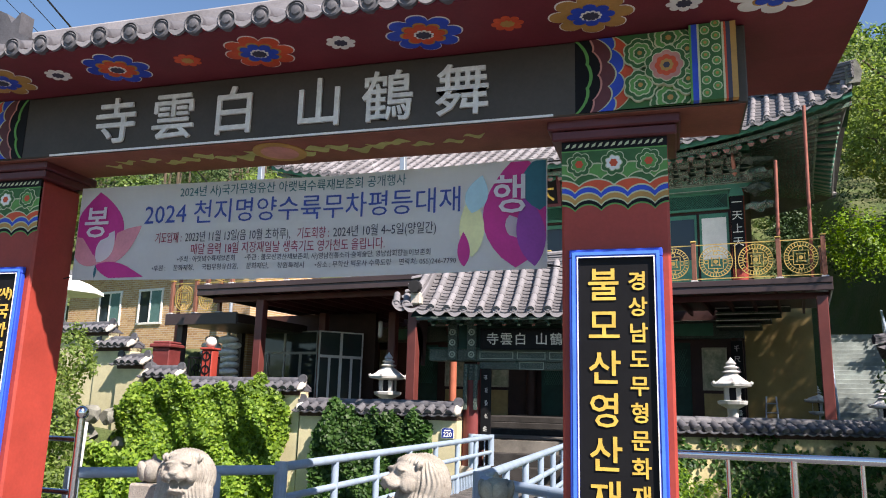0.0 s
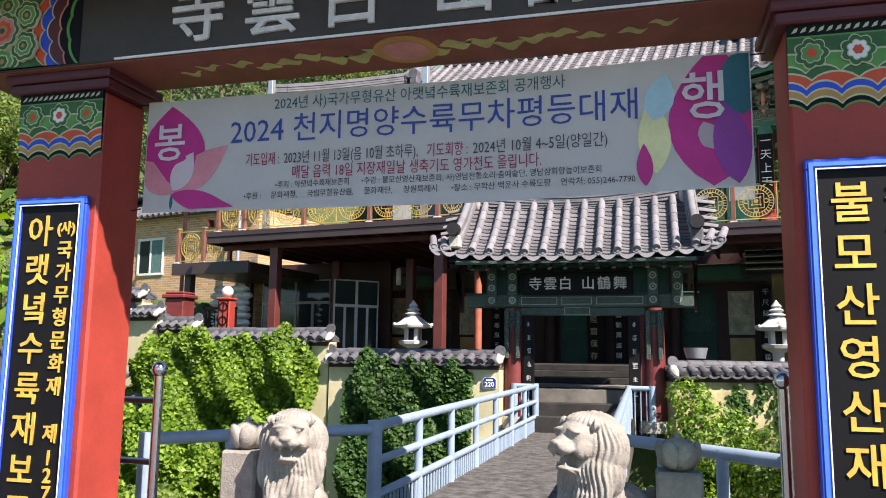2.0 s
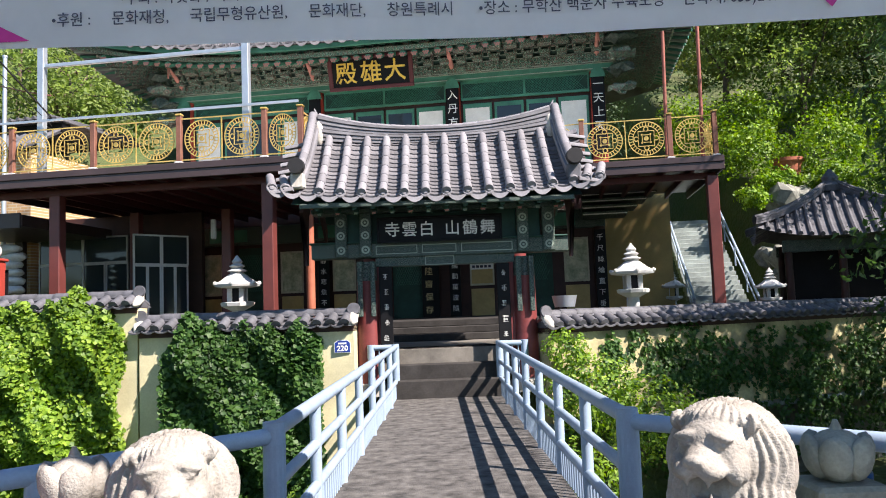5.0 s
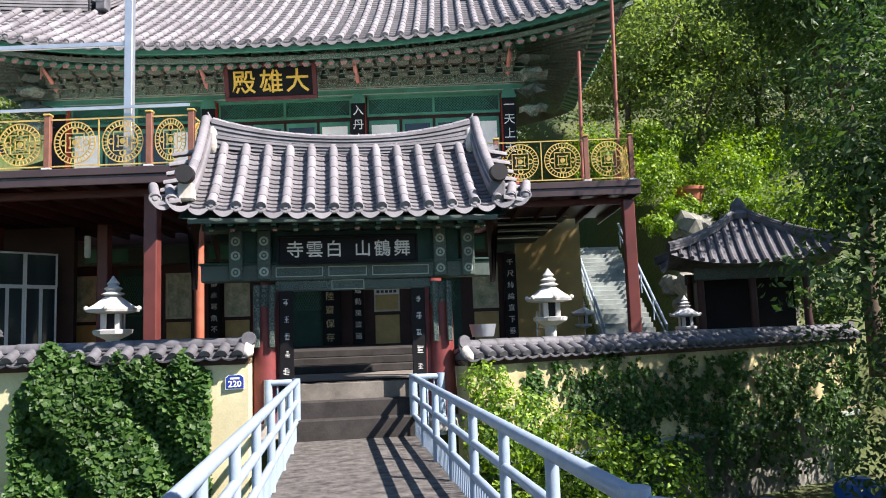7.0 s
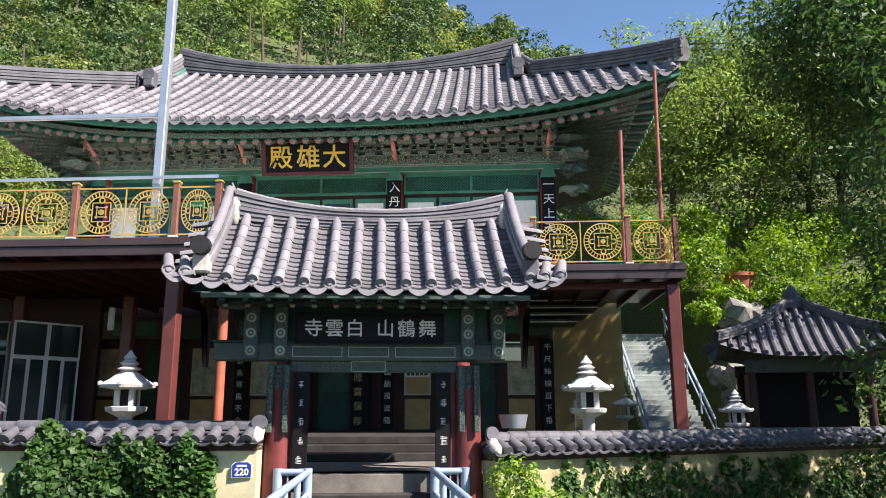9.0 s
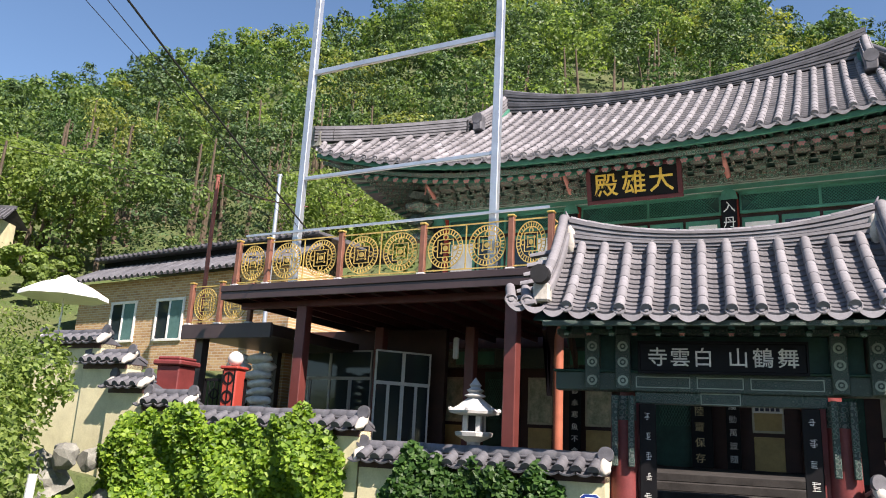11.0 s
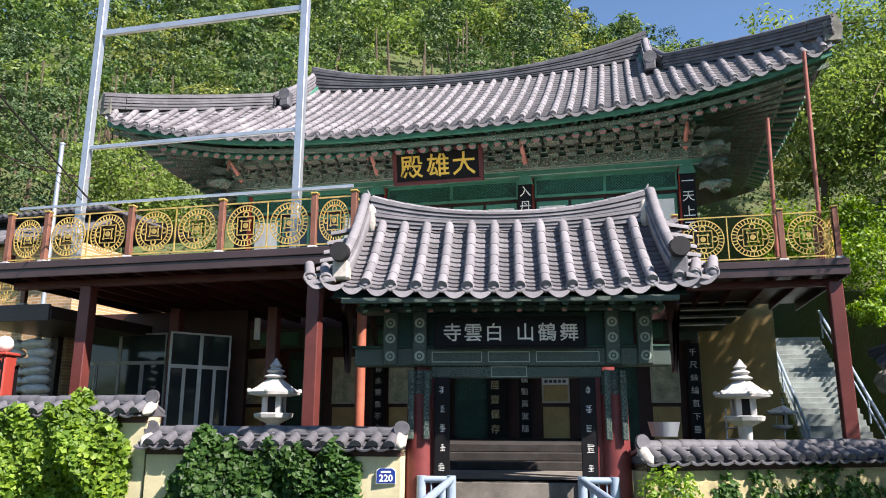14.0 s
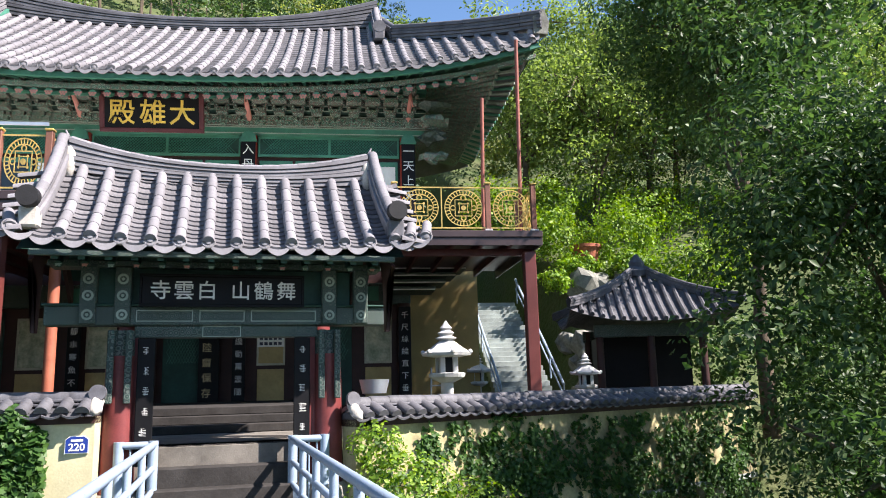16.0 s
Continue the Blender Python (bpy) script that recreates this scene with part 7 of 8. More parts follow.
SACK = mat("white_woven_sack", (0.62, 0.61, 0.57), rough=0.8, var=0.25, scale=5, fine=60, bump=0.3)
rng = random.Random(7)
for i in range(26):
    bm = B()
    blob(bm, (0, 0, 0), (0.42, 0.28, 0.13), sub=3)
    for v in bm.verts:
        v.co += Vector(noise.noise_vector(v.co * 5 + Vector((i, 0, 0)))) * 0.05
    ob = part("sack", bm, SACK, None, smooth=60)
    ob.matrix_world = C @ pose(-10.0 + 0.82 * (i % 2) + rng.uniform(-0.08, 0.08), 2.3 + rng.uniform(-0.08, 0.08), 0.97 + 0.235 * (i // 2), 0, rng.uniform(-6, 6), rng.uniform(-15, 15))
    tagged(ob, "stuffed white woven sack in a stack", "sack", "stacked sacks")
BZ_ = thing("red_fire_basket", pose(-13.45, 20.75, 0.9), "red iron fire basket with openwork ring", "brazier")
bm = B()
box(bm, -0.19, 0.19, -0.19, 0.19, 0.75, 2.15, 0.03)
part("body", bm, RED, BZ_)
bm = B()
for zz in (1.1, 1.55, 1.95):
    ring(bm, (0, zz), 0.10, 0.14, -0.205, -0.188, 18)
for dx in (-0.15, 0.0, 0.15):
    box(bm, dx - 0.015, dx + 0.015, -0.2, -0.188, 0.8, 2.1)
part("ring", bm, BLACK, BZ_)
bm = B()
box(bm, -0.23, 0.23, -0.23, 0.23, 2.15, 2.22, 0.02)
part("rim", bm, RED, BZ_)
bm = B()
box(bm, -0.2, 0.2, -0.18, 0.18, 0, 0.75)
part("stand", bm, STONE_DARK, BZ_)
GL = thing("globe_lamp", pose(-13.45, 20.75, 3.12), "white glass globe lamp on the fire basket", "lamp")
bm = B()
blob(bm, (0, 0, 0.17), (0.17, 0.17, 0.17), sub=3)
part("globe", bm, mat("opal_glass", (0.75, 0.66, 0.60), rough=0.3, var=0.1), GL, smooth=60)
bm = B()
cyl(bm, (0, 0, 0), (0, 0, 0.05), 0.08, None, 10)
part("collar", bm, BLACK, GL)
HV = thing("hanging_speaker", C @ Matrix.Translation((-3.7, 3.9, 4.25)), "white megaphone-like fixture hung on the deck post", "speaker")
bm = B()
box(bm, -0.08, 0.08, -0.05, 0.05, -0.3, 0.3, 0.03)
part("body", bm, STONE_WHITE, HV)
# Grey tub set where a small grey box stands on the wall.
PP = thing("grey_tub", pose(-0.65, 19.9, 1.55) @ Matrix.Scale(0.72, 4), "grey tin tub on the wall by the gate", "tub")
bm = B()
lathe(bm, [(0.30, 0), (0.38, 0.34), (0.36, 0.34), (0.28, 0.03)], 18)
part("tub", bm, GALV, PP, smooth=40)
LAD = thing("folding_ladder", CH @ Matrix.Translation((8.6, 6.3, 0.86)), "small metal step ladder leaning by the yellow wall", "ladder")
for x in (-0.2, 0.2):
    bm = B()
    cyl(bm, (x, 0, 0), (x * 0.7, 0.25, 1.3), 0.025, None, 8)
    part("rail", bm, GALV, LAD)
for k in range(4):
    bm = B()
    cyl(bm, (-0.19, 0.05 * k + 0.03, 0.25 + 0.28 * k), (0.19, 0.05 * k + 0.03, 0.25 + 0.28 * k), 0.02, None, 8)
    part("rung", bm, GALV, LAD)
POTT = thing("terracotta_pot", pose(11.4, 35.2, 6.6), "large terracotta pot on the bank", "pot")
bm = B()
lathe(bm, [(0.45, 0), (0.60, 0.62), (0.68, 0.62), (0.68, 0.76), (0.58, 0.76), (0.5, 0.5)], 20)
part("body", bm, POT, POTT, smooth=40)
for x, y in ((4.4, 18.6), (7.2, 19.9), (0.35, 10.2)):
    t = thing("blue_tank", pose(x, y, -2.72), "blue plastic water tank in the stream bed", "tank", "blue tanks")
    bm = B()
    lathe(bm, [(0.48, 0), (0.52, 0.1), (0.52, 0.45), (0.54, 0.48), (0.52, 0.52), (0.52, 0.88), (0.45, 0.98), (0.20, 1.02)], 20)
    part("body", bm, TANK, t, smooth=40)
    bm = B()
    cyl(bm, (0, 0, 1.02), (0, 0, 1.08), 0.2, None, 14)
    part("lid", bm, TANK, t)

# poles and cables
for x, y, z0, z1, mm, lab in ((-19.2, 27.0, 3.6, 10.15, RUST, "rusty red steel pole behind the wing terrace"), (-17.4, 28.0, 3.6, 10.4, GALV, "slim galvanised pole behind the terrace")):
    bm = B()
    cyl(bm, (0, 0, 0), (0, 0, z1 - z0), 0.08, 0.07, 10)
    cyl(bm, (0, 0, z1 - z0), (0, 0, z1 - z0 + 0.06), 0.09, None, 10)
    ob = part("steel_pole", bm, mm, None, smooth=40)
    ob.matrix_world = Matrix.Translation((x, y, z0))
    tagged(ob, lab, "pole", "thin poles")


def cable(a, b, sag, r, mm=None):
    bm = B()
    a, b = Vector(a), Vector(b)
    pts = [a.lerp(b, i / 24) - Vector((0, 0, sag * 4 * (i / 24) * (1 - i / 24))) for i in range(25)]
    for p, q in zip(pts, pts[1:]):
        cyl(bm, p, q, r, None, 5, False)
    ob = part("cable", bm, mm or RUBBER, None, smooth=60)
    tagged(ob, "thin black overhead cable strung to the terrace", "cable", "overhead cables")


cable((-13.3, 23.2, 6.9), (-12.4, -4, 16.5), 0.6, 0.022)
cable((-13.6, 23.6, 6.9), (-14.6, -4, 17.5), 0.5, 0.010)
cable((-13.8, 23.9, 6.9), (-15.6, -4, 17.2), 0.5, 0.008)
cable((-19.2, 27, 10.0), (-13.4, 23.2, 7.6), 0.15, 0.018, RUST)
cable((-19.2, 27, 9.9), (-34, 20, 12.5), 0.4, 0.012)

# ---- pavilion behind the right wall ----
PV = thing("tiled_pavilion", pose(8.6, 26.4, 0.85, 0, 0, -20) @ Matrix.Diagonal((0.74, 0.74, 0.86, 1)), "small dark timber pavilion with upswept tiled roof", "pavilion")
for x in (-1.9, 0, 1.9):
    for y in (-1.9, 1.9):
        bm = B()
        cyl(bm, (x, y, -0.4), (x, y, 2.7), 0.15, 0.14, 12)
        part("column", bm, WOOD_RED, PV, smooth=40)
bm = B()
box(bm, -2.1, 2.1, -2.05, -1.8, 2.35, 2.75, 0.02)
box(bm, -2.1, 2.1, 1.8, 2.05, 2.35, 2.75, 0.02)
part("beam", bm, DANCHEONG_DARK, PV)
bm = B()
box(bm, -2.2, 2.2, -2.2, 2.2, -0.5, 0.15, 0.03)
part("plinth", bm, STONE_DARK, PV)
bm = B()
box(bm, -1.8, 1.8, -0.4, 1.7, 0.15, 2.4)
part("inner_wall", bm, BLACK, PV)
for s in range(4):
    rot = pose(0, 0, 0, 0, 0, 90 * s)
    bm = B()
    g3 = []
    for j in range(7):
        t = j / 6
        row = []
        for i in range(15):
            f = 2 * i / 14 - 1
            half = 3.15 * (1 - t) + 0.25 * t
            z = 2.78 + 0.45 * abs(f) ** 2.5 * (1 - t) + 1.75 * t - 0.5 * t * (1 - t)
            row.append(bm.verts.new(rot @ Vector((f * half, -(3.05 * (1 - t) + 0.2 * t), z))))
        g3.append(row)
    for j in range(6):
        for i in range(14):
            bm.faces.new((g3[j][i], g3[j][i + 1], g3[j + 1][i + 1], g3[j + 1][i]))
    part("roof_slope", bm, TILE_DARK, PV)
    if s in (0, 3):
        for i in range(17):
            f0 = 2 * i / 16 - 1
            x = f0 * 3.0
            tmax = min(0.97, (3.15 - abs(x)) / 2.9)
            if tmax < 0.08:
                continue
            bm = B()
            pr = None
            for k in range(6):
                t = tmax * k / 5
                half = 3.15 * (1 - t) + 0.25 * t
                f = max(-1, min(1, x / half))
                p = rot @ Vector((x, -(3.05 * (1 - t) + 0.2 * t), 2.83 + 0.45 * abs(f) ** 2.5 * (1 - t) + 1.75 * t - 0.5 * t * (1 - t)))
                if pr is not None:
                    cyl(bm, pr, p, 0.09, 0.085, 7)
                pr = p
            part("tile_course", bm, TILE_DARK, PV, smooth=40)
    hip = []
    for f in np.linspace(0, 1, 8):
        r = 3.2 * (1 - f) + 0.25 * f
        hip.append((rot @ Vector((r, -r * 0.97, 2.82 + 0.45 * (1 - f) ** 1.4 + 1.75 * f - 0.5 * f * (1 - f))), 0.26))
    stacked_ridge(PV, hip, 0.2, 3, TILE_DARK, 0.07)
bm = B()
lathe(bm, [(0.45, 4.5), (0.5, 4.7), (0.3, 4.85), (0.32, 5.0), (0.05, 5.3)], 12)
part("finial", bm, TILE_DARK, PV, smooth=40)

# ---- rocks ----
rng = random.Random(11)
def rock(x, y, z, s, seed):
    bm = B()
    blob(bm, (0, 0, 0), (s, s * 0.8, s * 0.7), sub=2)
    for v in bm.verts:
        v.co += Vector(noise.noise_vector(v.co * (1.6 / s) + Vector((seed * 3.1, 0, 0)))) * s * 0.45
    ob = part("boulder", bm, STONE_DARK, None)
    ob.matrix_world = pose(x, y, z, rng.uniform(0, 40), rng.uniform(0, 40), rng.uniform(0, 360))
    tagged(ob, "rough grey boulder set in the bank", "rock", "bank boulders")


k = 0
for i in range(24):
    x = 8.9 + 0.62 * (i % 8) + rng.uniform(-0.2, 0.2)
    y = 32.0 + 0.88 * (i // 8) + rng.uniform(-0.2, 0.2)
    rock(x, y, float(ground_height(x, y)) + 0.1, rng.uniform(0.45, 0.8), k)
    k += 1
for i in range(14):
    x, y = -14.6 - 0.35 * i, 19.1 - 0.16 * i + rng.uniform(-0.3, 0.3)
    rock(x, y, 0.3 + rng.uniform(-1.2, 0.8), rng.uniform(0.3, 0.5), k)
    k += 1

# ---- plants ----
nr = np.random.default_rng(5)


def plant(name, chunks, material, label, category, kind="stuff", group=""):
    v, f = pack(chunks)
    ob = new(name, raw_mesh(name, v, f, material))
    return tagged(ob, label, category, group, kind)


def vine_wall(n, x0, x1, y, z0, ztop, bulge, size, seed):
    """Leaves over a hanging mass of vines that bulges from a wall."""
    r = np.random.default_rng(seed)
    x = r.uniform(x0, x1, n)
    hump = 0.12 * np.sin(x * 2.3 + seed) + 0.12 * np.sin(x * 5.1) + 0.1 * np.sin(x * 11)
    edge = np.minimum((x - x0), (x1 - x)) / 0.8
    top = ztop + hump - 0.55 * np.clip(1 - edge, 0, 1) ** 2
    z = z0 + (top - z0) * r.uniform(0, 1, n) ** 0.8
    lump = 0.35 * np.sin(x * 3.1 + z * 2.2) + 0.25 * np.sin(x * 1.3 - z * 3.7 + seed) + 0.18 * np.sin(x * 7.0 + z * 5.0)
    f = np.clip((z - z0) / (top - z0), 0, 1)
    depth = bulge * (0.55 + 0.5 * lump) * (1 - 0.6 * f ** 4) + r.uniform(-0.25, 0.05, n)
    c = np.stack([x, y - np.clip(depth, 0.02, None), z], 1)
    nor = np.tile(np.array([[0.15, -0.75, 0.65]]), (n, 1))
    return leaves(r, c, size, nor, 0.55, 0.95)


plant("sunlit_vines", [vine_wall(34000, -15.2, -9.75, 19.2, -2.7, 2.0, 1.1, 0.115, 1), vine_wall(9000, -15.5, -12, 17.6, -2.9, 0.2, 0.9, 0.115, 3)], LEAF_BRIGHT, "bright green climbing vine covering the plaster wall", "vine")
plant("dark_ivy", [vine_wall(21000, -8.9, -5.7, 18.85, -2.7, 1.45, 0.75, 0.118, 2)], LEAF_DEEP, "dark green ivy mass hanging over the wall", "ivy")
# tendrils and thin ivy on the right wall
wa, wb = np.array((-1.25, 18.95)), np.array((10.2, 24.1))
wd = (wb - wa) / np.linalg.norm(wb - wa)
wnrm = np.array((wd[1], -wd[0]))
L = np.linalg.norm(wb - wa)
r = np.random.default_rng(9)
ivy = []
for k in range(230):
    s, z = r.uniform(0, L), r.uniform(-1.2, 1.05)
    m = int(r.uniform(25, 110))
    ss = s + np.cumsum(r.normal(0, 0.055, m))
    zz = z + np.cumsum(r.normal(-0.012, 0.05, m))
    ok = (ss > 0.1) & (ss < L - 0.1) & (zz < 1.1) & (zz > -2.4)
    ss, zz = ss[ok], zz[ok]
    d = 0.22 + r.uniform(0, 0.09, len(ss))
    p = wa + ss[:, None] * wd + d[:, None] * wnrm
    ivy.append(leaves(r, np.column_stack([p, zz]), 0.10, np.tile(np.array([[*wnrm, 0.4]]), (len(ss), 1)), 0.5, 0.9))
plant("wall_ivy", ivy, LEAF_DEEP, "thin ivy creeping over the cream wall", "ivy")
shr = []
for cx, cy, cz, rr, n, sz in ((-0.5, 18.1, -0.1, 0.9, 1500, 0.10), (0.7, 18.6, -0.7, 1.0, 1500, 0.10), (2.2, 19.0, -1.3, 1.1, 1300, 0.11), (-0.9, 18.4, 0.75, 0.45, 500, 0.09), (-1.0, 17.0, -1.6, 1.0, 1300, 0.11)):
    d = r.normal(size=(n, 3))
    d /= np.linalg.norm(d, axis=1)[:, None]
    c = np.array((cx, cy, cz)) + d * rr * (r.uniform(0.3, 1, n) ** 0.5)[:, None] * np.array((1.1, 0.7, 0.9))
    shr.append(leaves(r, c, sz, d + np.array((0, -0.2, 0.5)), 0.7, 0.6))
plant("bank_shrubs", shr, LEAF_BRIGHT, "light green shrubs growing from the stream bank", "shrub")


def shrub_mass(seed, items, size, aspect=0.6):
    r = np.random.default_rng(seed)
    out = []
    for cx, cy, cz, rx, ry, rz, n in items:
        d = r.normal(size=(n, 3))
        d /= np.linalg.norm(d, axis=1)[:, None]
        lump = 0.75 + 0.25 * np.sin(d[:, 0] * 5 + cx) * np.sin(d[:, 2] * 4 + d[:, 1] * 3 + seed)
        c = np.array((cx, cy, cz)) + d * (lump * r.uniform(0.35, 1, n) ** 0.45)[:, None] * np.array((rx, ry, rz))
        out.append(leaves(r, c, size, d + np.array((0, -0.1, 0.5)), 0.8, aspect))
    return out


plant("left_bank_shrubs", shrub_mass(21, [(-20.5, 21.5, 2.4, 2.2, 1.6, 1.5, 2200), (-23.5, 19.5, 2.6, 2.4, 1.8, 1.6, 2200), (-24.5, 23.5, 4.2, 2.2, 1.6, 1.4, 1800), (-27.5, 21.5, 4.4, 2.6, 1.8, 1.8, 2000), (-19.5, 18.3, 1.2, 1.8, 1.4, 1.5, 2200), (-29, 25.5, 6.2, 2.6, 1.8, 2.0, 2000), (-25.5, 27.0, 6.0, 0.8, 0.8, 0.9, 600), (-14.6, 15.6, 0.9, 1.5, 1.3, 1.9, 3600), (-16.4, 16.6, 1.7, 1.6, 1.3, 1.7, 3000), (-13.6, 14.6, -0.6, 1.5, 1.3, 1.3, 2400), (-17.8, 15.6, 0.2, 2.0, 1.5, 1.6, 2600), (-12.4, 15.8, -1.9, 1.3, 1.3, 0.8, 1500), (-15.7, 17.6, 2.6, 0.9, 0.8, 1.2, 1400)], 0.13), LEAF_TREE, "mixed green shrubs on the left bank", "shrub")
r = np.random.default_rng(33)
big = []
for k in range(90):
    c = np.array([[-15.3 + r.normal(0, 0.65), 14.4 + r.normal(0, 0.4), 3.1 + r.normal(0, 0.6)]])
    big.append(leaves(r, c, 0.46, np.array([[0.1, -0.6, 0.9]]), 0.35, 0.95))
plant("broad_leaved_plant", big, LEAF_BRIGHT, "tall plant with broad pale green leaves", "plant")
bm = B()
for k in range(5):
    cyl(bm, (-15.0 + 0.2 * k, 14.4, -0.5), (-15.4 + 0.3 * k, 14.3, 3.6 + 0.15 * k), 0.035, 0.015, 6)
ob = part("plant_stems", bm, BARK, None)
tagged(ob, "thin stems of the broad-leaved plant", "stems", kind="stuff")
bm = B()
cyl(bm, (-12.9, 15.0, -2.4), (-12.75, 15.0, 1.0), 0.07, 0.06, 8)
ob = part("white_stake", bm, WHITE, None)
tagged(ob, "white painted stake among the bank shrubs", "stake")
plant("right_bank_shrubs", shrub_mass(22, [(10.2, 35.8, 7.9, 2.11, 1.64, 1.52, 2600), (13.2, 35.2, 7.8, 2.57, 1.75, 1.87, 3000), (15.2, 33.5, 6.1, 2.34, 1.87, 1.75, 2400), (8.3, 38.2, 9.3, 1.87, 1.52, 2.22, 2200), (10.9, 38.2, 9.8, 2.11, 1.52, 1.87, 2200), (9.2, 33.6, 5.6, 0.82, 0.7, 0.58, 700), (10.6, 34.3, 6.3, 1.4, 0.82, 0.7, 1500), (12.7, 33.8, 6.3, 1.4, 0.82, 0.82, 1500), (15.8, 37.6, 9.3, 2.81, 1.87, 1.87, 2400), (19.9, 38.2, 9.8, 3.04, 2.11, 2.11, 2400), (13.4, 40.5, 10.9, 2.81, 1.87, 1.87, 2000), (18.1, 41.7, 12.0, 3.51, 2.11, 2.11, 2200), (22.8, 34.6, 8.6, 3.04, 2.11, 2.34, 2000), (17.5, 33.5, 7.4, 2.34, 1.64, 1.64, 1600)], 0.17), LEAF_BRIGHT, "sunlit yellow-green shrubs on the bank behind the stairs", "shrub")
plant("stream_weeds", shrub_mass(23, [(-8 + 1.9 * i + 0.5 * math.sin(i * 3), 10.5 + 2.2 * (i % 4), -2.6, 1.2, 1.2, 0.8, 700) for i in range(9) if not -5.4 < -8 + 1.9 * i < -1.4] + [(-7.2, 10.2, -1.6, 1.2, 1.0, 1.3, 1500), (-9.5, 12.5, -2.0, 1.8, 1.4, 1.2, 1500), (-5.6, 17.2, -2.0, 0.9, 0.8, 0.9, 900), (-11.8, 14.0, -2.0, 1.8, 1.6, 1.2, 1500), (0.4, 13.2, -2.0, 1.2, 1.2, 0.9, 900)], 0.14), LEAF_BRIGHT, "weeds and creepers filling the stream bed", "weeds")

plant("dark_bank_shrubs", shrub_mass(27, [(12.6, 23.4, 1.4, 1.8, 1.5, 1.7, 2400), (14.0, 26.2, 2.6, 2.2, 1.6, 2.0, 2400), (12.4, 21.4, 0.2, 1.7, 1.5, 1.5, 2200), (11.0, 19.8, -1.0, 1.8, 1.4, 1.3, 2000), (9.3, 18.8, -1.6, 1.7, 1.3, 1.1, 1800), (15.8, 24.6, 3.2, 2.2, 1.8, 2.2, 2200), (12.2, 28.0, 2.6, 1.8, 1.4, 1.8, 2200), (7.6, 17.4, -1.9, 1.5, 1.2, 0.9, 1500), (13.8, 20.6, 0.6, 1.9, 1.6, 1.9, 2000), (17.5, 27.5, 4.4, 2.4, 1.8, 2.2, 2000), (5.6, 17.6, -2.3, 1.3, 1.1, 0.7, 1100)], 0.16), LEAF_DARK, "dark shaded shrubs under the overhanging trees", "shrub")


def tree(name, base, height, crown, n, size, material, label, seed, limbs=9):
    """A tapered trunk with limbs and a crown of leaf clumps along them."""
    r = random.Random(seed)
    q = np.random.default_rng(seed)
    root = thing(name, Matrix.Translation(base), label, "tree", "temple trees")
    bm = B()
    pts = [Vector((0, 0, -0.5))]
    for k in range(1, 6):
        pts.append(Vector((r.uniform(-0.2, 0.2) * k * 0.5, r.uniform(-0.2, 0.2) * k * 0.5, height * 0.75 * k / 5)))
    for k in range(5):
        cyl(bm, pts[k], pts[k + 1], 0.24 * (1 - k / 6), 0.24 * (1 - (k + 1) / 6), 8)
    tips = []
    for i in range(limbs):
        s = pts[2 + i % 4]
        a = 2 * math.pi * i / limbs + r.uniform(-0.3, 0.3)
        e = Vector((crown[0] * 0.85 * math.cos(a), crown[1] * 0.85 * math.sin(a), crown[3] + r.uniform(-0.8, 0.8) * crown[2]))
        mid = s.lerp(e, 0.5) + Vector((0, 0, 0.25 * crown[2]))
        cyl(bm, s, mid, 0.09, 0.06, 6)
        cyl(bm, mid, e, 0.06, 0.02, 6)
        tips += [mid, e, s.lerp(e, 0.8), mid.lerp(e, 0.4) + Vector((r.uniform(-1, 1), r.uniform(-1, 1), r.uniform(-0.6, 0.8)))]
    part("trunk", bm, BARK, root, smooth=60)
    chunks = []
    per = n // (len(tips) * 3)
    for t in tips:
        for k in range(3):
            c0 = np.array(t) + q.normal(0, 0.22, 3) * np.array(crown[:3])
            d = q.normal(size=(per, 3))
            d /= np.linalg.norm(d, axis=1)[:, None]
            c = c0 + d * (q.uniform(0.2, 1, per) ** 0.5)[:, None] * np.array((0.30, 0.30, 0.20)) * max(crown[0], 1.5)
            chunks.append(leaves(q, c, size, d + np.array((0, 0, 0.6)), 0.45, 0.5))
    v, f = pack(chunks)
    ob = new("crown", raw_mesh("crown", v, f, material))
    ob.parent = root
    return root


tree("overhanging_tree", (10.0, 17.6, -2.4), 10.0, (4.0, 3.4, 4.2, 6.8), 36000, 0.18, LEAF_DARK, "large dark leafy tree overhanging the stream", 3, 13)
tree("overhanging_tree", (7.6, 16.2, -2.6), 4.0, (2.6, 2.2, 1.4, 2.6), 11000, 0.15, LEAF_DARK, "low dark leafy tree leaning over the stream", 4, 11)
tree("hillside_tree", (18.7, 41.7, 8.5), 15.2, (4.4, 4.4, 5.3, 10.5), 14000, 0.26, LEAF_TREE, "tall sunlit broadleaf tree on the hillside", 6, 13)
# Tree added where its high crown shades the yellow wall and stairs.
tree("overhanging_tree", (11.4, 24.6, 0.5), 17.0, (3.6, 3.2, 3.2, 12.2), 26000, 0.2, LEAF_OAK, "tall dark tree added beside the pavilion to cast shade", 12, 13)
tree("hillside_tree", (14.6, 39.9, 7.9), 11.1, (3.5, 3.5, 4.0, 7.3), 9000, 0.24, LEAF_TREE, "sunlit broadleaf tree above the bank", 14, 12)
tree("hillside_tree", (22.2, 44.6, 10.2), 14.0, (4.4, 4.4, 4.9, 9.4), 12000, 0.26, LEAF_TREE, "sunlit broadleaf tree high on the slope", 15, 12)
tree("hillside_tree", (11.7, 42.3, 9.1), 12.9, (4.0, 4.0, 4.7, 8.8), 10000, 0.26, LEAF_TREE, "sunlit broadleaf tree behind the hall", 7, 12)
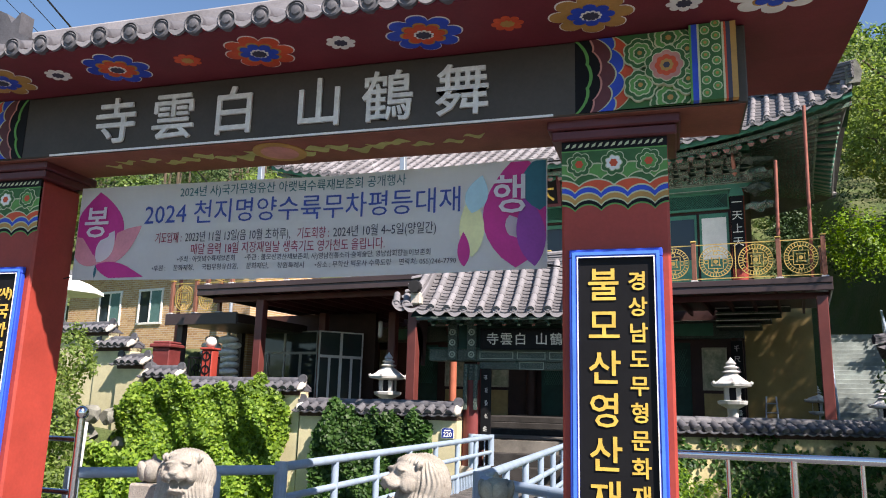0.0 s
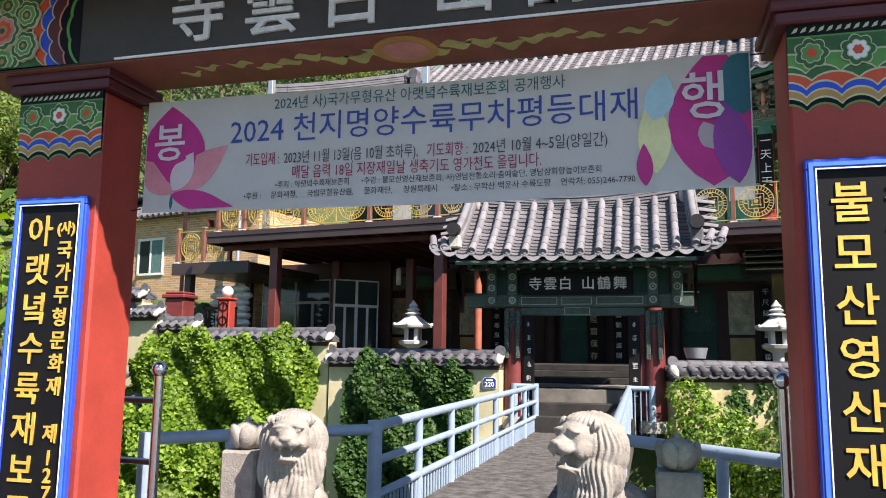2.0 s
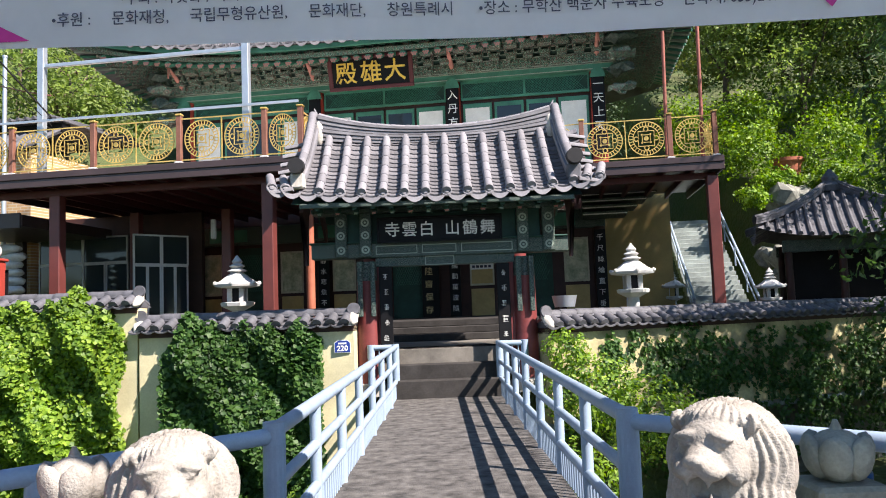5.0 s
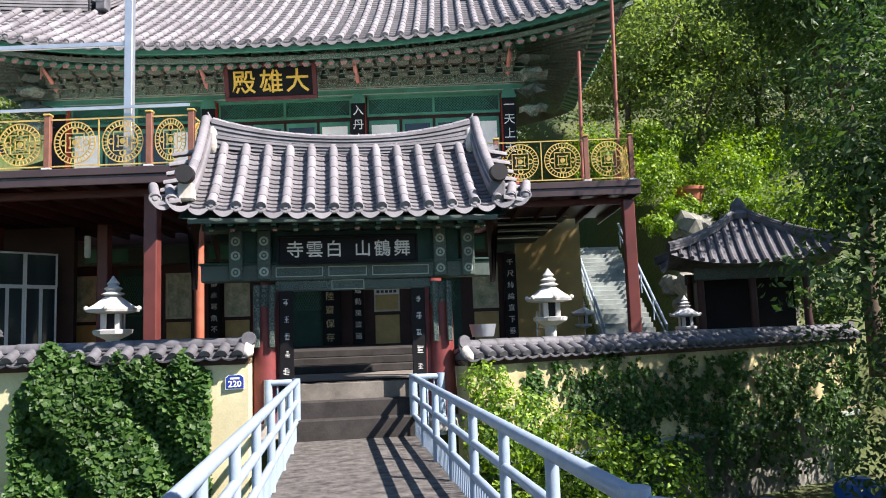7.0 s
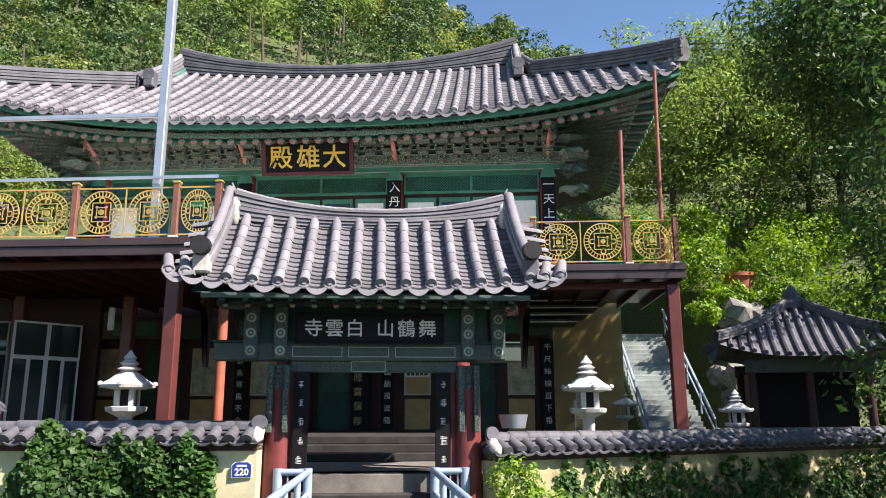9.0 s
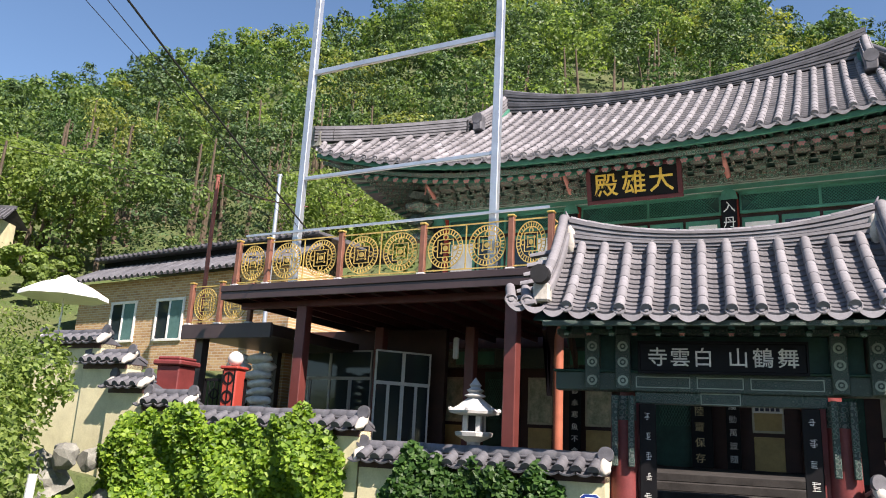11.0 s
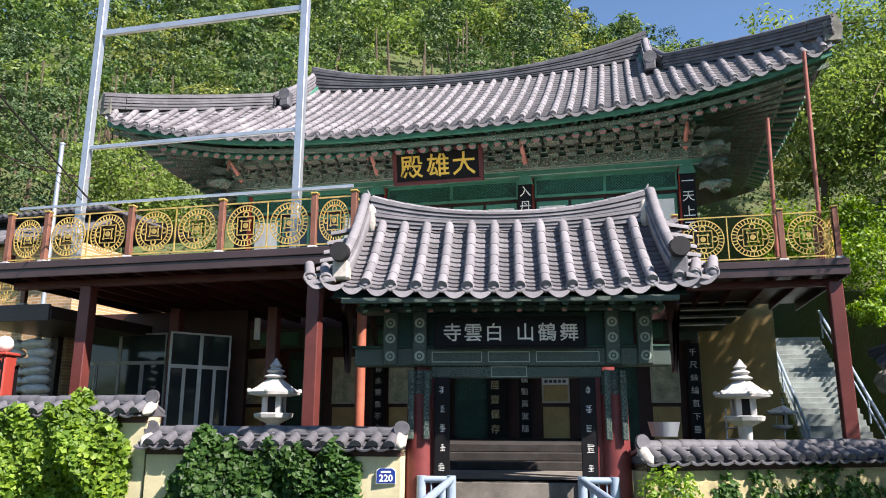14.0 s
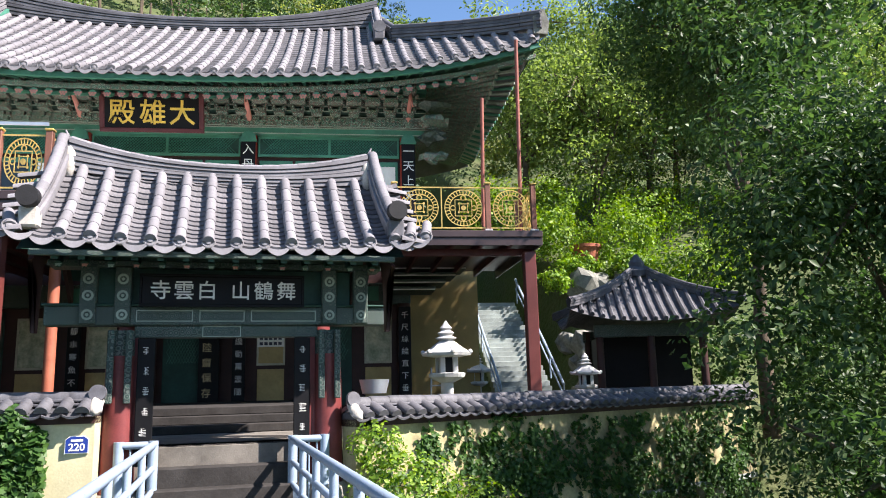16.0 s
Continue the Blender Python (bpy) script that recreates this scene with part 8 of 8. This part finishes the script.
tree("hillside_tree", (25.7, 37.6, 7.9), 16.4, (5.3, 5.3, 5.8, 11.1), 15000, 0.28, LEAF_TREE, "tall sunlit broadleaf tree on the slope", 8, 13)
tree("hillside_tree", (-21.0, 39.5, 7.5), 8, (3.0, 3.0, 3.0, 5.0), 7000, 0.26, LEAF_TREE, "broadleaf tree behind the terrace", 9, 10)


def woods(name, seed, count, material, label, pine):
    """The wooded hill: trees as heaps of leaf clumps, coarser with distance."""
    r = np.random.default_rng(seed)
    chunks = []
    made = 0
    spots = np.random.default_rng(seed + 100)
    while made < count:
        th = spots.uniform(-1.15, 0.95)
        rr = 33 + (150 - 33) * spots.uniform(0, 1) ** 0.62
        x, y = -3 + rr * math.sin(th), 8 + rr * math.cos(th)
        low = 20.0
        if made < (70 if seed == 41 else 0) and not pine:
            # thicket before the shrine, lower than its eaves
            x, y = -45 + 13.4 * spots.uniform(), 22 + 17 * spots.uniform()
            rr = math.hypot(x + 3, y - 8)
            low = 7.5
            if math.hypot(x + 37.5, y - 33.7) < 2.6:
                continue
            if abs(math.atan2(x + 5, y - 15) + 1.05) < 0.12 and rr < 44:
                low = max(1.5, 1.7 + 9.0 * rr / 43.0 - float(ground_height(x, y)))
        if y < 20 or (rr < 42 and -31 < x < 12 and y < 36.5) or (-21 < x < 10 and y < 45):
            continue
        made += 1
        z = float(ground_height(x, y))
        near = rr < 58
        n = 1500 if near else (680 if rr < 95 else 300)
        s = 0.24 if near else (0.38 if rr < 95 else 0.62)
        h = min(r.uniform(6.5, 11.0), low)
        w = h * r.uniform(0.24, 0.36)
        t = r.uniform(0.06, 1, n)
        if pine:
            tier = np.floor(t * 7) / 7 + 0.03
            rad = w * (1.08 - tier) ** 0.75 * r.uniform(0.25, 1, n) ** 0.6
            zz = h * (0.18 + 0.82 * tier) + r.normal(0, 0.22, n) - rad * 0.15
        else:
            # heaps of foliage round the crown, with gaps between them
            kk = 12
            ct = r.uniform(0.18, 0.95, kk)
            ca = r.uniform(0, 2 * math.pi, kk)
            cr = w * 0.95 * np.sqrt(np.clip(1 - (2 * ct - 0.95) ** 2, 0.05, 1))
            pick = r.integers(0, kk, n)
            d = r.normal(size=(n, 3))
            d /= np.linalg.norm(d, axis=1)[:, None]
            off = d * (w * 0.40 * r.uniform(0.6, 1, n) ** 0.5)[:, None] * np.array((1, 1, 0.62))
            c = np.stack([x + (cr * np.cos(ca))[pick], y + (cr * np.sin(ca))[pick], z + h * (0.1 + 0.85 * ct[pick])], 1) + off
            nor = d + np.array((0, 0, 0.5))
        if pine:
            a = r.uniform(0, 2 * math.pi, n)
            lump = 1 + 0.34 * np.sin(a * 3 + made) * np.sin(t * 9 + made)
            c = np.stack([x + rad * lump * np.cos(a), y + rad * lump * np.sin(a), z + zz], 1)
            nor = np.stack([np.cos(a) * 0.7, np.sin(a) * 0.7, np.full(n, 0.7)], 1)
        chunks.append(leaves(r, c, s, nor, 0.32, 0.75 if not pine else 0.5))
    return plant(name, chunks, material, label, "woods")


woods("broadleaf_woods", 41, 260, LEAF_TREE, "dense sunlit broadleaf woods on the hillside", False)
woods("olive_woods", 51, 90, LEAF_OLIVE, "yellowing broadleaf trees through the hillside woods", False)
woods("mid_green_woods", 52, 230, LEAF_MID, "mid green broadleaf trees through the hillside woods", False)
woods("deep_green_woods", 53, 200, LEAF_OAK, "deep green broadleaf trees through the hillside woods", False)
woods("pine_woods", 42, 560, LEAF_PINE, "dark pines mixed through the hillside woods", True)
r = np.random.default_rng(44)
bm = B()
for i in range(130):
    th, rr = r.uniform(-1.0, 0.1), r.uniform(43, 62)
    x, y = -3 + rr * math.sin(th), 8 + rr * math.cos(th)
    if rr < 42 and -31 < x < 12 and y < 36.5:
        continue
    z = float(ground_height(x, y))
    cyl(bm, (x, y, z - 0.3), (x + r.normal(0, 0.3), y, z + r.uniform(5, 8.5)), 0.17, 0.06, 6, False)
ob = part("woodland_trunks", bm, BARK, None)
tagged(ob, "bare brown trunks standing in the woods", "trunks", kind="stuff")
